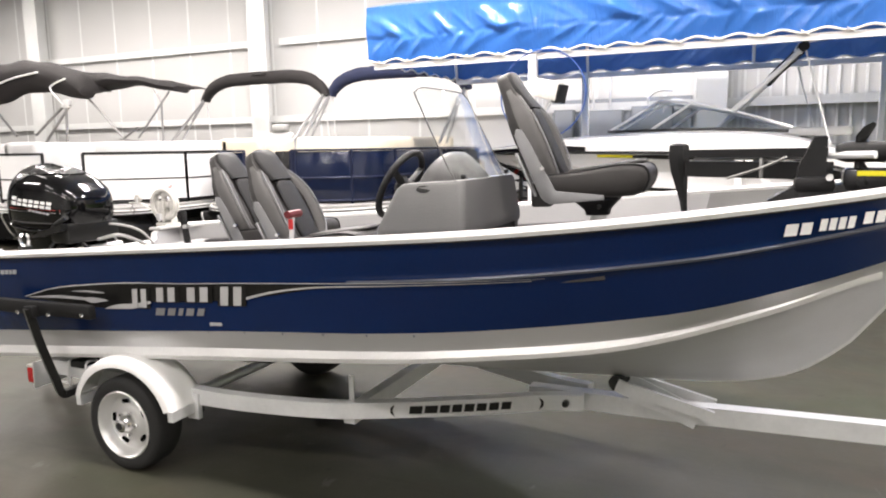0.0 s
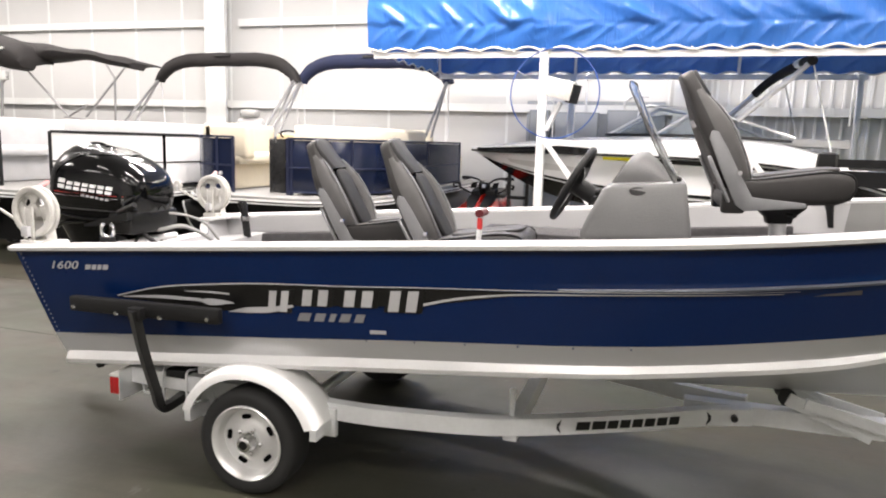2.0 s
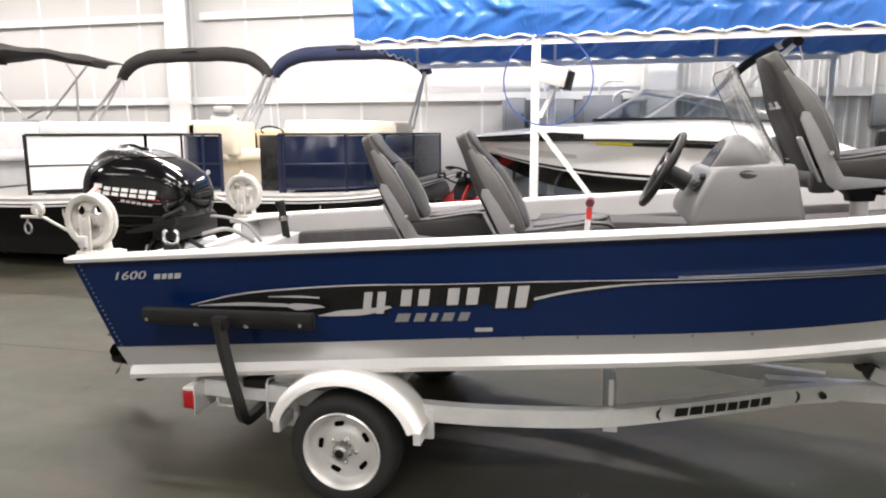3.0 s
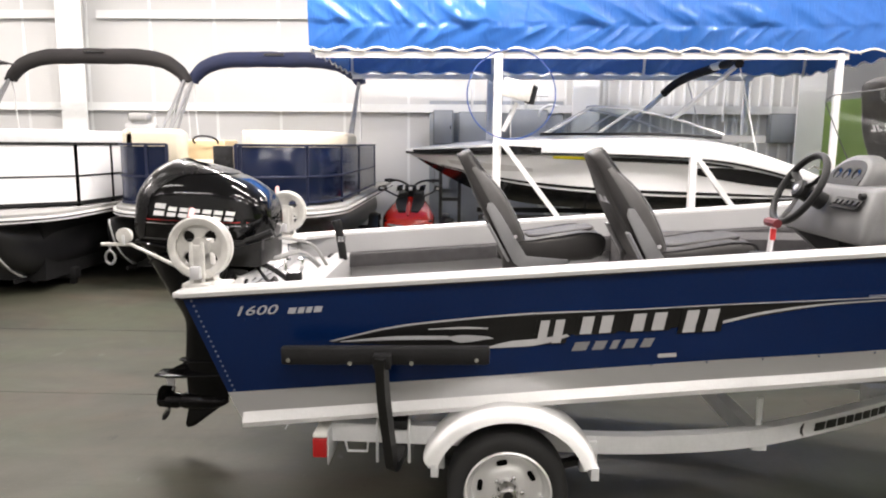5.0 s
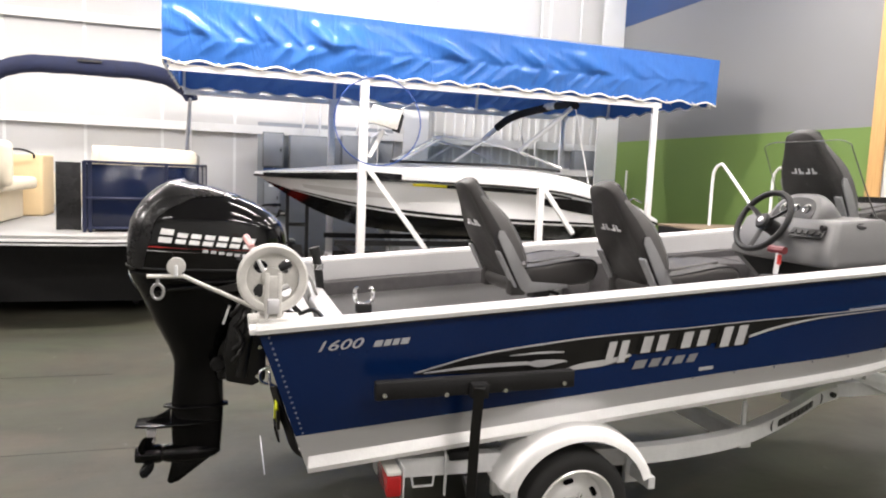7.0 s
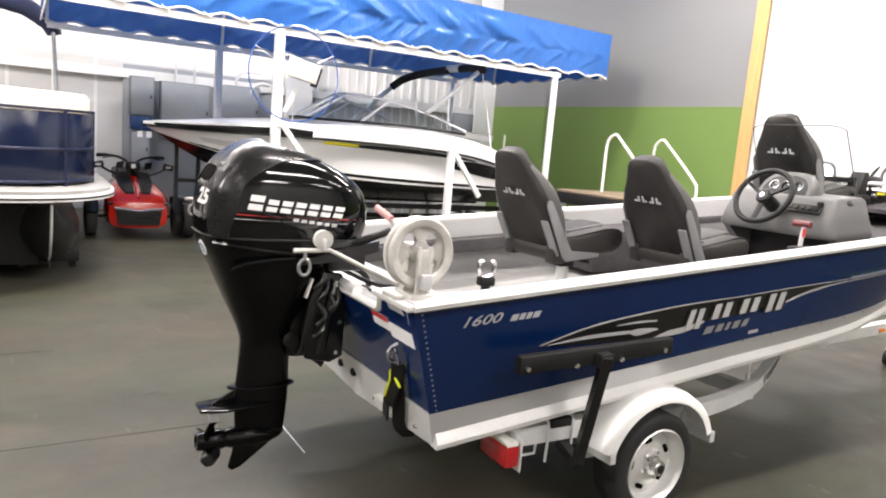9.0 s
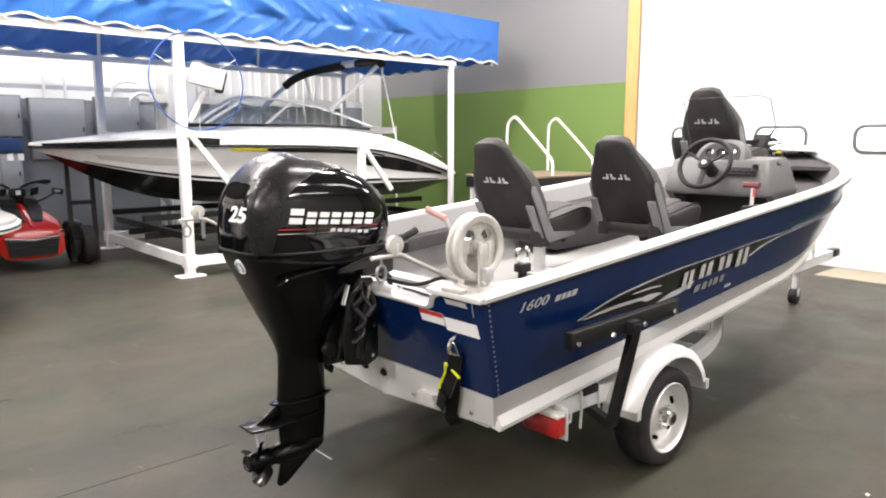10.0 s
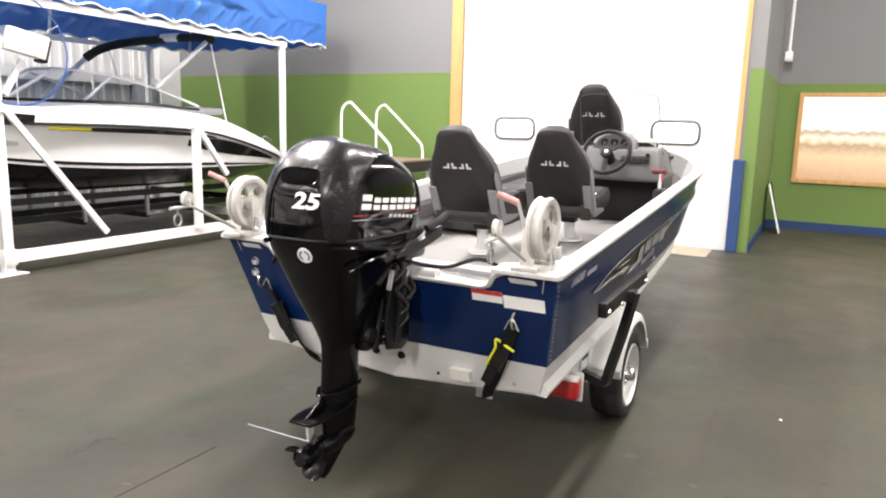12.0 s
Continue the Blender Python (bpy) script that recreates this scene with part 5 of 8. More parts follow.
for s in (-1, 1):
    strap = thing("tie_down_strap", -4.04, CY + s * 0.53, 0.35, "black webbing tie-down strap with a yellow hook" if s < 0 else "black webbing tie-down strap on the stern eye", "strap", "tie-down straps")
    a, b = Vector((-4.03, CY + s * 0.645, 0.725)), Vector((-3.86, CY + s * 0.47, 0.345))
    path = smooth_path([a, Vector((-4.0, CY + s * 0.60, 0.62)), Vector((-3.965, CY + s * 0.56, 0.52)), Vector((-3.925, CY + s * 0.505, 0.41)), b], 5)
    part("webbing", ribbon(path, 0.026, 0.005, Vector((0.15, s * 0.8, 0.55))), BLACK_MATT, strap)
    part("top_ring", tube(smooth_path([a + Vector((-0.012, -0.03, 0.0)), a + Vector((-0.015, 0.0, 0.05)), a + Vector((-0.012, 0.03, 0.0))], 4), 0.005, 6), CHROME, strap, "steel ring")
    h = Vector((-4.0, CY + s * 0.58, 0.59))
    d = Vector((0.05, -s * 0.45, -0.9)).normalized()
    side = Vector((0, 0.9, -s * 0.45)).normalized()
    up = Vector((-1, 0, 0))
    rows = [[h + d * (k * 0.02) + side * (0.03 * q) + up * (0.012 * u) for q, u in ((-1, 0), (-1, 1), (1, 1), (1, 0))] for k in (-3, -2, 0, 2, 3)]
    part("buckle", loft(rows), BLACK, strap, "black ratchet buckle")
    top = h + d * -0.065 + up * 0.012
    low = h + d * 0.04 + up * 0.016
    part("hook", tube(smooth_path([top - side * 0.045, top - side * 0.01, top + side * 0.045, top + side * 0.03 + d * 0.03], 4), 0.006, 6), YELLOW if s < 0 else BLACK, strap, "yellow coated hook" if s < 0 else "black hook")
    part("hook", tube(smooth_path([top + side * 0.03 + d * 0.03, low + side * 0.03, low + side * 0.02 + d * 0.03], 4), 0.0055, 6), YELLOW if s < 0 else BLACK, strap, "yellow coated edge" if s < 0 else "black edge")
    part("loose_tail", ribbon(smooth_path([h + d * 0.05 + up * 0.02, h + d * 0.10 + up * 0.012, h + d * 0.14 + up * 0.004], 4), 0.022, 0.004, side), BLACK_MATT, strap)


# ---- boat gear ----
def pedestal_seat(x, y, z, drop, yaw, label, recline=27):
    """A folding boat seat: x, y, z is the top of its pedestal."""
    t = thing("fishing_chair", 0, 0, 0, label, "boat seat", "folding fishing chairs")

    def cushion(w, d, h, r, m):
        rings = []
        for f, gx in ((0.0, 0.86), (0.12, 0.96), (0.35, 1.0), (0.65, 1.0), (0.88, 0.96), (1.0, 0.84)):
            rings.append([m @ Vector((px * gx, py * gx, h * f)) for px, py in round_rect(d, w, r, 5)])
        return loft(rings)

    side = [(-0.19, 0.03), (-0.10, 0.018), (0.10, 0.012), (0.18, 0.016), (0.225, 0.034), (0.248, 0.082), (0.244, 0.126), (0.216, 0.150), (0.14, 0.157), (0.05, 0.147), (-0.1, 0.127), (-0.19, 0.12)]
    part("seat", loft([[Vector((0.045 + (px - 0.045) * g, w, 0.085 + (pz - 0.085) * h)) for px, pz in side] for w, g, h in ((-0.215, 0.86, 0.55), (-0.208, 0.94, 0.8), (-0.19, 0.985, 0.95), (-0.12, 1, 1), (0.0, 1, 0.96), (0.12, 1, 1), (0.19, 0.985, 0.95), (0.208, 0.94, 0.8), (0.215, 0.86, 0.55))]), VINYL, t, "charcoal vinyl seat cushion", angle=70)
    for w in (-0.197, 0.197):
        part("piping", tube(smooth_path([(0.045 + (px - 0.045) * 0.97, w, 0.085 + (pz - 0.085) * 0.93) for px, pz in side[4:]], 3), 0.005, 6), BLACK_MATT, t, "dark seam piping")
    part("seat_insert", cushion(0.22, 0.34, 0.02, 0.06, pose(0.05, 0, 0.134, 0, -6, 0)), VINYL_LIGHT, t, "grey vinyl insert", angle=70)
    # backrest: outline up the back, tapering to the headrest
    m = pose(-0.185, 0, 0.06, 0, -recline, 0)
    outline = [(0.005, 0.150), (0.02, 0.175), (0.06, 0.194), (0.15, 0.207), (0.25, 0.206), (0.32, 0.194), (0.38, 0.174), (0.43, 0.148), (0.48, 0.128), (0.525, 0.112), (0.553, 0.088), (0.567, 0.048)]

    def thin(dx, z2):
        """The backrest thins towards its head."""
        f = min(1.0, max(0.0, (z2 - 0.26) / 0.28))
        dx *= 0.74 if dx > 0 else 1.0
        return dx * (1 - 0.42 * f * f * (3 - 2 * f)) + 0.016 * math.sin(math.pi * min(1.0, z2 / 0.5)) * (dx > 0)

    def back_ring(dx, grow):
        pts = [(z2, w * grow) for z2, w in outline]
        return [m @ Vector((thin(dx, z2), w, z2)) for z2, w in pts] + [m @ Vector((thin(dx, z2), -w, z2)) for z2, w in reversed(pts)]

    part("backrest", loft([back_ring(-0.052, 0.84), back_ring(-0.047, 0.93), back_ring(-0.032, 0.98), back_ring(-0.01, 1.0), back_ring(0.02, 1.0), back_ring(0.045, 0.965), back_ring(0.058, 0.9), back_ring(0.062, 0.8)]), VINYL, t, "charcoal vinyl backrest", angle=70)
    part("headrest", loft([[m @ Vector((thin(dx, z2) + 0.004, w * g, z2)) for z2, w in ((0.37, 0.085), (0.43, 0.10), (0.50, 0.104), (0.545, 0.09), (0.562, 0.05), (0.562, -0.05), (0.545, -0.09), (0.50, -0.104), (0.43, -0.10), (0.37, -0.085))] for dx, g in ((0.045, 1.0), (0.075, 0.97), (0.085, 0.80))]), BLACK_MATT, t, "black headrest pad", angle=70)
    part("back_insert", cushion(0.165, 0.36, 0.022, 0.06, m @ pose(0.047, 0, 0.19, 0, 90, 0)), BLACK_MATT, t, "black mesh insert", angle=70)
    for s in (-1, 1):
        rings = []
        for z2, w, d in ((0.005, 0.15, 0.060), (0.02, 0.174, 0.074), (0.07, 0.197, 0.082), (0.16, 0.208, 0.086), (0.25, 0.205, 0.084), (0.32, 0.194, 0.082), (0.38, 0.174, 0.076), (0.43, 0.149, 0.068), (0.475, 0.131, 0.056)):
            rings.append([m @ Vector((thin(dx, z2), s * y, z2)) for dx, y in ((0.0, w + 0.003), (d * 0.6, w + 0.004), (d * 0.92, w - 0.02), (d, w - 0.045), (d * 0.9, w - 0.075), (0.05, w - 0.085))])
        part("bolster", loft(rings), BOLSTER, t, "mid-grey side bolster", angle=70)
        edge = [m @ Vector((thin(d * 0.97, z2) + 0.003, s * (w - 0.03), z2)) for z2, w, d in ((0.02, 0.174, 0.074), (0.09, 0.20, 0.083), (0.16, 0.208, 0.086), (0.25, 0.205, 0.084), (0.32, 0.194, 0.082), (0.38, 0.174, 0.076), (0.43, 0.149, 0.068))]
        part("piping", tube(smooth_path(edge, 3), 0.0045, 6), SEAT_SHELL, t, "pale seam piping")
        r0 = radians(recline)

        def along(up, fore):
            """A point beside the backrest: up its length, and forward of its middle."""
            return (-0.185 - math.sin(r0) * up + math.cos(r0) * fore, 0.06 + math.cos(r0) * up + math.sin(r0) * fore)

        plate_line = [along(0.27, -0.032), along(0.295, -0.012), along(0.28, 0.010), along(0.20, 0.018), along(0.10, 0.022), (-0.145, 0.05), (0.06, 0.026), (0.06, 0.006), (-0.175, -0.008), along(-0.03, -0.040), along(0.10, -0.040)]
        part("hinge_plate", slab(plate_line, 0.010, Matrix.Translation((0, s * 0.212 + 0.005, 0)) @ pose(0, 0, 0, 90, 0, 0), 0.003), SEAT_SHELL, t, "grey hinge plate")
        part("hinge_flange", box(-0.066, -0.052, 0.165, 0.216, -0.01, 0.20, 0.004, 1, m=m @ Matrix.Diagonal((1, s, 1, 1))), SEAT_SHELL, t, "grey hinge flange")
        part("roll_end", box(-0.26, -0.17, 0.135, 0.205, -0.02, 0.085, 0.012, 2, m=Matrix.Diagonal((1, s, 1, 1))), VINYL, t, "charcoal corner roll")
        part("flange_bolt", lathe([(-0.078, 0.0), (-0.078, 0.006), (-0.069, 0.008)], m @ Vector((0, s * 0.187, 0.16)) + Vector((0.07, 0, 0)), "x", 8), CHROME, t)
        part("hinge_bolt", lathe([(s * 0.0, 0.012), (s * 0.012, 0.01), (s * 0.012, 0.0)], (-0.20, s * 0.218, 0.15), "y", 8), CHROME, t)
    part("rear_roll", tube([(-0.212, -0.14, 0.035), (-0.212, 0.14, 0.035)], 0.048, 12), VINYL, t, "charcoal roll cover")
    part("seat_mount", loft([[Vector((x * w, y * w * 0.9, z)) for x, y in round_rect(2, 2, 0.3, 3)] for w, z in ((0.05, -0.075), (0.055, -0.05), (0.10, -0.005), (0.10, 0.022))]), BLACK_MATT, t, "black swivel mount")
    part("lever", tube([(0.02, -0.09, -0.03), (0.03, -0.17, -0.03)], 0.009, 6), BLACK_MATT, t)
    part("pedestal", tube([(0, 0, -drop), (0, 0, -0.05)], 0.036, 14), GALV, t, "metal pedestal")
    part("pedestal_foot", lathe([(-drop, 0.0), (-drop, 0.09), (-drop + 0.01, 0.085), (-drop + 0.02, 0.045), (-drop + 0.02, 0.0)], (0, 0, 0), "z", 18), GALV, t)
    k = 0.0
    for i, w in enumerate((0.044, 0.036, 0.036, 0.036)):
        part("maker_mark", slab([(0, 0), (w - 0.006, 0), (w - 0.006, 0.012), (0.012, 0.012), (0.012, 0.034), (0.0, 0.034)] if i % 2 else [(0, 0), (w - 0.006, 0), (w - 0.006, 0.034), (w - 0.016, 0.034), (w - 0.016, 0.010), (0.0, 0.010)], 0.003, m @ Matrix.Translation((-0.0515, 0.09 - k, 0.33)) @ pose(0, 0, 0, 90, 0, -90) @ Matrix.Translation((0, 0, -0.001))), SILVER, t, "grey block of the maker's mark")
        k += w + 0.01
    t.matrix_basis = pose(x, y, z, 0, -PITCH * 0.5, yaw)
    return t


pedestal_seat(-2.57, 3.41, 0.972, 0.232, 2, "charcoal vinyl folding seat on the grey sole")
pedestal_seat(-1.98, 3.03, 0.985, 0.202, 2, "charcoal vinyl folding seat beside the helm console")
pedestal_seat(-0.68, 3.20, 1.305, 0.215, 3, "charcoal vinyl folding seat on the bow casting deck", 23.5)
# helm console
con = thing("helm_console", -1.25, 2.93, 0.82, "grey moulded helm console with clear windscreen", "helm console")


def con_ring(z, xr, xf, y0, y1, r=0.05):
    cx, cy2 = (xr + xf) / 2, (y0 + y1) / 2
    return [Vector((cx + px, cy2 + py, z + 0.06 * (cx + px + 1.25))) for px, py in round_rect(xf - xr, y1 - y0, r, 4)]


part("body", loft([con_ring(1.182, -1.45, -1.065, 2.535, 3.25, 0.03), con_ring(1.195, -1.465, -1.06, 2.53, 3.255, 0.03), con_ring(1.22, -1.468, -1.06, 2.535, 3.255, 0.03), con_ring(1.28, -1.445, -1.07, 2.555, 3.25, 0.03), con_ring(1.385, -1.395, -1.085, 2.585, 3.24, 0.03), con_ring(1.402, -1.375, -1.09, 2.605, 3.22, 0.03)]), CONSOLE_GREY, con, "grey moulded body", angle=35)
for y in (2.56, 3.235):
    part("side_leg", loft([[Vector((x, y + q * 0.022, z + 0.06 * (x + 1.25))) for x, q in ((xr, -1), (-1.08, -1), (-1.08, 1), (xr, 1))] for xr, z in ((-1.2, 0.86), (-1.25, 1.02), (-1.43, 1.19))]), CONSOLE_GREY, con)
# solid black block puts the dark of the footwell into colour
part("footwell_shade", box(-1.20, -1.09, 2.585, 3.21, 0.84, 1.185), BLACK_MATT, con, "black block for the shaded footwell")
pod = []
for f, w, h in ((0.0, 0.160, 0.125), (0.04, 0.168, 0.135), (0.3, 0.165, 0.135), (0.6, 0.15, 0.105), (0.85, 0.125, 0.06), (1.0, 0.10, 0.02)):
    ring = []
    for k in range(17):
        a = math.pi * k / 16
        zz = h * math.sin(a) ** 0.75
        ring.append(Vector((-1.375 + 0.25 * f + (0.085 * zz / 0.13) * (1 - f), 2.925 + w * math.copysign(abs(math.cos(a)) ** 0.8, math.cos(a)), 1.388 + zz)))
    pod.append(ring)
part("instrument_pod", loft(pod), CONSOLE_GREY, con, "grey instrument pod", angle=60)
part("gauge_panel", loft([[c0 + (Vector((-1.34, 2.925, 1.44)) - c0) * 0.14 + Vector((dx, 0, 0)) for c0 in pod[0]] for dx in (0.01, -0.004)]), BLACK_MATT, con, "black gauge panel")
for dy in (-0.075, 0.0, 0.075):
    g = lathe([(0.0, 0.028), (-0.008, 0.028), (-0.008, 0.024), (-0.003, 0.0)], (0, 0, 0), "x", 18)
    g.transform(Matrix.Translation((-1.338, 2.925 + dy, 1.44)) @ pose(0, 0, 0, 0, 28, 0))
    part("gauge", g, BLACK_GLOSS, con, "round gauge")
part("switch_panel", slab(round_rect(0.21, 0.055, 0.01), 0.006, Matrix.Translation((-1.428, 2.745, 1.325)) @ pose(0, 0, 0, 50, 0, -90)), BLACK_MATT, con, "black switch panel")
for k in range(5):
    part("switch", box(-0.012, 0.012, -0.012, 0.012, 0.0, 0.009, 0.002, 1, m=Matrix.Translation((-1.428, 2.745, 1.325)) @ pose(0, 0, 0, 50, 0, -90) @ Matrix.Translation((-0.08 + 0.04 * k, 0, 0.005))), BLACK_MATT, con)
part("drink_holder", lathe([(0.0, 0.034), (0.008, 0.04), (0.01, 0.036), (-0.03, 0.032), (-0.03, 0.0)], (-1.16, 2.70, 1.395), "z", 18), BLACK_MATT, con, "black drink holder")
part("side_recess", slab([(0.032 * math.cos(a), 0.016 * math.sin(a)) for a in (2 * math.pi * k / 16 for k in range(16))], 0.006, Matrix.Translation((-1.262, 2.588, 1.374)) @ pose(0, 0, 0, 68, 0, 0)), BLACK_MATT, con, "dark oval recess")
part("key_switch", lathe([(0.0, 0.016), (-0.02, 0.014), (-0.02, 0.0)], (-1.405, 2.66, 1.36), "x", 12), BLACK_MATT, con, "black key switch")
# a tall sheet across the console's front edge, raked aft and bowed a little forward
rings = []
for f in (0.0, 0.2, 0.4, 0.6, 0.8, 0.9, 0.96, 1.0):
    ring = []
    for k in range(15):
        u = -1 + 2 * k / 14
        drop = 0.025 * max(0.0, (abs(u) - 0.72) / 0.28) ** 2
        z = 1.40 + (0.395 - drop) * f
        ring.append(Vector((-1.095 - 0.20 * ((z - 1.40) / 0.38) ** 0.9 - 0.03 * u * u, 2.925 + (0.31 - 0.02 * f) * u, z)))
    rings.append(ring)
ws = part("windscreen", thicken(loft(rings, closed=False, cap=False), 0.004), GLASS, con, "clear curved acrylic windscreen")
ws.visible_shadow = False
part("windscreen_edge", tube([r[0] for r in rings] + rings[-1] + [r[-1] for r in reversed(rings)], 0.0028, 6), CONSOLE_GREY, con, "greyish cut edge")
for y in (2.66, 3.19):
    part("screen_fastener", lathe([(0.012, 0.0), (0.012, 0.009), (-0.004, 0.012)], (-1.118, y, 1.425), "x", 10), BLACK_MATT, con)
# steering wheel, tilted towards the helm
sw = part("steering_wheel", tube([Matrix.Translation((-1.545, 2.925, 1.375)) @ pose(0, 0, 0, 0, -62, 0) @ Vector((math.cos(a) * 0.165, math.sin(a) * 0.165, 0)) for a in (2 * math.pi * k / 36 for k in range(36))], 0.016, 10, closed=True), BLACK_MATT, con, "black steering wheel")
ms = Matrix.Translation((-1.545, 2.925, 1.375)) @ pose(0, 0, 0, 0, -62, 0)
for k in range(3):
    a = radians(180 + 120 * k)
    part("spoke", tube([ms @ Vector((0, 0, -0.015)), ms @ Vector((math.cos(a) * 0.09, math.sin(a) * 0.09, -0.012)), ms @ Vector((math.cos(a) * 0.168, math.sin(a) * 0.168, 0))], 0.02, 6, flat=0.35), BLACK_MATT, sw)
hubm = lathe([(-0.03, 0.0), (-0.03, 0.035), (0.0, 0.045), (0.012, 0.035), (0.016, 0.0)], (0, 0, 0), "z", 18)
hubm.transform(ms)
part("wheel_hub", hubm, BLACK_MATT, sw)
cap = lathe([(0.014, 0.016), (0.02, 0.012), (0.02, 0.0)], (0, 0, 0), "z", 14)
cap.transform(ms)
part("hub_badge", cap, SILVER, sw, "silver centre badge")
part("steering_column", tube([ms @ Vector((0, 0, -0.03)), ms @ Vector((0, 0, -0.12))], 0.04, 12), BLACK_MATT, con, "black steering column")
# throttle control on the starboard side
thr = thing("throttle_control", -1.84, 2.455, 1.06, "black throttle box with a red-gripped lever", "throttle")
part("box", box(-1.93, -1.76, 2.44, 2.50, 1.04, 1.16, 0.015), BLACK_MATT, thr)
part("lever", tube([(-1.85, 2.475, 1.14), (-1.84, 2.475, 1.26)], 0.011, 8), SILVER, thr, "bright lever")
part("lever_band", box(-1.853, -1.832, 2.4615, 2.472, 1.205, 1.25, 0.003, 1), RED_DECAL, thr, "red band")
part("grip", tube([(-1.84, 2.44, 1.27), (-1.84, 2.53, 1.27)], 0.017, 8), material("maroon_grip", (0.11, 0.014, 0.018), 0.45), thr, "dark red and black grip")


def downrigger(x, y, z, s):
    """A manual downrigger at the stern corner."""
    t = thing("downrigger", x, y, z, "grey-white manual downrigger with a spoked reel on the stern corner", "downrigger", "downriggers")
    part("base", box(x - 0.08, x + 0.10, y - 0.055, y + 0.055, z, z + 0.02, 0.006), REEL_WHITE, t)
    part("pedestal", loft([[Vector((x + a * w, y + b * 0.03, zz)) for a, b in ((-1, -1), (1, -1), (1, 1), (-1, 1))] for w, zz in ((0.045, z + 0.018), (0.03, z + 0.10), (0.026, z + 0.19))]), REEL_WHITE, t)
    c = (x, y - 0.045, z + 0.165)
    reel = part("reel", lathe([(-0.026, 0.091), (-0.03, 0.096), (-0.03, 0.116), (-0.022, 0.123), (-0.012, 0.120), (-0.008, 0.110), (0.008, 0.110), (0.012, 0.120), (0.022, 0.123), (0.03, 0.116), (0.03, 0.096), (0.026, 0.091)], c, "y", 48, closed=True), REEL_WHITE, t, "grey-white reel rim")
    bm = bmesh.new()
    cols = 120
    for face in (-0.012, 0.004):
        grid = []
        for r in [0.012, 0.034] + [0.038 + 0.0045 * j for j in range(14)]:
            grid.append([bm.verts.new((c[0] + r * math.cos(2 * math.pi * k / cols), c[1] + face - (0.006 if r < 0.04 else 0), c[2] + r * math.sin(2 * math.pi * k / cols))) for k in range(cols)])
        for ra, rb in zip(grid, grid[1:]):
            for k in range(cols):
                k2 = (k + 1) % cols
                mid = (ra[k].co + rb[k2].co) / 2 - Vector(c)
                ang = math.degrees(math.atan2(mid.z, mid.x)) % 90 - 45
                rad = math.hypot(mid.x, mid.z)
                if math.hypot(radians(ang) * rad, rad - 0.062) > 0.024:
                    bm.faces.new((ra[k], ra[k2], rb[k2], rb[k]))
    part("spokes", bm, REEL_WHITE, reel, "grey-white reel web with round holes")
    for dx in (-0.022, 0.022):
        part("reel_bracket", box(x + dx - 0.008, x + dx + 0.008, c[1] - 0.05, c[1] - 0.04, z + 0.015, z + 0.19, 0.003), REEL_WHITE, t, "white bracket arm")
    part("reel_bracket", box(x - 0.028, x + 0.028, c[1] - 0.048, c[1] - 0.036, z + 0.10, z + 0.18, 0.005), REEL_WHITE, t, "white bracket plate")
    part("reel_bracket", box(x - 0.05, x + 0.05, c[1] - 0.055, c[1] + 0.04, z + 0.004, z + 0.03, 0.006), REEL_WHITE, t)
    part("line_counter", box(x - 0.02, x + 0.02, c[1] - 0.075, c[1] - 0.05, z + 0.05, z + 0.10, 0.005), SILVER, t, "grey line counter")
    part("axle_bolt", lathe([(-0.02, 0.0), (-0.02, 0.012), (-0.01, 0.014), (0.0, 0.014)], c, "y", 8), CHROME, reel)
    part("crank", tube([Vector(c) + Vector((-0.02, 0.07, 0.0)), Vector(c) + Vector((-0.07, 0.08, 0.10))], 0.008, 6), SILVER, t)
    part("crank_grip", tube([Vector(c) + Vector((-0.07, 0.08, 0.10)), Vector(c) + Vector((-0.09, 0.16, 0.13))], 0.013, 8), material("worn_pink_grip", (0.50, 0.26, 0.25), 0.5), t, "faded red grip")
    part("boom", tube([(x - 0.02, y + 0.01, z + 0.03), (x - 0.30, y + 0.005, z + 0.165), (x - 0.42, y + 0.005, z + 0.165)], 0.0075, 8), REEL_WHITE, t, "white boom")
    pc = (x - 0.325, y + 0.005, z + 0.20)
    pul = part("pulley", lathe([(-0.012, 0.0), (-0.010, 0.031), (0.0, 0.026), (0.010, 0.031), (0.010, 0.0)], pc, "y", 20), REEL_WHITE, t, "white pulley wheel")
    part("pulley_bracket", box(pc[0] - 0.006, pc[0] + 0.006, pc[1] - 0.016, pc[1] + 0.016, pc[2] - 0.035, pc[2] + 0.005, 0.002, 1), GALV, t)
    part("snap_hook", tube([Vector((x - 0.385 + 0.019 * math.cos(a), y, z + 0.112 + 0.026 * math.sin(a))) for a in (2 * math.pi * k / 18 for k in range(18))], 0.0055, 6, closed=True), POLE, t, "dull metal snap ring")
    part("snap_link", tube([(x - 0.385, y, z + 0.138), (x - 0.385, y, z + 0.16)], 0.005, 6), POLE, t)
    return t


downrigger(-4.045, 2.51, 0.985, -1)
downrigger(-4.085, 3.98, 0.985, 1)


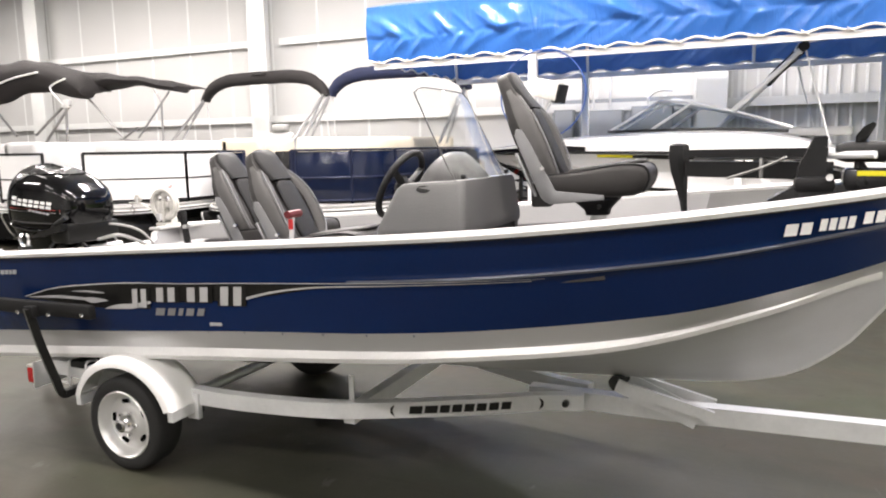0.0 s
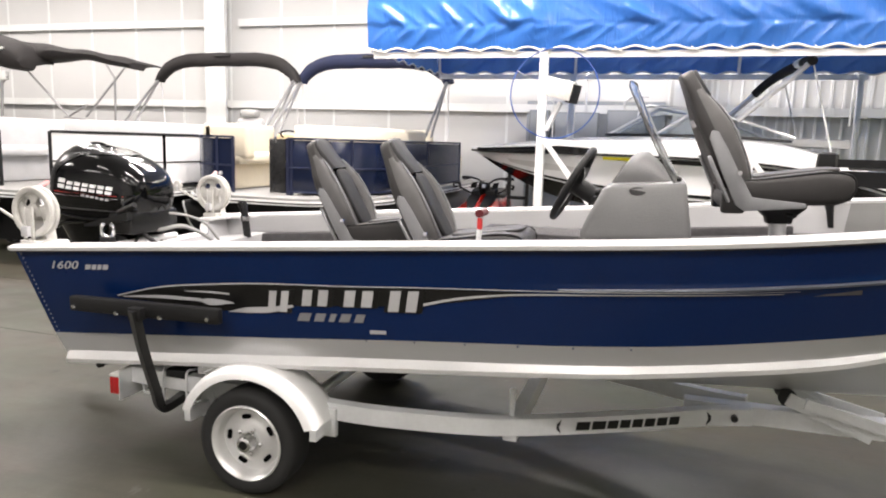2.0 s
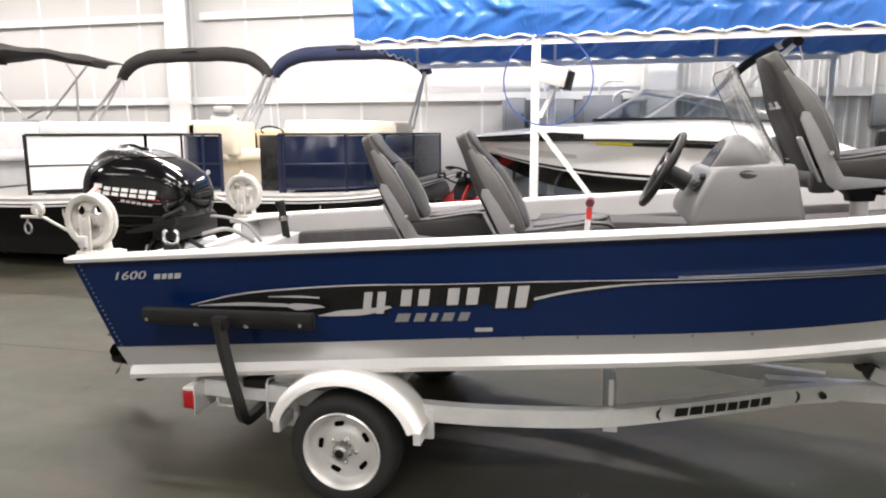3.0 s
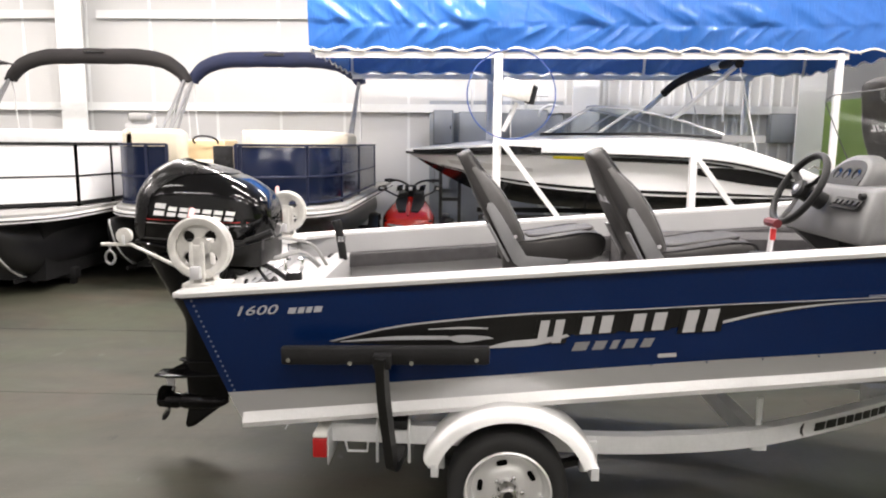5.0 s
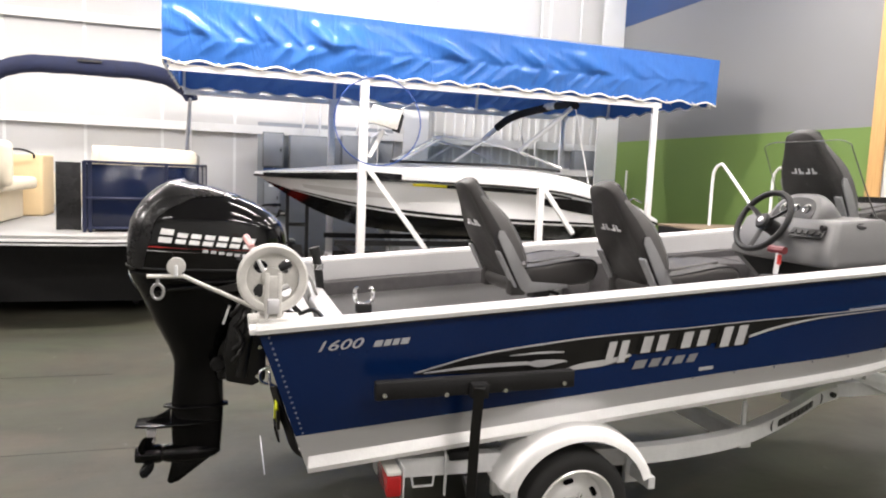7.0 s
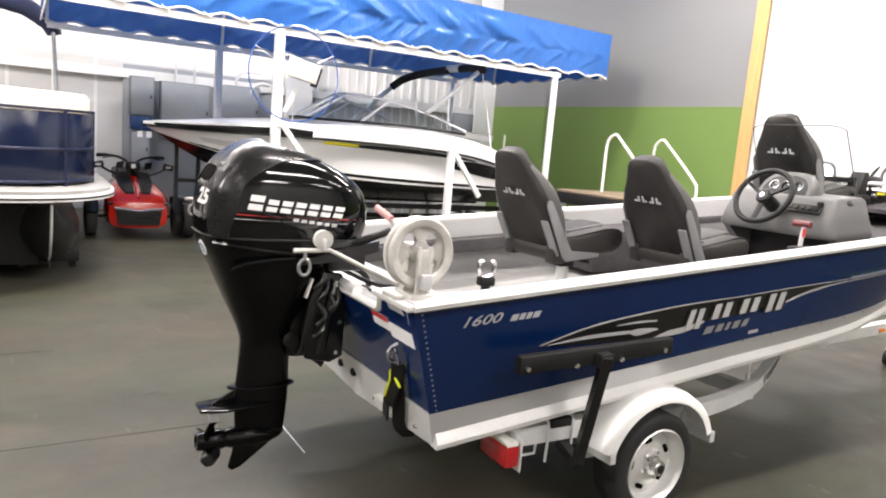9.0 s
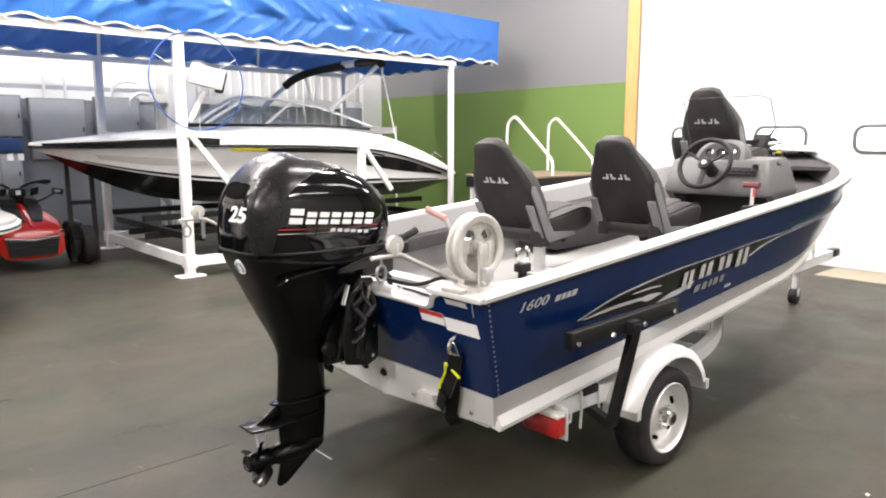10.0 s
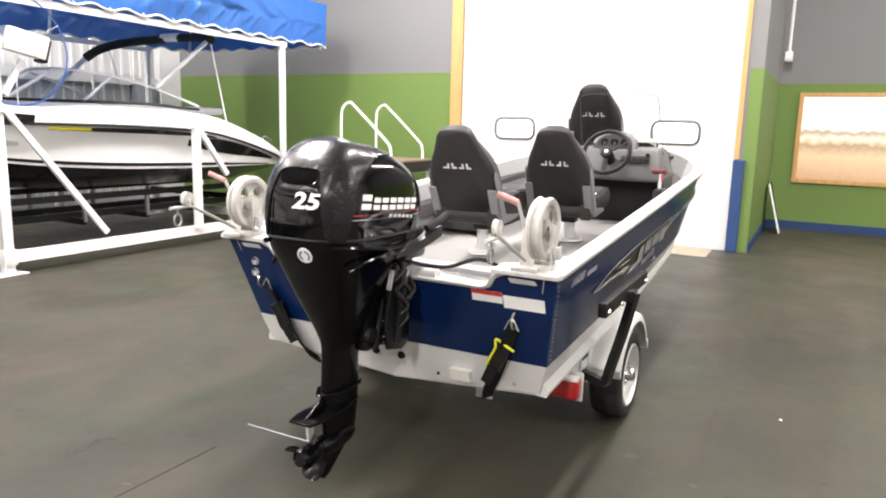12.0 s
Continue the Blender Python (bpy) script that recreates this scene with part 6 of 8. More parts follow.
def rod_holder(x, y, z, lean):
    t = thing("rod_holder", x, y, z, "black rod holder with a chrome fork on the gunwale", "rod holder", "rod holders")
    part("base", box(x - 0.025, x + 0.025, y - 0.025, y + 0.025, z, z + 0.02, 0.004), BLACK_MATT, t)
    part("post", tube([(x, y, z + 0.015), (x - lean, y, z + 0.07)], 0.018, 8), BLACK_MATT, t)
    part("clamp", box(x - lean - 0.03, x - lean + 0.03, y - 0.022, y + 0.022, z + 0.05, z + 0.085, 0.006), BLACK_MATT, t)
    for s in (-1, 1):
        part("fork", tube(smooth_path([(x - lean, y, z + 0.08), (x - lean + s * 0.03, y, z + 0.095), (x - lean + s * 0.034, y, z + 0.135), (x - lean + s * 0.02, y, z + 0.145)], 4), 0.008, 6), CHROME, t, "chrome fork")
    return t


holder = rod_holder(-3.70, 2.545, 0.955, 0.0)
part("bracket", box(-3.73, -3.67, 2.43, 2.57, 0.945, 0.957, 0.003), BLACK_MATT, holder)
ph = thing("rod_holder", -3.72, 3.76, 0.9, "black tubular rod holder on the aft bulkhead", "rod holder", "rod holders")
part("tube", tube([(-3.71, 3.76, 0.89), (-3.73, 3.76, 1.03), (-3.74, 3.76, 1.09)], 0.024, 10), BLACK_MATT, ph)
part("collar", lathe([(1.06, 0.026), (1.06, 0.032), (1.09, 0.032), (1.09, 0.026)], (-3.727, 3.76, -0.06), "z", 12), CHROME, ph)
part("cap", tube([(-3.74, 3.76, 1.085), (-3.75, 3.76, 1.12)], 0.03, 10), BLACK_MATT, ph)
latch = thing("gunwale_cleat", -3.41, 4.05, 1.04, "small bright cleat on the inner side", "cleat")
part("body", box(-3.46, -3.35, 4.055, 4.085, 1.0, 1.022, 0.006), ALU_BRIGHT, latch)
part("horn", tube([(-3.49, 4.06, 1.018), (-3.32, 4.06, 1.03)], 0.008, 6), ALU_BRIGHT, latch)
# trolling motor stowed on the bow
tm = thing("trolling_motor", 0.25, 3.35, 1.25, "black bow-mount trolling motor, stowed flat", "trolling motor")
TY = 3.35
SWING = Matrix.Translation((0.25, TY, 0)) @ pose(0, 0, 0, 0, 0, -33) @ Matrix.Diagonal((1.208, 1, 1, 1)) @ Matrix.Translation((-0.25, -TY, 0))


def swung(ob):
    """Turn a piece of the stowed arm about the mount."""
    ob.data.transform(SWING)
    return ob


part("mount", loft([[Vector((x, TY + y, z)) for x, y in ((0.02, -0.07), (0.58, -0.07), (0.58, 0.07), (0.02, 0.07))] for z in (1.25, 1.30)] + [[Vector((x, TY + y, 1.37)) for x, y in ((0.14, -0.06), (0.55, -0.06), (0.55, 0.06), (0.14, 0.06))]]), BLACK_GREY, tm, "dark grey mount")
swung(part("shaft", tube([(-0.30, TY, 1.475), (0.40, TY, 1.49)], 0.016, 10), GALV, tm, "metal shaft"))
swung(part("arm", tube([(-0.33, TY, 1.418), (0.25, TY, 1.423)], 0.034, square=True, flat=1.1), BLACK_MATT, tm, "black arm"))
swung(part("arm", tube([(-0.33, TY - 0.03, 1.492), (0.25, TY - 0.03, 1.50)], 0.018, square=True, flat=1.1), BLACK_MATT, tm, "black arm"))
swung(part("foot", loft([[Vector((fx + x * w * 0.9, TY + y * w, z)) for x, y in ((-1, -0.6), (-0.6, -1), (0.6, -1), (1, -0.6), (1, 0.6), (0.6, 1), (-0.6, 1), (-1, 0.6))] for w, z, fx in ((0.02, 1.545, -0.385), (0.038, 1.535, -0.385), (0.043, 1.48, -0.385), (0.034, 1.40, -0.38), (0.026, 1.34, -0.37), (0.014, 1.25, -0.355), (0.011, 1.17, -0.345))]), BLACK_MATT, tm, "black tapered foot"))
part("motor_body", loft([[Vector((x0 + dx, TY + y, z)) for dx, y in ((-w, -0.05), (w, -0.05), (w, 0.05), (-w, 0.05))] for x0, z, w in ((0.18, 1.36, 0.055), (0.185, 1.44, 0.052), (0.20, 1.51, 0.036), (0.212, 1.565, 0.024))]), BLACK_MATT, tm, "black motor head")
part("base_block", box(0.12, 0.27, TY - 0.08, TY + 0.07, 1.335, 1.40, 0.02), BLACK_MATT, tm, "black base block")
part("motor_body", lathe([(0.27, 0.0), (0.27, 0.03), (0.31, 0.043), (0.44, 0.043), (0.50, 0.02), (0.51, 0.0)], (0, TY, 1.50), "x", 16), BLACK_MATT, tm, "black lower unit")
for k in range(2):
    pts = [Vector((0.355 + 0.045 * f * f * (1 if k else 1), TY - 0.03 * f, 1.50 + (1 - 2 * k) * (0.03 + 0.085 * f))) for f in (0, 0.35, 0.7, 1.0)]
    part("blade", tube(pts, 0.02, 8, flat=0.4, radii=[0.018, 0.028, 0.026, 0.012]), BLACK_MATT, tm, "black propeller blade")
part("knob", lathe([(-0.02, 0.0), (-0.02, 0.014), (0.01, 0.016), (0.02, 0.0)], (0.245, TY - 0.10, 1.40), "y", 12), CHROME, tm)
part("decal", box(0.345, 0.45, TY - 0.078, TY - 0.07, 1.405, 1.425), YELLOW_DECAL, tm, "yellow decal")
part("deck_bracket", box(0.30, 0.58, TY - 0.07, TY + 0.07, 1.34, 1.435, 0.02), BLACK_GREY, tm, "dark deck bracket")
swung(part("clamp", box(0.008, 0.022, TY - 0.045, TY + 0.04, 1.385, 1.505, 0.005), HOSE, tm, "grey clamp strap"))
swung(part("pull_cord", tube(smooth_path([(-0.12, TY - 0.05, 1.38), (0.02, TY - 0.06, 1.43), (0.12, TY - 0.05, 1.48)], 5), 0.006, 6), HOSE, tm, "pale cord"))


# ---- boat lift with canopy ----
lift = thing("boat_lift", -0.6, 9.9, 0, "white aluminium boat lift with a blue vinyl canopy", "boat lift")
LX0, LX1, LY0, LY1 = -2.63, 1.43, 8.52, 11.34
LIFT_ALU = material("pale_lift_aluminium", (0.78, 0.78, 0.775), 0.38, 0.12, vary=0.08, scale=5)
for x in (LX0, LX1):
    for y in (LY0, LY1):
        w = 0.10 if x == LX0 else 0.07
        part("post", box(x - w / 2, x + w / 2, y - w / 2, y + w / 2, 0.02, 2.66, 0.006), LIFT_ALU, lift, "pale aluminium post")
        part("foot", box(x - 0.15, x + 0.15, y - 0.10, y + 0.10, 0.0, 0.016, 0.004), LIFT_ALU, lift)
        part("socket", box(x - w / 2 - 0.012, x + w / 2 + 0.012, y - 0.075, y + 0.075, 0.10, 0.25, 0.004), LIFT_ALU, lift)
for y in (LY0, LY1):
    part("lower_beam", bar((LX0, y, 0.17), (LX1, y, 0.17), 0.08, 0.11), LIFT_ALU, lift)
    part("top_rail", bar((-4.85, y, 2.62), (1.52, y, 2.62), 0.045, 0.07), LIFT_ALU, lift)
    part("brace", bar((LX0 + 0.04, y - 0.05, 1.62), (-1.55, y - 0.05, 0.30), 0.045, 0.06), LIFT_ALU, lift)
    part("side_post", bar((-0.25, y - 0.06, 0.20), (-0.25, y - 0.06, 1.45), 0.08), LIFT_ALU, lift)
    part("side_rail", bar((LX0, y - 0.05, 1.60), (-0.22, y - 0.05, 1.47), 0.05, 0.07), LIFT_ALU, lift)
    part("side_brace", bar((-0.22, y - 0.06, 1.45), (0.25, y - 0.06, 0.85), 0.05, 0.06), LIFT_ALU, lift)
for x in (LX0, LX1):
    part("cross_beam", bar((x, LY0, 0.17), (x, LY1, 0.17), 0.08, 0.11), LIFT_ALU, lift)
for x in (LX0 + 0.1, LX1 - 0.1):
    part("cradle_beam", bar((x, LY0 + 0.1, 0.42), (x, LY1 - 0.1, 0.42), 0.06, 0.08), BLACK, lift, "dark cradle beam")
for y in (9.35, 10.45):
    part("bunk_rail", bar((LX0 - 0.2, y, 0.60), (LX1 + 0.1, y, 0.60), 0.08, 0.07), BLACK_MATT, lift, "black carpeted bunk")
for x in (-4.85, -2.6, -0.2, 2.3):
    part("bow_frame", tube([(x, LY0, 2.64), (x, LY0 + 0.1, 3.26), (x, (LY0 + LY1) / 2, 3.5), (x, LY1 - 0.1, 3.26), (x, LY1, 2.64)], 0.022, 8), LIFT_ALU, lift)
for y in (9.6, 10.2):
    part("keel_beam", bar((LX0 - 0.1, y, 0.36), (LX1 + 0.1, y, 0.36), 0.06, 0.08), BLACK, lift, "dark keel beam")
for x in (-2.1, -1.2, -0.3, 0.6):
    part("bunk_strut", bar((x, 9.35, 0.30), (x, 10.45, 0.30), 0.05, 0.07), BLACK, lift)
    for y in (9.35, 10.45):
        part("bunk_bracket", bar((x, y, 0.30), (x, y, 0.57), 0.04, 0.04), POLE, lift, "dull metal bunk bracket")
settle(lift, 2.62)
# canopy cover: a creased near face, a roof and a far face, scalloped at the hem
KX0, KX1 = -4.92, 2.375


def fold(x, z, v):
    """Long slanting creases: falling to the right above the seam, rising below it."""
    w = noise.noise(Vector((x * 0.5, z * 0.8, 1.3)))

    def ridge(c, along, seed):
        return max(0.0, 1 - 2.6 * abs(noise.noise(Vector((c, along, seed))))) ** 2

    up = min(1.0, max(0.0, (v - 0.36) / 0.12))
    high = (x * 0.55 + z * 0.83) * 2.6 + 0.7 * w
    low = (x * 0.62 - z * 0.78) * 2.8 + 0.7 * w
    a = 0.060 * ridge(high, (x * 0.83 - z * 0.55) * 0.5, 3.1) + 0.032 * ridge(high * 2.3, (x * 0.83 - z * 0.55) * 0.9, 8.4)
    b = 0.032 * ridge(low, (x * 0.78 + z * 0.62) * 0.6, 5.7) + 0.025 * ridge(low * 2.2, (x * 0.78 + z * 0.62), 2.2)
    return a * up + b * (1 - up) + 0.03 * w - 0.012 * math.exp(-((v - 0.42) / 0.03) ** 2)


def cover_face(y, sign):
    rings = []
    nx, nz = 420, 26
    for k in range(nz + 1):
        v = k / nz
        row = []
        for i in range(nx + 1):
            x = KX0 + (KX1 - KX0) * i / nx
            hem = 2.685 + 0.022 * math.sin(x * 2 * math.pi / 0.42)
            top = 3.34 - 0.012 * (x + 1.2)
            z = hem + (top - hem) * v
            taut = math.sin(math.pi * min(1, v * 1.15)) * min(1.0, 4 * (KX1 - x)) * (0.35 + 0.65 * min(1.0, max(0.0, (1.6 - x) / 1.2)))
            row.append(Vector((x, y - sign * (fold(x, z, v) * taut + 0.02 * v), z)))
        rings.append(row)
    return rings


near, far = cover_face(LY0 - 0.05, 1), cover_face(LY1 + 0.05, -1)
ridge = [Vector((p.x, (LY0 + LY1) / 2, 3.60 - 0.012 * (p.x + 1.2))) for p in near[-1]]
mid1 = [a.lerp(b, 0.5) + Vector((0, 0, 0.05)) for a, b in zip(near[-1], ridge)]
mid2 = [a.lerp(b, 0.5) + Vector((0, 0, 0.05)) for a, b in zip(far[-1], ridge)]
bm = loft(near + [mid1, ridge, mid2] + far[::-1], closed=False, cap=False)
canopy = part("canopy_cover", bm, TARP, lift, "creased blue vinyl canopy", angle=75)
for x, sg in ((KX0, -1), (KX1, 1)):
    rings = []
    for k in range(9):
        v = k / 8
        row = []
        for j in range(25):
            u = j / 24
            y = LY0 - 0.05 + (LY1 - LY0 + 0.1) * u
            hem = 2.685 + 0.022 * math.sin(y * 2 * math.pi / 0.42)
            top = 3.34 - 0.012 * (x + 1.2) + 0.27 * (1 - abs(2 * u - 1)) ** 0.9
            row.append(Vector((x + sg * 0.03 * math.sin(math.pi * u) * math.sin(math.pi * v), y, hem + (top - hem) * v)))
        rings.append(row)
    part("canopy_end", loft(rings, closed=False, cap=False), TARP, lift, "blue vinyl canopy end", angle=75)
for rows in (near, far):
    part("hem_piping", tube([p + Vector((0, 0, -0.004)) for p in rows[0]], 0.013, 5), WHITE_PLASTIC, lift, "white scalloped piping")
for x in (KX0, KX1):
    pts = [Vector((x, LY0 - 0.05 + (LY1 - LY0 + 0.1) * j / 60, 2.682 + 0.022 * math.sin((LY0 - 0.05 + (LY1 - LY0 + 0.1) * j / 60) * 2 * math.pi / 0.42))) for j in range(61)]
    part("hem_piping", tube(pts, 0.011, 5), WHITE_PLASTIC, lift, "white scalloped piping")
for k in range(17):
    x = -4.7 + k * 0.42
    part("canopy_tie", tube(smooth_path([(x - 0.05, LY0 - 0.07, 2.69), (x, LY0 - 0.075, 2.655), (x + 0.04, LY0 - 0.05, 2.64)], 4), 0.006, 5), WHITE_PLASTIC, lift)
# winch wheel and its drive box
wc = Vector((-2.475, 8.40, 2.15))
ring = [wc + Vector((math.cos(a) * 0.53, 0.03 * math.sin(a), math.sin(a) * 0.53)) for a in (2 * math.pi * k / 48 for k in range(48))]
ww = part("winch_wheel", tube(ring, 0.008, 6, closed=True), BLUE_PLASTIC, lift, "thin blue winch wheel")
for k in range(3):
    a = radians(30 + 120 * k)
    part("spoke", tube([wc, wc + Vector((math.cos(a) * 0.53, 0, math.sin(a) * 0.53))], 0.005, 5), GALV, ww)
mb = Matrix.Translation((-2.40, 8.33, 2.20)) @ pose(0, 0, 0, 0, 14, -18)
part("winch_box", box(-0.18, 0.18, -0.06, 0.06, -0.11, 0.11, 0.012, m=mb), REEL_WHITE, lift, "white winch cover")
part("winch_gear", box(0.12, 0.20, -0.05, 0.15, -0.13, 0.09, 0.01, m=mb), BLACK_MATT, lift, "black winch gear case")
part("winch_strut", bar((-2.40, 8.42, 2.05), (-2.56, 8.46, 1.72), 0.05), LIFT_ALU, lift)

# ---- runabout on the lift ----
RY = 9.9
run = thing("runabout", -1.0, RY, 0.5, "white and black fibreglass runabout on the lift", "motorboat")
NR = 41
DECK = resample([(-3.86, 0.0, 1.485), (-3.55, 0.30, 1.50), (-3.0, 0.66, 1.535), (-2.4, 0.93, 1.575), (-1.6, 1.12, 1.615), (-0.6, 1.2, 1.63), (0.2, 1.21, 1.58), (0.8, 1.20, 1.42), (1.35, 1.17, 1.22), (1.78, 1.10, 1.02)], NR)
RUB = resample([(-3.86, 0.0, 1.44), (-3.55, 0.27, 1.43), (-3.0, 0.64, 1.43), (-2.4, 0.92, 1.44), (-1.6, 1.12, 1.44), (-0.6, 1.2, 1.42), (0.2, 1.21, 1.36), (0.8, 1.20, 1.24), (1.35, 1.17, 1.09), (1.78, 1.10, 0.96)], NR)
WAIST = resample([(-3.70, 0.0, 1.36), (-3.3, 0.22, 1.24), (-2.7, 0.55, 1.10), (-2.0, 0.85, 1.0), (-1.2, 1.0, 0.94), (-0.3, 1.06, 0.91), (0.6, 1.06, 0.90), (1.3, 1.05, 0.90), (1.76, 1.03, 0.90)], NR)
RKEEL = resample([(-3.70, 0.0, 1.35), (-3.35, 0.0, 1.14), (-2.9, 0.0, 0.92), (-2.3, 0.0, 0.75), (-1.4, 0.0, 0.66), (-0.3, 0.0, 0.63), (0.6, 0.0, 0.62), (1.3, 0.0, 0.62), (1.74, 0.0, 0.62)], NR)


def rside(p, s, out=0.0, dz=0.0):
    return Vector((p.x, RY + s * (p.y + out), p.z + dz))


def rstrip(a, b, s, rows, bulge=0.0):
    rings = []
    for k in range(rows + 1):
        f = k / rows
        rings.append([rside(p.lerp(q, f), s, bulge * math.sin(math.pi * f) * min(1, q.y * 2)) for p, q in zip(a, b)])
    return loft(rings, closed=False, cap=False)


PALE_FLASH = material("pale_grey_gelcoat", (0.62, 0.61, 0.60), 0.2, vary=0.03, scale=3)
for s in (-1, 1):
    part("deck_edge", rstrip(DECK, RUB, s, 3, 0.015), GEL_WHITE, run, "white gelcoat deck edge")
    part("topside", rstrip(RUB, WAIST, s, 8, -0.03), GEL_WHITE, run, "white gelcoat topside")
    part("bottom", rstrip(WAIST, RKEEL, s, 4, 0.03), GEL_BLACK, run, "black gelcoat bottom")
    part("rub_rail", tube([rside(p, s, 0.008) for p in RUB], 0.016, 6), BLACK_MATT, run, "black rub rail")

    def band(name, f0, f1, i0, i1, mat, label, out=0.008, taper=True):
        """A stripe on the topside between two heights."""
        rings = []
        n = i1 - i0
        for i in range(i0, i1 + 1):
            u = (i - i0) / n
            w = (f1 - f0) * (math.sin(math.pi * (0.12 + 0.76 * u)) if taper else 1)
            c = (f0 + f1) / 2
            rings.append([rside(RUB[i].lerp(WAIST[i], f), s, out - 0.03 * math.sin(math.pi * f)) for f in (c - w / 2, c, c + w / 2)])
        part(name, thicken(loft(rings, closed=False, cap=False), 0.002), mat, run, label)

    dk = [[rside(DECK[i].lerp(RUB[i], f), s, 0.016 + 0.012 * math.sin(math.pi * f)) for f in (0.25, 0.6, 0.95)] for i in range(1, 15)]
    part("bow_stripe", thicken(loft(dk, closed=False, cap=False), 0.002), GEL_BLACK, run, "black bow stripe")
    band("side_stripe", 0.05, 0.16, 15, 30, GEL_BLACK, "black side stripe")
    band("quarter_stripe", 0.10, 0.55, 27, 38, GEL_BLACK, "black quarter flash")
    band("chine_stripe", 0.86, 0.94, 3, 38, GEL_BLACK, "thin black chine line", taper=False)
    band("decal", 0.06, 0.13, 15, 18, YELLOW_DECAL, "yellow decal", 0.012, False)
    band("pale_panel", 0.35, 0.62, 2, 13, PALE_FLASH, "pale grey bow flash")
part("deck", loft([[rside(p, -1) for p in DECK], [Vector((p.x, RY - p.y * 0.5, p.z + 0.06 * min(1, p.y))) for p in DECK], [Vector((p.x, RY, p.z + 0.08 * min(1, p.y))) for p in DECK], [Vector((p.x, RY + p.y * 0.5, p.z + 0.06 * min(1, p.y))) for p in DECK], [rside(p, 1) for p in DECK]], closed=False, cap=False), GEL_WHITE, run, "white deck", angle=60)
last = [rside(DECK[-1], -1), rside(RUB[-1], -1), rside(WAIST[-1], -1), rside(RKEEL[-1], 1), rside(WAIST[-1], 1), rside(RUB[-1], 1), rside(DECK[-1], 1)]
bm = bmesh.new()
bm.faces.new([bm.verts.new(v) for v in last])
part("transom", bm, GEL_WHITE, run, smooth=False)
# wrap-round windscreen
base = [(0.24, -0.97, 1.66), (-0.55, -0.95, 1.70), (-1.3, -0.80, 1.70), (-1.80, -0.47, 1.70), (-1.95, 0.0, 1.71), (-1.80, 0.47, 1.70), (-1.3, 0.80, 1.70), (-0.55, 0.95, 1.70), (0.24, 0.97, 1.66)]
top = [(0.28, -0.93, 1.70), (-0.32, -0.83, 1.90), (-0.83, -0.68, 2.02), (-1.20, -0.40, 2.07), (-1.30, 0.0, 2.08), (-1.20, 0.40, 2.07), (-0.83, 0.68, 2.02), (-0.32, 0.83, 1.90), (0.28, 0.93, 1.70)]
bl = [Vector((x, RY + y, z)) for x, y, z in smooth_path(base, 5)]
tl = [Vector((x, RY + y, z)) for x, y, z in smooth_path(top, 5)]
wsr = part("windscreen", thicken(loft([bl, tl], closed=False, cap=False), 0.006), GLASS_DARK, run, "tinted wrap-round windscreen")
wsr.visible_shadow = False
part("screen_frame", tube(tl, 0.018, 6), ALU_BRIGHT, run, "bright metal screen frame")
part("screen_base", tube(bl, 0.020, 6), BLACK_MATT, run, "black screen base")
for i in (10, 17, 23, 30):
    part("screen_post", tube([bl[i], tl[i]], 0.020, 6), ALU_BRIGHT, run, "bright screen post")
part("cockpit", box(-1.0, 0.9, RY - 0.75, RY + 0.75, 1.60, 1.70, 0.03), GREY_CUSHION, run, "grey cockpit lining")
# folded tower with a black sock
part("tower_leg", tube([(-0.36, 9.02, 1.90), (0.10, 8.90, 2.32), (0.30, 8.83, 2.52), (0.36, 8.82, 2.57)], 0.030, 8), ALU_BRIGHT, run, "white tower leg")
part("tower_leg", tube([(-0.75, 10.98, 1.62), (-0.31, 10.95, 2.03), (0.02, 10.85, 2.36)], 0.036, 8), ALU_BRIGHT, run, "white tower leg")
part("tower_sock", tube(smooth_path([(0.0, 10.86, 2.34), (0.12, 10.70, 2.47), (0.24, 10.3, 2.56), (0.33, 9.6, 2.60)], 5), 0.06, 10), CANVAS_BLACK, run, "black canvas sock")
part("tower_tip", tube([(0.32, 9.66, 2.61), (0.34, 9.35, 2.615)], 0.055, 8), WHITE_PLASTIC, run, "white tower fitting")
part("tower_bow", tube(smooth_path([(0.34, 9.36, 2.605), (0.36, 9.05, 2.60), (0.34, 8.76, 2.56)], 4), 0.055, 10), CANVAS_BLACK, run, "black canvas bimini roll")
part("tower_rail", tube([(0.36, 8.9, 2.62), (0.75, 8.85, 2.66)], 0.016, 6), ALU_BRIGHT, run)
for y0 in (8.80, 10.85):
    part("tower_stay", tube([(0.36, y0, 2.53), (0.66, y0 + 0.05 * (RY - y0), 1.50)], 0.010, 6), ALU_BRIGHT, run, "thin tower stay")
part("stern_cleat", tube([(1.3, RY - 1.1, 1.28), (1.36, RY - 1.1, 1.32), (1.5, RY - 1.1, 1.26)], 0.012, 6), CHROME, run)


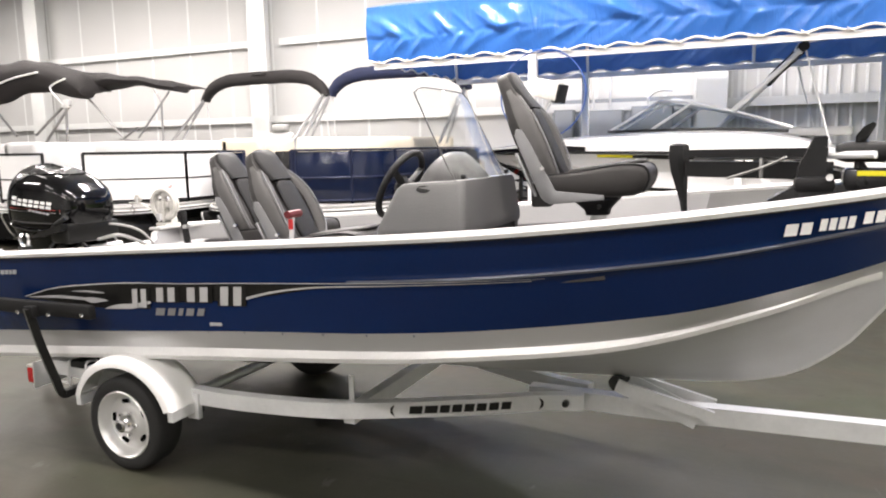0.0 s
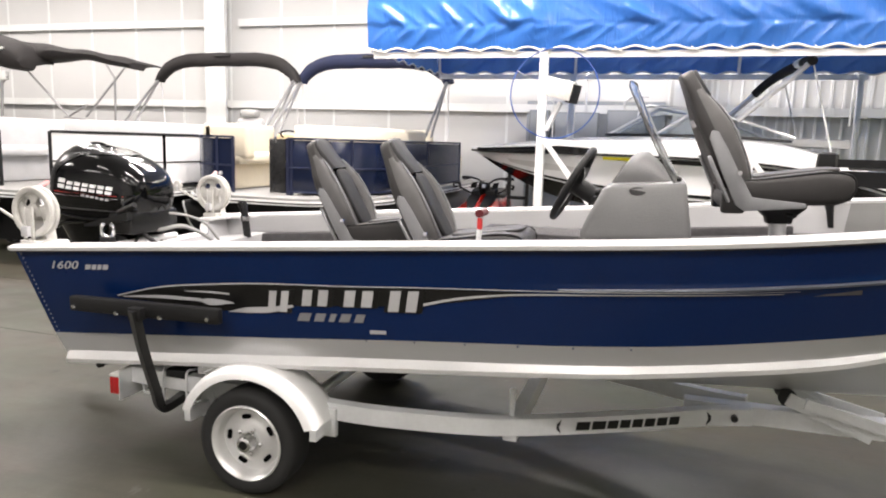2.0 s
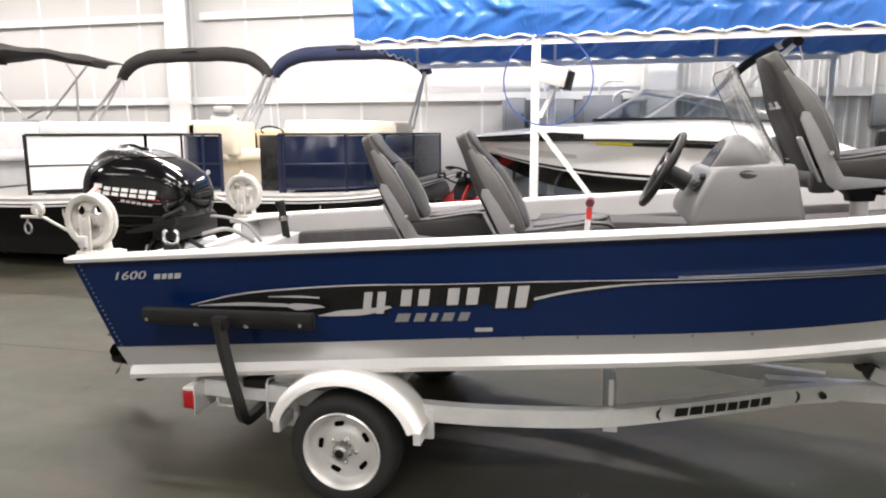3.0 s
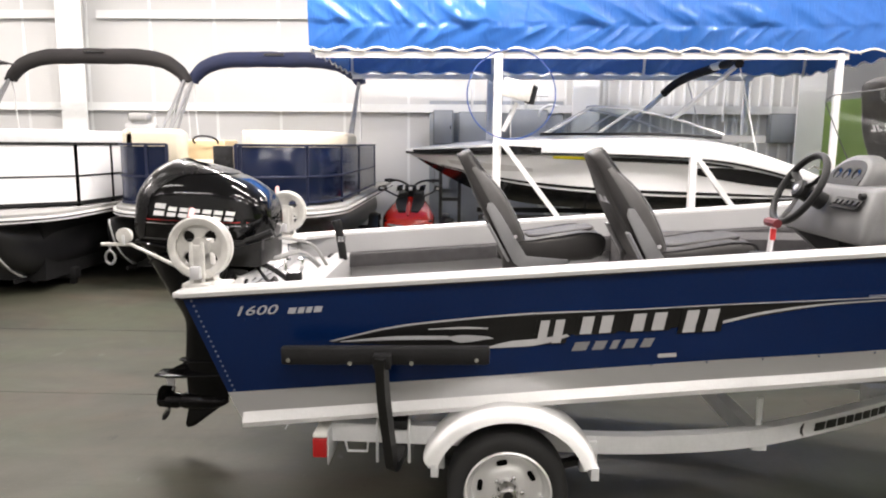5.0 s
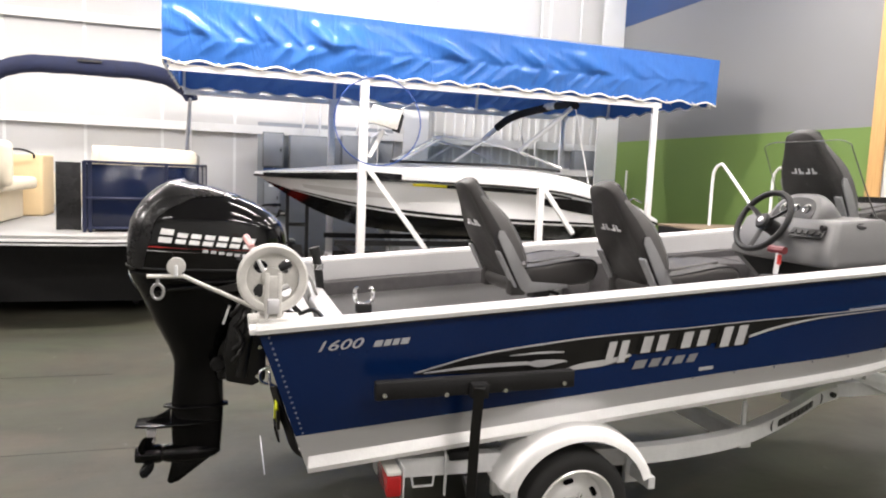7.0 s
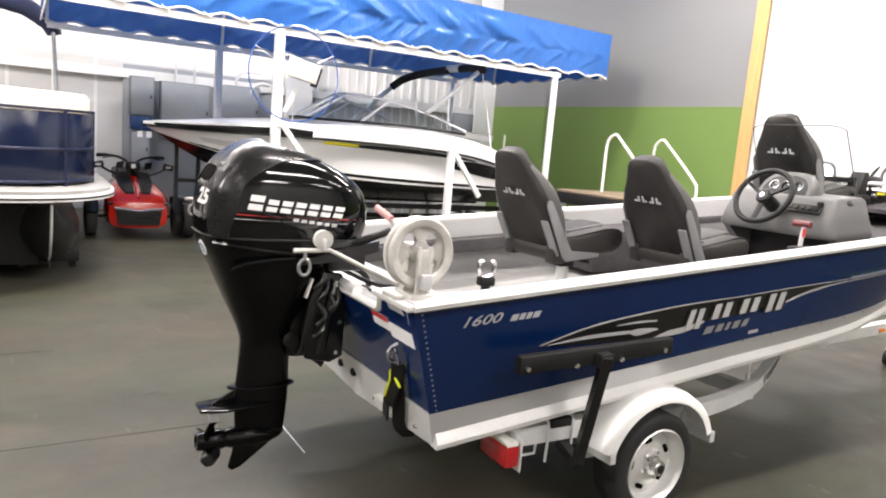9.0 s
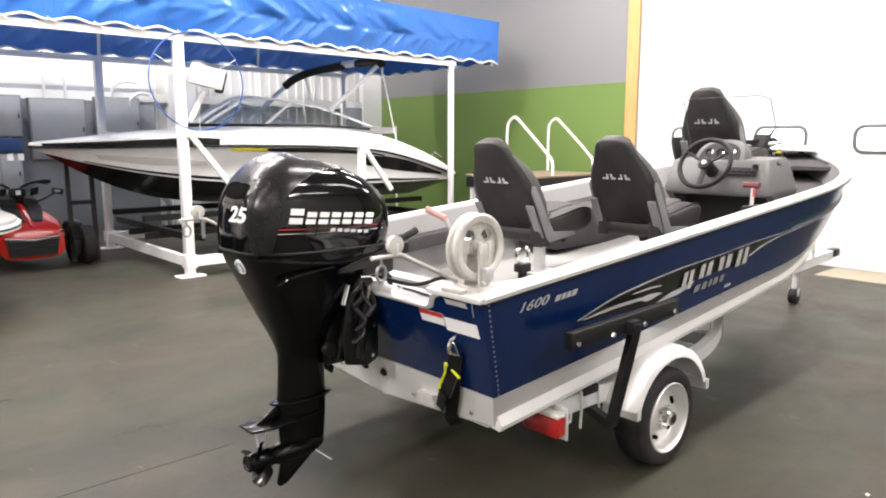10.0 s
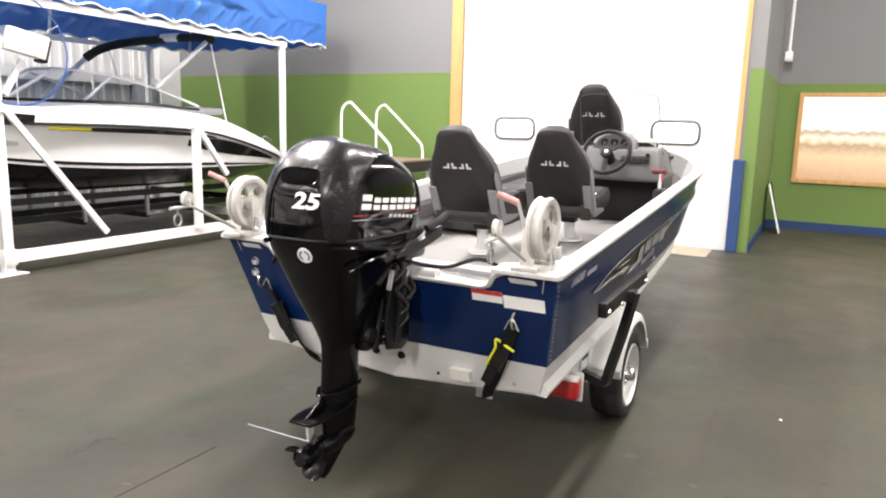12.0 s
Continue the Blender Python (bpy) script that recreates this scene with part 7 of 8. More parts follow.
# ---- pontoon boats ----
def pontoon_boat(x0, x1, yf, yb, gate, panel, cushion, canvas, by, label, bz=2.66, bim=True, bx=None, rise=0.34, r=0.30, chamfer=False, floats=None):
    """A pontoon boat with its bow towards the camera's aisle. gate: the opening in its front fence."""
    t = thing("pontoon_boat", (x0 + x1) / 2, (yf + yb) / 2, 0.0, label, "pontoon boat", "pontoon boats")
    DZ, TOP = 0.86, 1.54
    def deck_slab(grow, z0, z1):
        """The deck's outline, its front corners rounded, between two heights."""
        rad = 0.95 if chamfer else r + 0.1
        out = [(x0 - grow, yb), (x1 + grow, yb)]
        for cx, a0 in ((x1 + grow - rad, 0), (x0 - grow + rad, -90)):
            out += [(cx + rad * math.cos(radians(a0 - 90 * k / 8)), yf - 0.30 - grow + rad + rad * math.sin(radians(a0 - 90 * k / 8))) for k in range(9)]
        return loft([[Vector((x, y, z)) for x, y in out] for z in (z0, z1)])

    part("deck", deck_slab(0.14, DZ - 0.03, DZ), FLOOR_VINYL, t)
    part("deck_trim", deck_slab(0.165, DZ - 0.085, DZ - 0.031), WHITE_PAINT, t, "white deck edge trim")
    part("trim_line", deck_slab(0.170, DZ - 0.066, DZ - 0.052), BLACK_MATT, t)
    # a solid black box stands in for the shade under the deck
    part("under_deck_shade", box(x0 + 0.10, x1 - (0.5 if r > 0.5 else 0.1), yf + 0.30, yb, 0.13, DZ - 0.086), BLACK_MATT, t, "black box filling the shaded space under the deck")
    for x in floats or (x0 + 0.32, x1 - 0.32):
        # the nose narrows to an upright, swept-back edge
        rings = []
        for y, w, low in ((yf - 0.22, 0.012, 0.66), (yf - 0.17, 0.05, 0.56), (yf - 0.08, 0.11, 0.42), (yf + 0.05, 0.17, 0.29), (yf + 0.25, 0.23, 0.19), (yf + 0.6, 0.27, 0.155), (yf + 1.0, 0.28, 0.15), (yb, 0.28, 0.15)):
            mid, tall = (0.75 + low) / 2, (0.75 - low) / 2
            rings.append([Vector((x + w * math.cos(a), y, mid + tall * math.sin(a))) for a in (2 * math.pi * k / 24 for k in range(24))])
        part("float", loft(rings), DARK_FLOAT, t, "dark pontoon float with a pointed nose", angle=60)
        nose = smooth_path([(x, yf - 0.235, 0.74), (x, yf - 0.225, 0.66), (x, yf - 0.09, 0.415), (x, yf + 0.25, 0.182), (x, yf + 0.7, 0.145)], 6)
        part("nose_keel", tube(nose, 0.012, 6), GALV, t, "bright keel strip of the nose")
        part("float_keel", box(x - 0.008, x + 0.008, yf + 0.1, yb - 0.2, 0.13, 0.17), DARK_FLOAT, t)
        for y in (yf + 0.8, yb - 1.2):
            part("cradle", box(x - 0.28, x + 0.28, y - 0.06, y + 0.06, 0.07, 0.19, 0.01), BLACK_MATT, t, "dark dolly")
            for dx in (-0.22, 0.22):
                part("caster", lathe([(-0.02, 0.0), (-0.02, 0.04), (0.02, 0.04), (0.02, 0.0)], (x + dx, y, 0.04), "y", 10), BLACK_MATT, t)

    def fence(a, b):
        """A fence panel with its rails between two plan points."""
        a, b = Vector((*a, 0)), Vector((*b, 0))
        d = (b - a).normalized()
        n = Vector((d.y, -d.x, 0))
        up = Vector((0, 0, 1))
        part("fence_panel", loft([[p + n * o + up * z for o, z in ((-0.006, DZ + 0.05), (0.006, DZ + 0.05), (0.006, TOP - 0.02), (-0.006, TOP - 0.02))] for p in (a + d * 0.015, b - d * 0.015)]), panel, t, smooth=False)
        for z in (DZ + 0.04, TOP):
            part("rail", bar(a + up * z, b + up * z, 0.035, 0.03), RAILCOL, t)
        part("rail", bar(a + up * 1.19, b + up * 1.19, 0.022, 0.018), RAILCOL, t)
        for p in (a, b):
            part("fence_post", bar(p + up * DZ, p + up * TOP, 0.032), RAILCOL, t)

    RAILCOL = BLACK_MATT if panel is WHITE_PANEL else material("dark_blue_rail", (0.015, 0.02, 0.05), 0.4, 0.3)
    swept = gate[1] < x1 - r and not chamfer
    if swept:
        # the panel beside the gate bends round the other corner
        bend = [(gate[0], yf), (x0 + 0.42, yf), (x0 + 0.2, yf + 0.04), (x0 + 0.06, yf + 0.16), (x0, yf + 0.38), (x0, yf + 1.6)]
        for name, z0, z1, h, m2 in (("fence_panel", DZ + 0.05, TOP - 0.02, 0.006, panel), ("rail", DZ + 0.027, DZ + 0.053, 0.017, RAILCOL), ("rail", 1.18, 1.204, 0.014, RAILCOL), ("rail", TOP - 0.013, TOP + 0.013, 0.017, RAILCOL)):
            rings = []
            for k, p in enumerate(bend):
                q0, q1 = bend[max(0, k - 1)], bend[min(len(bend) - 1, k + 1)]
                d = Vector((q1[0] - q0[0], q1[1] - q0[1], 0)).normalized()
                n = Vector((d.y, -d.x, 0)) * h
                c = Vector((*p, 0))
                rings.append([c + n * f + Vector((0, 0, z)) for f, z in ((-1, z0), (1, z0), (1, z1), (-1, z1))])
            part(name, loft(rings), m2, t)
        for px, py in (bend[0], bend[1], bend[4]):
            part("fence_post", bar(Vector((px, py, DZ)), Vector((px, py, TOP)), 0.03), RAILCOL, t)
        part("gate_badge", lathe([(-0.012, 0.0), (-0.012, 0.025), (0.0, 0.028)], (gate[0] - 0.18, yf - 0.004, 1.09), "y", 14), SILVER, t, "small round badge")
        part("gate_panel", box(gate[1] - 0.25, gate[1] - 0.03, yf - 0.012, yf + 0.012, DZ + 0.02, TOP - 0.01, 0.004), BLACK_GREY, t, "dark smoked gate panel")
    else:
        fence((x0, yf + r), (x0, yf + 1.6))
        fence((x0 + 0.02, yf), (gate[0], yf))
    fence((x0, yf + 1.6), (x0, yb - 1.6))
    if swept:
        # one panel sweeps round the corner, with a padded back behind it
        def sweep(inset, z0, z1, half):
            line = [(gate[1] + inset, yf + inset)] + [(x1 - r + (r - inset) * math.cos(radians(-90 + 9 * k)), yf + r + (r - inset) * math.sin(radians(-90 + 9 * k))) for k in range(11)] + [(x1 - inset, yf + 2.35)]
            rings = []
            for k, p in enumerate(line):
                q0, q1 = line[max(0, k - 1)], line[min(len(line) - 1, k + 1)]
                d = Vector((q1[0] - q0[0], q1[1] - q0[1], 0)).normalized()
                n = Vector((d.y, -d.x, 0)) * half
                c = Vector((*p, 0))
                b = min(0.05, half * 0.7, (z1 - z0) * 0.4)
                rings.append([c + n * f + Vector((0, 0, z)) for f, z in ((-0.6, z0), (0.6, z0), (1, z0 + b), (1, z1 - b), (0.6, z1), (-0.6, z1), (-1, z1 - b), (-1, z0 + b))])
            return loft(rings)

        part("fence_panel", sweep(0.0, DZ + 0.05, TOP - 0.02, 0.006), panel, t)
        for z in (DZ + 0.04, 1.19, TOP):
            part("rail", sweep(-0.004, z - 0.013, z + 0.013, 0.016), RAILCOL, t)
        for k in (0, 5, 10):
            a0 = radians(-90 + 9 * k)
            p = Vector((x1 - r + r * math.cos(a0), yf + r + r * math.sin(a0), 0))
            part("fence_post", bar(p + Vector((0, 0, DZ)), p + Vector((0, 0, TOP)), 0.032), RAILCOL, t)
        part("fence_post", bar(Vector((gate[1], yf, DZ)), Vector((gate[1], yf, TOP)), 0.036), RAILCOL, t)
        part("lounge_back", sweep(0.13, DZ + 0.40, TOP + 0.16, 0.10), cushion, t, "padded lounge back that sweeps round the corner", angle=70)
        part("lounge_seat", sweep(0.36, DZ + 0.01, DZ + 0.46, 0.22), cushion, t, angle=70)
    elif chamfer:
        fence((x1 - 0.95, yf), (x1 - 0.03, yf + 0.89))
        fence((x1 - 0.03, yf + 0.89), (x1, yf + 1.6))
        fence((x1, yf + 1.6), (x1, yf + 2.35))
        line = [(x1 - 0.90, yf + 0.17), (x1 - 0.22, yf + 0.83), (x1 - 0.13, yf + 1.0), (x1 - 0.12, yf + 2.3)]
        for name, inset, z0, z1, h in (("lounge_back", 0.0, DZ + 0.40, TOP + 0.15, 0.09), ("lounge_seat", 0.24, DZ + 0.01, DZ + 0.46, 0.2)):
            rings = []
            for k, p in enumerate(line):
                q0, q1 = line[max(0, k - 1)], line[min(len(line) - 1, k + 1)]
                d = Vector((q1[0] - q0[0], q1[1] - q0[1], 0)).normalized()
                n = Vector((d.y, -d.x, 0))
                c = Vector((*p, 0)) - n * inset
                rings.append([c + n * (h * f) + Vector((0, 0, z)) for f, z in ((-0.6, z0), (0.6, z0), (1, z0 + 0.05), (1, z1 - 0.05), (0.6, z1), (-0.6, z1), (-1, z1 - 0.05), (-1, z0 + 0.05))])
            part(name, loft(rings), cushion, t, "padded lounge along the rounded corner", angle=70)
    else:
        fence((x1, yf), (x1, yf + 1.25))
        fence((x1, yf + 1.25), (x1, yf + 2.35))
    fence((x1, yf + 2.35), (x1, yb - 1.4))
    # lounges along the sides, with backs above the rail
    for s, xa in ((-1, x0),) if swept or chamfer else ((-1, x0), (1, x1)):
        w0, w1 = (xa + 0.04, xa + 0.62) if s < 0 else (xa - 0.62, xa - 0.04)
        ya = yf + (0.5 if s > 0 else 0.22 if swept else 0.06)
        yz = yf + (1.75 if swept else 2.2)
        part("lounge_base", box(w0, w1 - 0.16 if s < 0 else w1, ya + 0.02, yz, DZ + 0.01, DZ + 0.34, 0.02), cushion, t)
        part("lounge_cushion", box(w0, w1, ya, yz, DZ + 0.34, DZ + 0.48, 0.05, 3), cushion, t, angle=70)
        bx0, bx1 = (xa + 0.03, xa + 0.22) if s < 0 else (xa - 0.22, xa - 0.03)
        part("lounge_back", box(bx0, bx1, ya, yz, DZ + 0.40, TOP + 0.17, 0.06, 3), cushion, t, "padded lounge back", angle=70)
        part("lounge_end", box(w0 if s < 0 else w0 - 0.2, w1 if s > 0 else w1 + 0.1, ya, ya + 0.2, DZ + 0.40, TOP + 0.17, 0.06, 3), cushion, t, "padded lounge end", angle=70)
    # helm
    if swept:
        part("helm_console", box(x0 + 0.08, x0 + 0.61, yf + 2.0, yf + 2.6, DZ, 1.60, 0.03, 3), CREAM, t, "tan moulded helm console", angle=70)
        wheel = (x0 + 0.36, yf + 1.97, 1.58)
    else:
        part("helm_stand", box(x1 - 1.0, x1 - 0.35, yf + 3.0, yf + 3.5, DZ, 1.53, 0.05, 3), cushion, t, angle=70)
        part("helm_dash", box(x0 + 0.55, x0 + 1.05, yf + 2.33, yf + 2.8, DZ, 1.60, 0.05, 3), cushion, t, "padded helm stand", angle=70)
        wheel = (x0 + 0.75, yf + 2.3, 1.50)
    part("helm_wheel", tube([Vector((wheel[0] + 0.17 * math.cos(a), wheel[1] - 0.10 * math.sin(a), wheel[2] + 0.07 * math.sin(a))) for a in (2 * math.pi * k / 24 for k in range(24))], 0.013, 6, closed=True), BLACK_MATT, t, "black steering wheel")
    part("captain_seat", box(x1 - 0.95, x1 - 0.45, yf + 3.9, yf + 4.05, DZ + 0.4, 1.74 if swept else 1.85, 0.06, 3), cushion, t, angle=70)
    if not swept:
        part("captain_headrest", box(x1 - 0.86, x1 - 0.54, yf + 3.86, yf + 4.04, 1.86, 2.0, 0.05, 3), HOSE, t, angle=70)
    part("bench", box(x0 + 0.2, x1 - 0.2, yb - 1.2, yb - 0.5, DZ, 1.35, 0.06, 3), cushion, t, angle=70)
    if not swept:
        part("mid_seat", box(x0 + 0.75, x0 + 1.2, yf + 2.1, yf + 2.6, DZ + 0.05, 1.32, 0.07, 3), cushion, t, angle=70)
    if not bim:
        return t
    # bimini folded into its boot: a stuffed canvas arch on two pairs of poles
    b0, b1 = bx or (x0 - 0.35, x1 - 0.05)
    rings = []
    for k in range(49):
        e = -1 + 2 * k / 48
        ee = math.copysign(1 - (1 - abs(e)) ** 1.9, e)
        z = bz - 0.14 + (rise + 0.04) * (1 - abs(ee) ** 5) ** 0.8 + 0.003 * math.sin(k * 0.9)
        slope = abs(ee) ** 7
        tall = 0.125 * (1 - 0.25 * slope) + 0.003 * math.sin(k * 1.7)
        c = Vector(((b0 + b1) / 2 + (b1 - b0) / 2 * ee, by, z))
        out = Vector((math.copysign(1, e) * min(1.0, 1.2 * slope), 0, 1 - 0.8 * slope)).normalized()
        rings.append([c + out * (tall * math.cos(a)) + Vector((0, 1, 0)) * (0.10 * math.sin(a)) for a in (2 * math.pi * j / 14 for j in range(14))])
    part("bimini_boot", loft(rings), canvas, t, "stuffed canvas bimini boot", angle=70)
    for x in (b0 + 0.02, b1 - 0.02):
        part("bimini_pole", tube([(x, by, bz - 0.06), (x, by - 1.15, 1.62)], 0.026, 8), POLE, t, "dull aluminium bimini pole")
        part("bimini_pole", tube([(x, by, bz - 0.06), (x, by - 0.85, 1.62)], 0.022, 8), POLE, t, "dull aluminium bimini pole")
        part("bimini_strut", tube([(x, by, bz - 0.10), (x, by + 0.1, 1.6)], 0.014, 8), ALU_BRIGHT, t)
    part("canvas_mark", box((b0 + b1) / 2 - 0.16, (b0 + b1) / 2 + 0.16, by - 0.128, by - 0.09, bz + rise - 0.045, bz + rise - 0.015), VINYL_LIGHT, t, "small pale mark")
    return t


settle(pontoon_boat(-6.96, -4.54, 7.5, 13.0, (-6.31, -5.54), NAVY_PANEL, CREAM_PALE, CANVAS_NAVY, 11.55, "navy panelled pontoon boat with cream seats and navy bimini", bx=(-7.55, -4.75), r=0.95, floats=(-6.88, -4.95)), 2.6)
settle(pontoon_boat(-10.0, -7.3, 6.6, 12.6, (-9.05, -8.25), WHITE_PANEL, GREY_CUSHION, CANVAS_BLACK, 11.45, "white panelled pontoon boat with pale cushions and black bimini", bx=(-10.55, -7.6), bz=2.67, rise=0.36, chamfer=True), 2.6)
second = settle(pontoon_boat(-15.7, -13.25, 6.8, 12.6, (-14.8, -14.0), WHITE_PANEL, GREY_CUSHION, CANVAS_BLACK, 10.4, "white panelled pontoon boat with grey cushions and black bimini", bim=False), 2.6)
third = settle(pontoon_boat(-13.0, -10.55, 7.4, 12.6, (-12.3, -11.6), WHITE_PANEL, GREY_CUSHION, CANVAS_BLACK, 9.2, "white panelled pontoon boat with half-raised black bimini", bim=False), 2.6)
# biminis of the two boats at the far end: a boot sagging over its arch, and an opened roof beside it
def canvas_sheet(stations, y, deep):
    """Canvas hung between an upper and a lower edge, bellied towards the aisle: x, upper z, lower z."""
    rings = []
    for p in smooth_path(stations, 5):
        x, z1, z0 = p
        h = z1 - z0
        rings.append([Vector((x, y + dy * deep, z0 + h * f + 0.012 * math.sin(x * 7 + dy * 5))) for dy, f in ((0.05, 0.0), (-0.25, 0.08), (-0.5, 0.3), (-0.55, 0.6), (-0.35, 0.88), (0.0, 1.0), (0.4, 0.97), (0.9, 0.85), (1.0, 0.7), (0.6, 0.75), (0.2, 0.6), (0.12, 0.2))])
    return loft(rings)


def bimini_poles(owner, y, lines, r=0.02):
    for (xa, za), (xb, zb) in lines:
        part("bimini_bow", tube([(xa, y, za), (xb, y, zb)], r, 8), POLE, owner, "dull aluminium bimini bow")


part("bimini_canvas", canvas_sheet([(-17.0, 3.15, 2.2), (-15.6, 3.36, 2.5), (-14.84, 3.41, 2.6), (-14.15, 3.445, 2.76), (-13.6, 3.395, 2.78), (-13.17, 3.32, 2.72), (-12.75, 3.19, 2.64), (-12.4, 3.05, 2.58), (-12.22, 2.80, 2.60)], 10.1, 0.5), CANVAS_BLACK, second, "sagging black bimini canvas", angle=70)
part("bimini_bow", tube(smooth_path([(-15.3, 9.80, 2.62), (-14.93, 9.79, 2.85), (-14.2, 9.79, 3.04), (-13.33, 9.80, 3.14)], 5), 0.022, 8), ALU_BRIGHT, second, "bright bow across the canvas")
part("bimini_bow", tube(smooth_path([(-12.53, 9.78, 2.97), (-12.9, 9.78, 2.87), (-12.96, 9.78, 2.76), (-12.72, 9.85, 2.47)], 5), 0.02, 8), ALU_BRIGHT, second, "bright curved bow end")
bimini_poles(second, 9.9, (((-12.72, 2.50), (-13.69, 1.90)), ((-12.60, 2.48), (-13.55, 1.62)), ((-12.72, 2.5), (-12.78, 1.62)), ((-14.98, 2.55), (-14.3, 1.9))), 0.026)
part("bimini_hinge", box(-12.82, -12.60, 9.86, 9.96, 2.42, 2.58, 0.02), ALU_BRIGHT, second, "bright hinge block")
part("bimini_canvas", canvas_sheet([(-13.6, 3.22, 2.80), (-13.25, 3.22, 2.76), (-12.56, 3.16, 2.75), (-11.95, 3.07, 2.815), (-11.5, 3.02, 2.83), (-11.19, 2.975, 2.80), (-10.85, 2.92, 2.74), (-10.5, 2.85, 2.67), (-10.25, 2.77, 2.65)], 10.6, 0.6), CANVAS_BLACK, third, "opened black bimini canvas", angle=70)
bimini_poles(third, 10.25, (((-12.95, 3.03), (-11.60, 1.80)), ((-12.40, 2.94), (-12.63, 2.80)), ((-10.70, 2.71), (-10.54, 2.48)), ((-10.54, 2.48), (-10.56, 1.60)), ((-10.32, 2.66), (-11.20, 1.80)), ((-11.60, 1.80), (-11.2, 2.0))))
bimini_poles(third, 10.2, (((-11.65, 1.79), (-10.85, 1.72)),), 0.014)

# ---- along the north wall ----
bb = thing("electrical_backboard", -2.45, BY - 0.05, 0.0, "grey painted backboard with electrical boxes and conduit", "electrical panel")
part("board", box(-3.70, -1.20, BY - 0.09, BY - 0.01, 0.02, 2.36, 0.005), BOX_GREY, bb)
DARK_BOX = material("dark_grey_enclosure", (0.17, 0.185, 0.20), 0.5, 0.1, vary=0.06, scale=4)
for x0, x1, z0, z1 in ((-3.62, -3.25, 1.55, 2.18), (-3.15, -2.35, 1.2, 2.15), (-2.2, -1.5, 1.35, 2.2), (-3.6, -3.3, 0.7, 1.3)):
    enc = part("enclosure", box(x0, x1, BY - 0.25, BY - 0.09, z0, z1, 0.008), DARK_BOX, bb, "grey metal enclosure")
    part("lid", box(x0 + 0.02, x1 - 0.02, BY - 0.262, BY - 0.25, z0 + 0.02, z1 - 0.02, 0.004), BOX_GREY, enc)
    part("latch", box(x1 - 0.06, x1 - 0.04, BY - 0.275, BY - 0.262, (z0 + z1) / 2 - 0.03, (z0 + z1) / 2 + 0.03, 0.003, 1), BLACK, enc)
for pts in ([(-2.9, BY - 0.15, 2.15), (-2.9, BY - 0.15, 2.7), (-2.9, BY - 0.13, 3.9)], [(-2.6, BY - 0.15, 2.1), (-2.6, BY - 0.15, 5.9)], [(-1.9, BY - 0.2, 2.2), (-1.9, BY - 0.22, 2.35), (-1.75, BY - 0.22, 2.45), (-1.5, BY - 0.22, 2.45)], [(-3.42, BY - 0.15, 1.3), (-3.42, BY - 0.15, 1.55)]):
    part("conduit", tube(smooth_path(pts, 5), 0.022, 8), GALV, bb, "bare metal conduit")
part("switch_box", box(-3.60, -3.28, BY - 0.26, BY - 0.10, 1.32, 1.54, 0.01), BLUE_PAINT, bb, "blue switch box")
for x in (-3.5, -3.36):
    part("warning_label", box(x, x + 0.08, BY - 0.268, BY - 0.26, 1.20, 1.30), WHITE_DECAL, bb)
b3 = thing("meter_box", 2.85, BY - 0.15, 1.6, "small grey wall box below the girt", "electrical box")
part("body", box(2.60, 3.12, BY - 0.18, BY - 0.008, 1.62, 2.16, 0.008), DARK_BOX, b3)
part("lid", box(2.62, 3.10, BY - 0.192, BY - 0.18, 1.64, 2.14, 0.004), BOX_GREY, b3)
part("bend_conduit", tube(smooth_path([(-1.62, BY - 0.2, 1.75), (-1.66, BY - 0.24, 2.12), (-1.5, BY - 0.24, 2.27), (-1.32, BY - 0.22, 2.26)], 6), 0.028, 8), GALV, bb, "bent grey conduit")
for x in (2.62, 1.75):
    cnd = thing("wall_conduit", x, BY - 0.05, 2.4, "thin white conduit rising up the wall", "conduit")
    part("pipe", tube([(x, BY - 0.126, 2.0), (x, BY - 0.126, 5.995)], 0.02, 8), WHITE_STEEL, cnd)
# ribbed lining between the girts
for k in range(22):
    x = -1.15 + k * 0.2
    structure("wall_rib", box(x - 0.02, x + 0.02, BY - 0.03, BY - 0.004, 0.02, 3.9), WHITE_STEEL, "white rib of the wall sheeting", "trim")

# ---- three-wheeled motorcycle ----
tr = thing("three_wheel_motorcycle", -3.95, 10.55, 0.0, "red and black three-wheeled motorcycle", "motorcycle")
SX, SY = -3.95, 10.3


def sring(y, hw, z0, z1, p=2.6, n=20):
    out = []
    for k in range(n):
        a = 2 * math.pi * k / n
        c, s2 = math.cos(a), math.sin(a)
        out.append(Vector((SX + hw * math.copysign(abs(c) ** (2 / p), c), y, (z0 + z1) / 2 + (z1 - z0) / 2 * math.copysign(abs(s2) ** (2 / p), s2))))
    return out


part("body", loft([sring(SY - 0.76, 0.28, 0.20, 0.50, 4), sring(SY - 0.72, 0.38, 0.15, 0.56, 4), sring(SY - 0.50, 0.43, 0.14, 0.67, 3.6), sring(SY - 0.2, 0.37, 0.18, 0.79, 3.2), sring(SY + 0.05, 0.27, 0.25, 0.87, 3), sring(SY + 0.4, 0.2, 0.3, 0.80), sring(SY + 0.8, 0.2, 0.3, 0.68), sring(SY + 1.3, 0.2, 0.4, 0.70)]), RED_PAINT, tr, "red fairing", angle=40)
part("grille", loft([[Vector((SX + x, y, z)) for x, z in ((-0.30, 0.41), (0.30, 0.41), (0.27, 0.20), (-0.27, 0.20))] for y in (SY - 0.70, SY - 0.775)]), BLACK, tr, "black front grille")
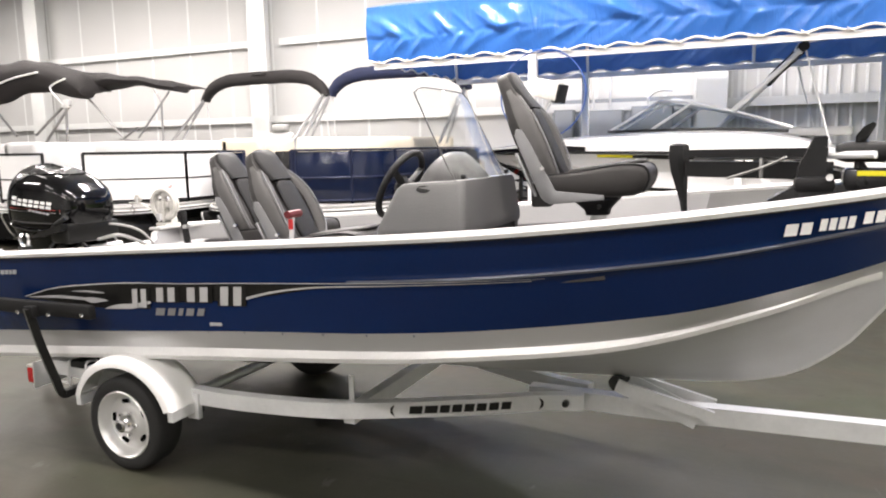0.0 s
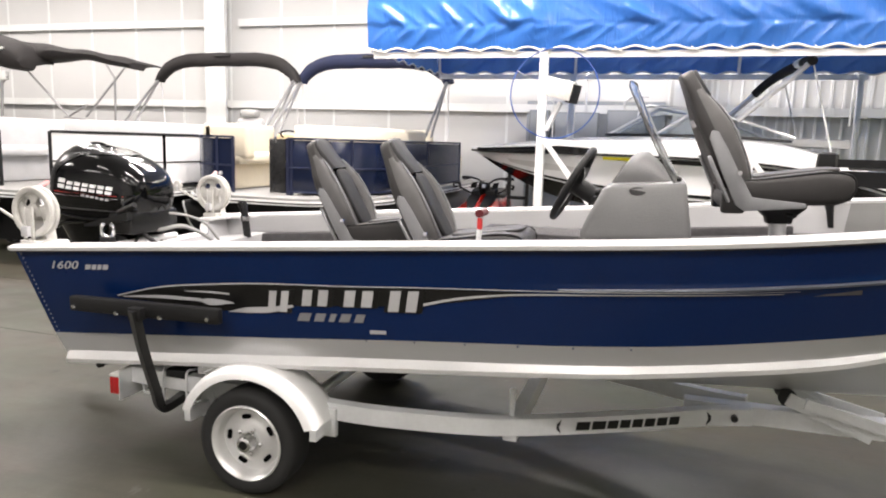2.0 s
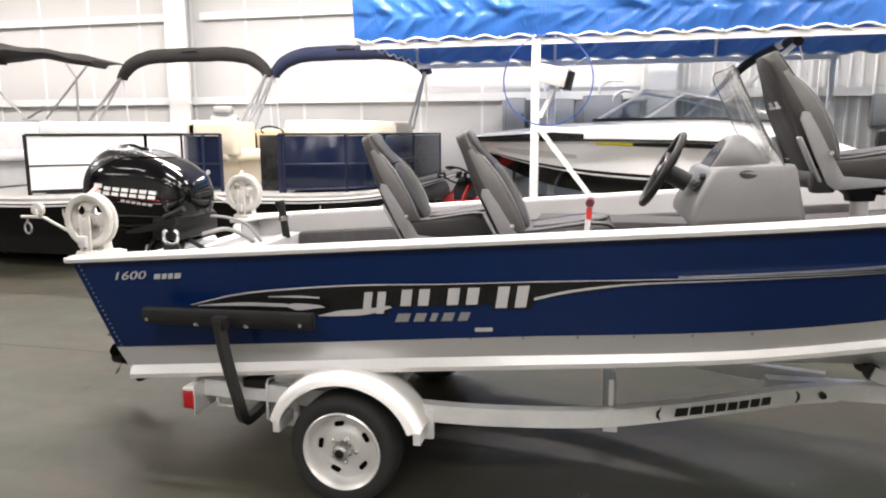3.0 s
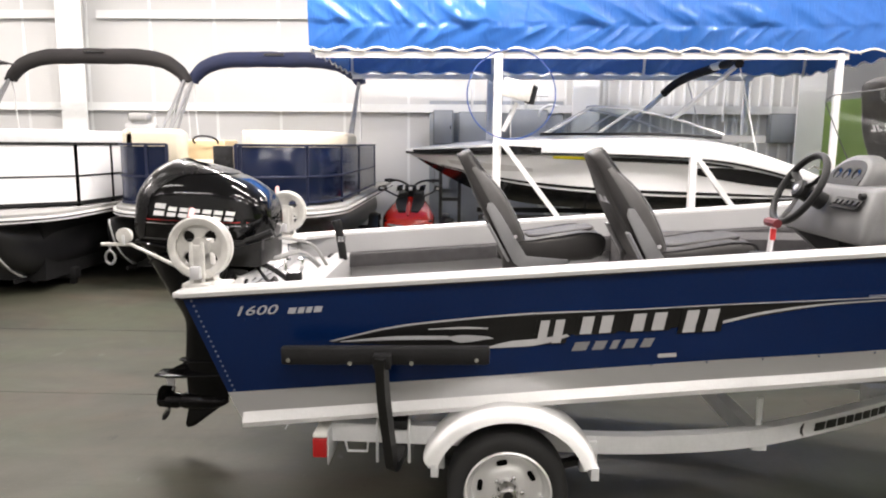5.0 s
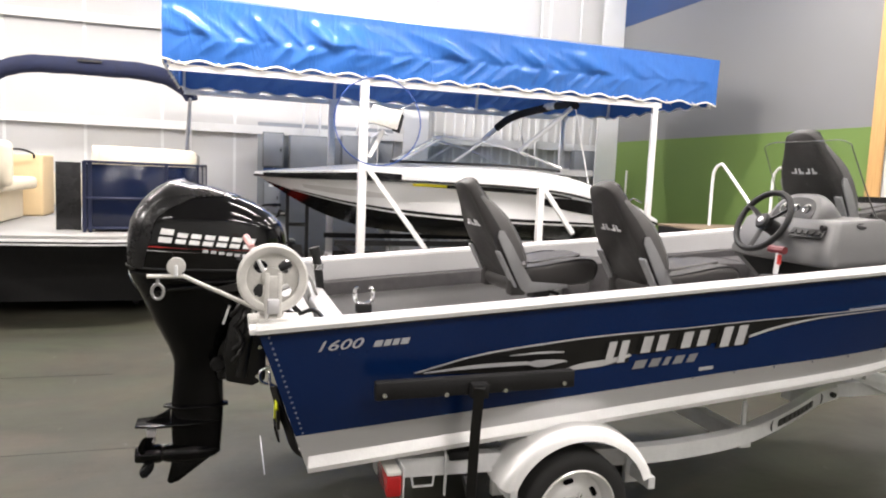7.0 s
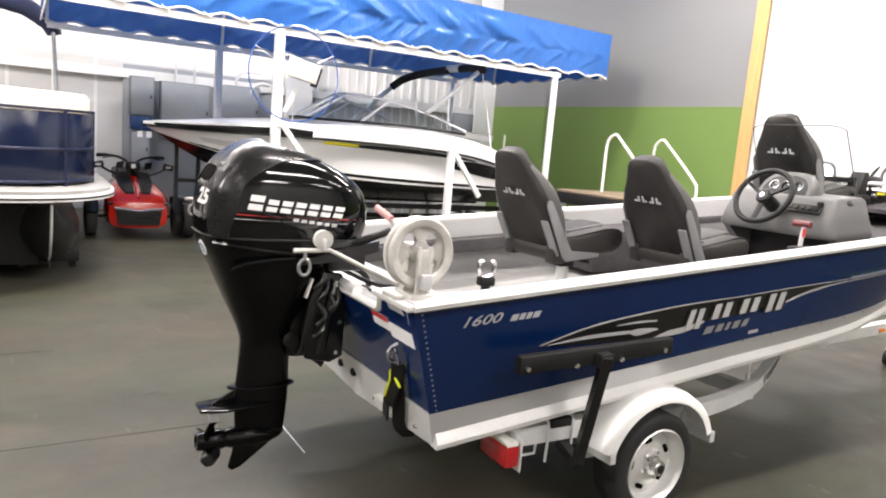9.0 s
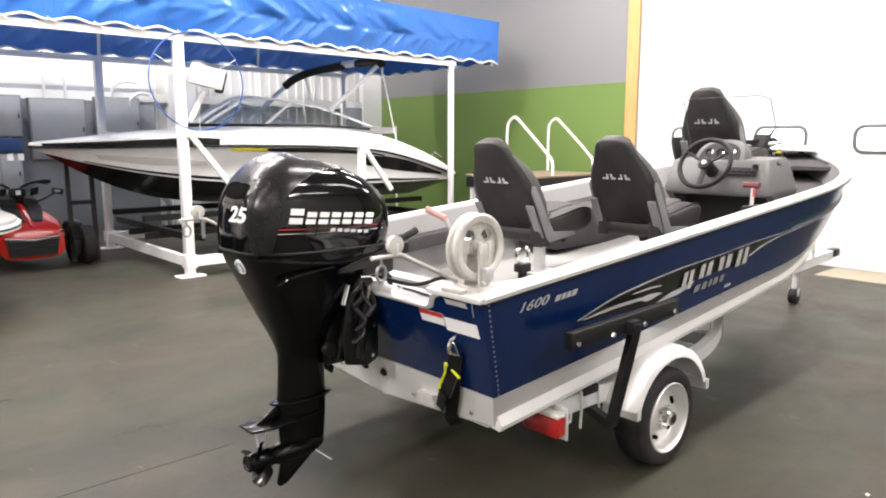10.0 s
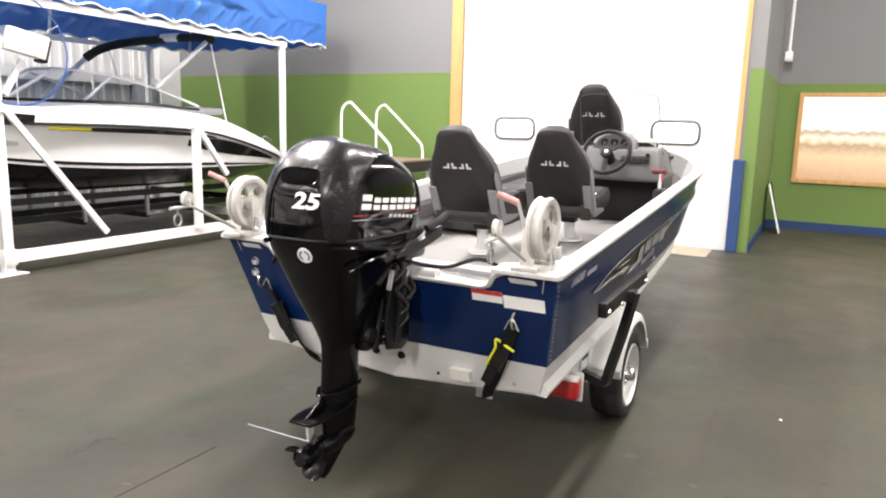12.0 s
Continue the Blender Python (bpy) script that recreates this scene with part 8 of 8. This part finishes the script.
part("grille_bar", tube([(SX - 0.32, SY - 0.77, 0.44), (SX, SY - 0.80, 0.405), (SX + 0.32, SY - 0.77, 0.44)], 0.016, 6), CHROME, tr, "bright brow over the grille")
part("grille_slat", box(SX - 0.26, SX + 0.26, SY - 0.785, SY - 0.77, 0.30, 0.315), BLACK_GREY, tr)
for s in (-1, 1):
    part("hood_panel", loft([[Vector((SX + s * x, y, z + dz)) for x, dz in ((0.045, -0.02), (w, -0.02), (w, 0.012), (0.045, 0.016))] for y, z, w in ((SY - 0.60, 0.635, 0.16), (SY - 0.40, 0.715, 0.22), (SY - 0.2, 0.79, 0.24), (SY + 0.02, 0.865, 0.18))]), BLACK_MATT, tr, "black hood panel")
    part("headlamp", box(SX + s * 0.33 - 0.06, SX + s * 0.33 + 0.06, SY - 0.73, SY - 0.66, 0.47, 0.51, 0.015), BLACK_GLOSS, tr)
    part("mudguard", tube(smooth_path([(SX + s * 0.58, SY - 0.66, 0.36), (SX + s * 0.58, SY - 0.48, 0.56), (SX + s * 0.58, SY - 0.22, 0.56), (SX + s * 0.58, SY - 0.1, 0.44)], 5), 0.08, 6, flat=0.2), BLACK, tr)
    wh = part("front_wheel", lathe([(-0.065, 0.15), (-0.075, 0.2), (-0.065, 0.245), (-0.04, 0.26), (0.04, 0.26), (0.065, 0.245), (0.075, 0.2), (0.065, 0.15)], (SX + s * 0.58, SY - 0.38, 0.26), "x", 28, closed=True), RUBBER, tr, "black tyre")
    part("rim", lathe([(-0.05, 0.155), (-0.03, 0.13), (0.03, 0.13), (0.05, 0.155)], (SX + s * 0.58, SY - 0.38, 0.26), "x", 24, closed=True), BLACK_GREY, wh)
    part("wishbone", bar((SX + s * 0.3, SY - 0.38, 0.28), (SX + s * 0.54, SY - 0.38, 0.28), 0.05), BLACK, tr)
    part("handlebar", tube(smooth_path([(SX, SY + 0.10, 0.98), (SX + s * 0.15, SY + 0.05, 1.08), (SX + s * 0.30, SY + 0.08, 1.11), (SX + s * 0.45, SY + 0.16, 1.10)], 5), 0.018, 8), BLACK_MATT, tr)
    part("grip", tube([(SX + s * 0.34, SY + 0.11, 1.11), (SX + s * 0.46, SY + 0.17, 1.10)], 0.026, 8), BLACK_MATT, tr, "black grip")
    part("lever", tube([(SX + s * 0.26, SY + 0.03, 1.10), (SX + s * 0.40, SY + 0.02, 1.07)], 0.009, 6), BLACK, tr)
    part("mirror", box(-0.075, 0.075, -0.02, 0.02, -0.045, 0.045, 0.018, m=Matrix.Translation((SX + s * 0.47, SY - 0.16, 0.985)) @ pose(0, 0, 0, 0, s * 14, 0)), BLACK, tr, "black mirror")
    part("indicator", box(SX + s * 0.47 - 0.035, SX + s * 0.47 + 0.035, SY - 0.186, SY - 0.18, 0.97, 1.0, 0.002, 1), WHITE_PLASTIC, tr, "pale indicator")
    part("mirror_stalk", tube([(SX + s * 0.2, SY - 0.10, 0.84), (SX + s * 0.33, SY - 0.14, 0.90), (SX + s * 0.44, SY - 0.15, 0.96)], 0.018, 6), BLACK, tr)
    part("cockpit_panel", loft([[Vector((SX + s * x, y, z)) for x, z in ((0.06, z0), (0.24, z0 - 0.04), (0.20, z0 + 0.09), (0.05, z0 + 0.10))] for y, z0 in ((SY - 0.16, 0.80), (SY + 0.06, 0.86))]), BLACK_MATT, tr, "black cockpit panel")
    part("deflector", slab([(0.0, 0.0), (0.10, 0.02), (0.12, 0.12), (0.02, 0.10)], 0.008, Matrix.Translation((SX + s * 0.14 - (0.10 if s < 0 else 0), SY - 0.12, 0.93)) @ pose(0, 0, 0, 70, 0, 0)), BLACK_GLOSS, tr, "smoked wind deflector")
part("instrument_cluster", box(SX - 0.10, SX + 0.10, SY - 0.13, SY - 0.03, 0.92, 1.04, 0.03), BLACK_MATT, tr, "black instrument cluster")
part("cluster_mark", box(SX - 0.03, SX + 0.03, SY - 0.136, SY - 0.13, 0.95, 1.01, 0.002, 1), WHITE_DECAL, tr, "small white mark")
part("nose_stripe", tube([(SX, SY - 0.72, 0.575), (SX, SY - 0.5, 0.685), (SX, SY - 0.2, 0.80)], 0.022, 6), RED_PAINT, tr)
part("steering_stem", tube([(SX, SY, 0.80), (SX, SY + 0.08, 1.0)], 0.05, 8), BLACK_MATT, tr)
part("saddle", loft([sring(SY + 0.45, 0.14, 0.72, 0.84), sring(SY + 0.9, 0.18, 0.70, 0.80), sring(SY + 1.25, 0.15, 0.78, 0.88)]), VINYL, tr, "black saddle", angle=60)
part("rear_wheel", lathe([(-0.11, 0.16), (-0.12, 0.22), (-0.10, 0.29), (0.0, 0.31), (0.10, 0.29), (0.12, 0.22), (0.11, 0.16)], (SX, SY + 1.15, 0.31), "x", 28), RUBBER, tr, "black rear tyre")
tr.matrix_basis = pose(-3.86, 11.02, FLOOR) @ Matrix.Diagonal((0.92, 0.92, 0.92, 1))
# trailer jack stand below the runabout's bow
js = thing("trailer_dolly", -3.22, 10.25, 0, "black two-legged dolly with a rubber tyre", "dolly")
part("tyre", lathe([(-0.06, 0.12), (-0.075, 0.17), (-0.065, 0.225), (0.0, 0.24), (0.065, 0.225), (0.075, 0.17), (0.06, 0.12)], (-3.24, 10.25, 0.24), "x", 24, closed=True), RUBBER, js, "black rubber tyre")
part("wheel_disc", lathe([(-0.03, 0.0), (-0.03, 0.125), (0.03, 0.125), (0.03, 0.0)], (-3.24, 10.25, 0.24), "x", 20), BLACK_GREY, js)
for x in (-3.38, -3.10):
    part("upright", bar((x, 10.3, 0.02), (x, 10.35, 1.25), 0.05), BLACK, js)
part("crossbar", bar((-3.40, 10.33, 0.75), (-3.08, 10.33, 0.75), 0.05), BLACK, js)
part("axle", tube([(-3.40, 10.25, 0.24), (-3.08, 10.25, 0.24)], 0.02, 8), BLACK, js)
settle(js, 1.25)

# ---- dock section with ladder rails by the door ----
dock = thing("dock_section", 2.2, 7.5, 0, "weathered tan boarded dock section with dark sides", "dock")
part("dock_frame", box(1.30, 3.10, 6.92, 8.05, 0.84, 0.99, 0.01), BLACK_MATT, dock, "dark dock frame")
for k in range(12):
    part("plank", box(1.30 + k * 0.150, 1.30 + k * 0.150 + 0.142, 6.90, 8.07, 0.992, 1.02, 0.004, 1), WOOD_DECK, dock)
for x in (1.37, 3.03):
    for y in (6.98, 7.98):
        part("leg", bar((x, y, 0.0), (x, y, 0.85), 0.06), GALV, dock)
        part("leg_foot", box(x - 0.09, x + 0.09, y - 0.09, y + 0.09, 0.0, 0.02), GALV, dock)
settle(dock, 1.02)
ladder = thing("dock_ladder", 2.3, 7.5, 1.02, "pair of white tubular dock ladder rails", "ladder")
for x, dy in ((1.955, 0.0), (3.01, 0.09)):
    part("hand_rail", tube(smooth_path([(x, 7.86 + dy, 1.02), (x, 7.86 + dy, 1.62), (x, 7.82 + dy, 1.77), (x, 7.715 + dy, 1.83), (x, 7.60 + dy, 1.76), (x, 7.08 + dy, 1.30), (x, 7.0 + dy, 1.18), (x, 6.99 + dy, 1.02)], 6), 0.02, 8), WHITE_PAINT, ladder, "white tubular rail")
rod = thing("corner_rod", 3.3, 12.2, 0.0, "thin white upright rod standing near the corner", "rod")
part("pole", tube([(3.3, 12.2, 0.02), (3.3, 12.2, 1.78)], 0.02, 8), WHITE_PLASTIC, rod)
part("base", box(3.2, 3.4, 12.1, 12.3, 0.0, 0.03, 0.006), WHITE_PLASTIC, rod)
settle(rod, 1.78)
scrap = thing("paper_scrap", -2.43, 1.61, 0.0, "small white paper scrap on the concrete floor", "litter")
part("sheet", loft([[Vector((-2.45, 1.60, 0.001)), Vector((-2.435, 1.595, 0.003)), Vector((-2.43, 1.61, 0.005)), Vector((-2.445, 1.615, 0.002))], [Vector((-2.45, 1.60, 0.003)), Vector((-2.435, 1.595, 0.005)), Vector((-2.43, 1.61, 0.007)), Vector((-2.445, 1.615, 0.004))]]), WHITE_PLASTIC, scrap, smooth=False)
settle(scrap, 1000)
# leaning board in the side bay
lb = thing("leaning_board", 6.2, 2.2, 0, "dark thin board leaning on the green wall", "board")
part("sheet", loft([[Vector((5.75, 2.04, 0.004)), Vector((6.35, 2.08, 0.004)), Vector((6.35, 2.12, 0.004)), Vector((5.75, 2.08, 0.004))], [Vector((5.85, 2.26, 0.75)), Vector((6.35, 2.27, 0.75)), Vector((6.35, 2.30, 0.75)), Vector((5.85, 2.29, 0.75))]]), BLACK_MATT, lb, smooth=False)
part("edge", bar((5.745, 2.06, 0.01), (5.845, 2.275, 0.75), 0.03), WHITE_PAINT, lb, "pale edge")
settle(lb, 0.75)
sp = thing("wall_sprinkler_pipe", WX + 1.5, 2.25, 2.6, "thin white pipe with a valve in the bay's corner", "pipe")
part("pipe", tube([(6.4, 2.22, 2.75), (6.4, 2.22, 5.9)], 0.025, 8), WHITE_PAINT, sp)
part("valve", box(6.34, 6.46, 2.16, 2.28, 2.70, 2.86, 0.02), WHITE_PAINT, sp)
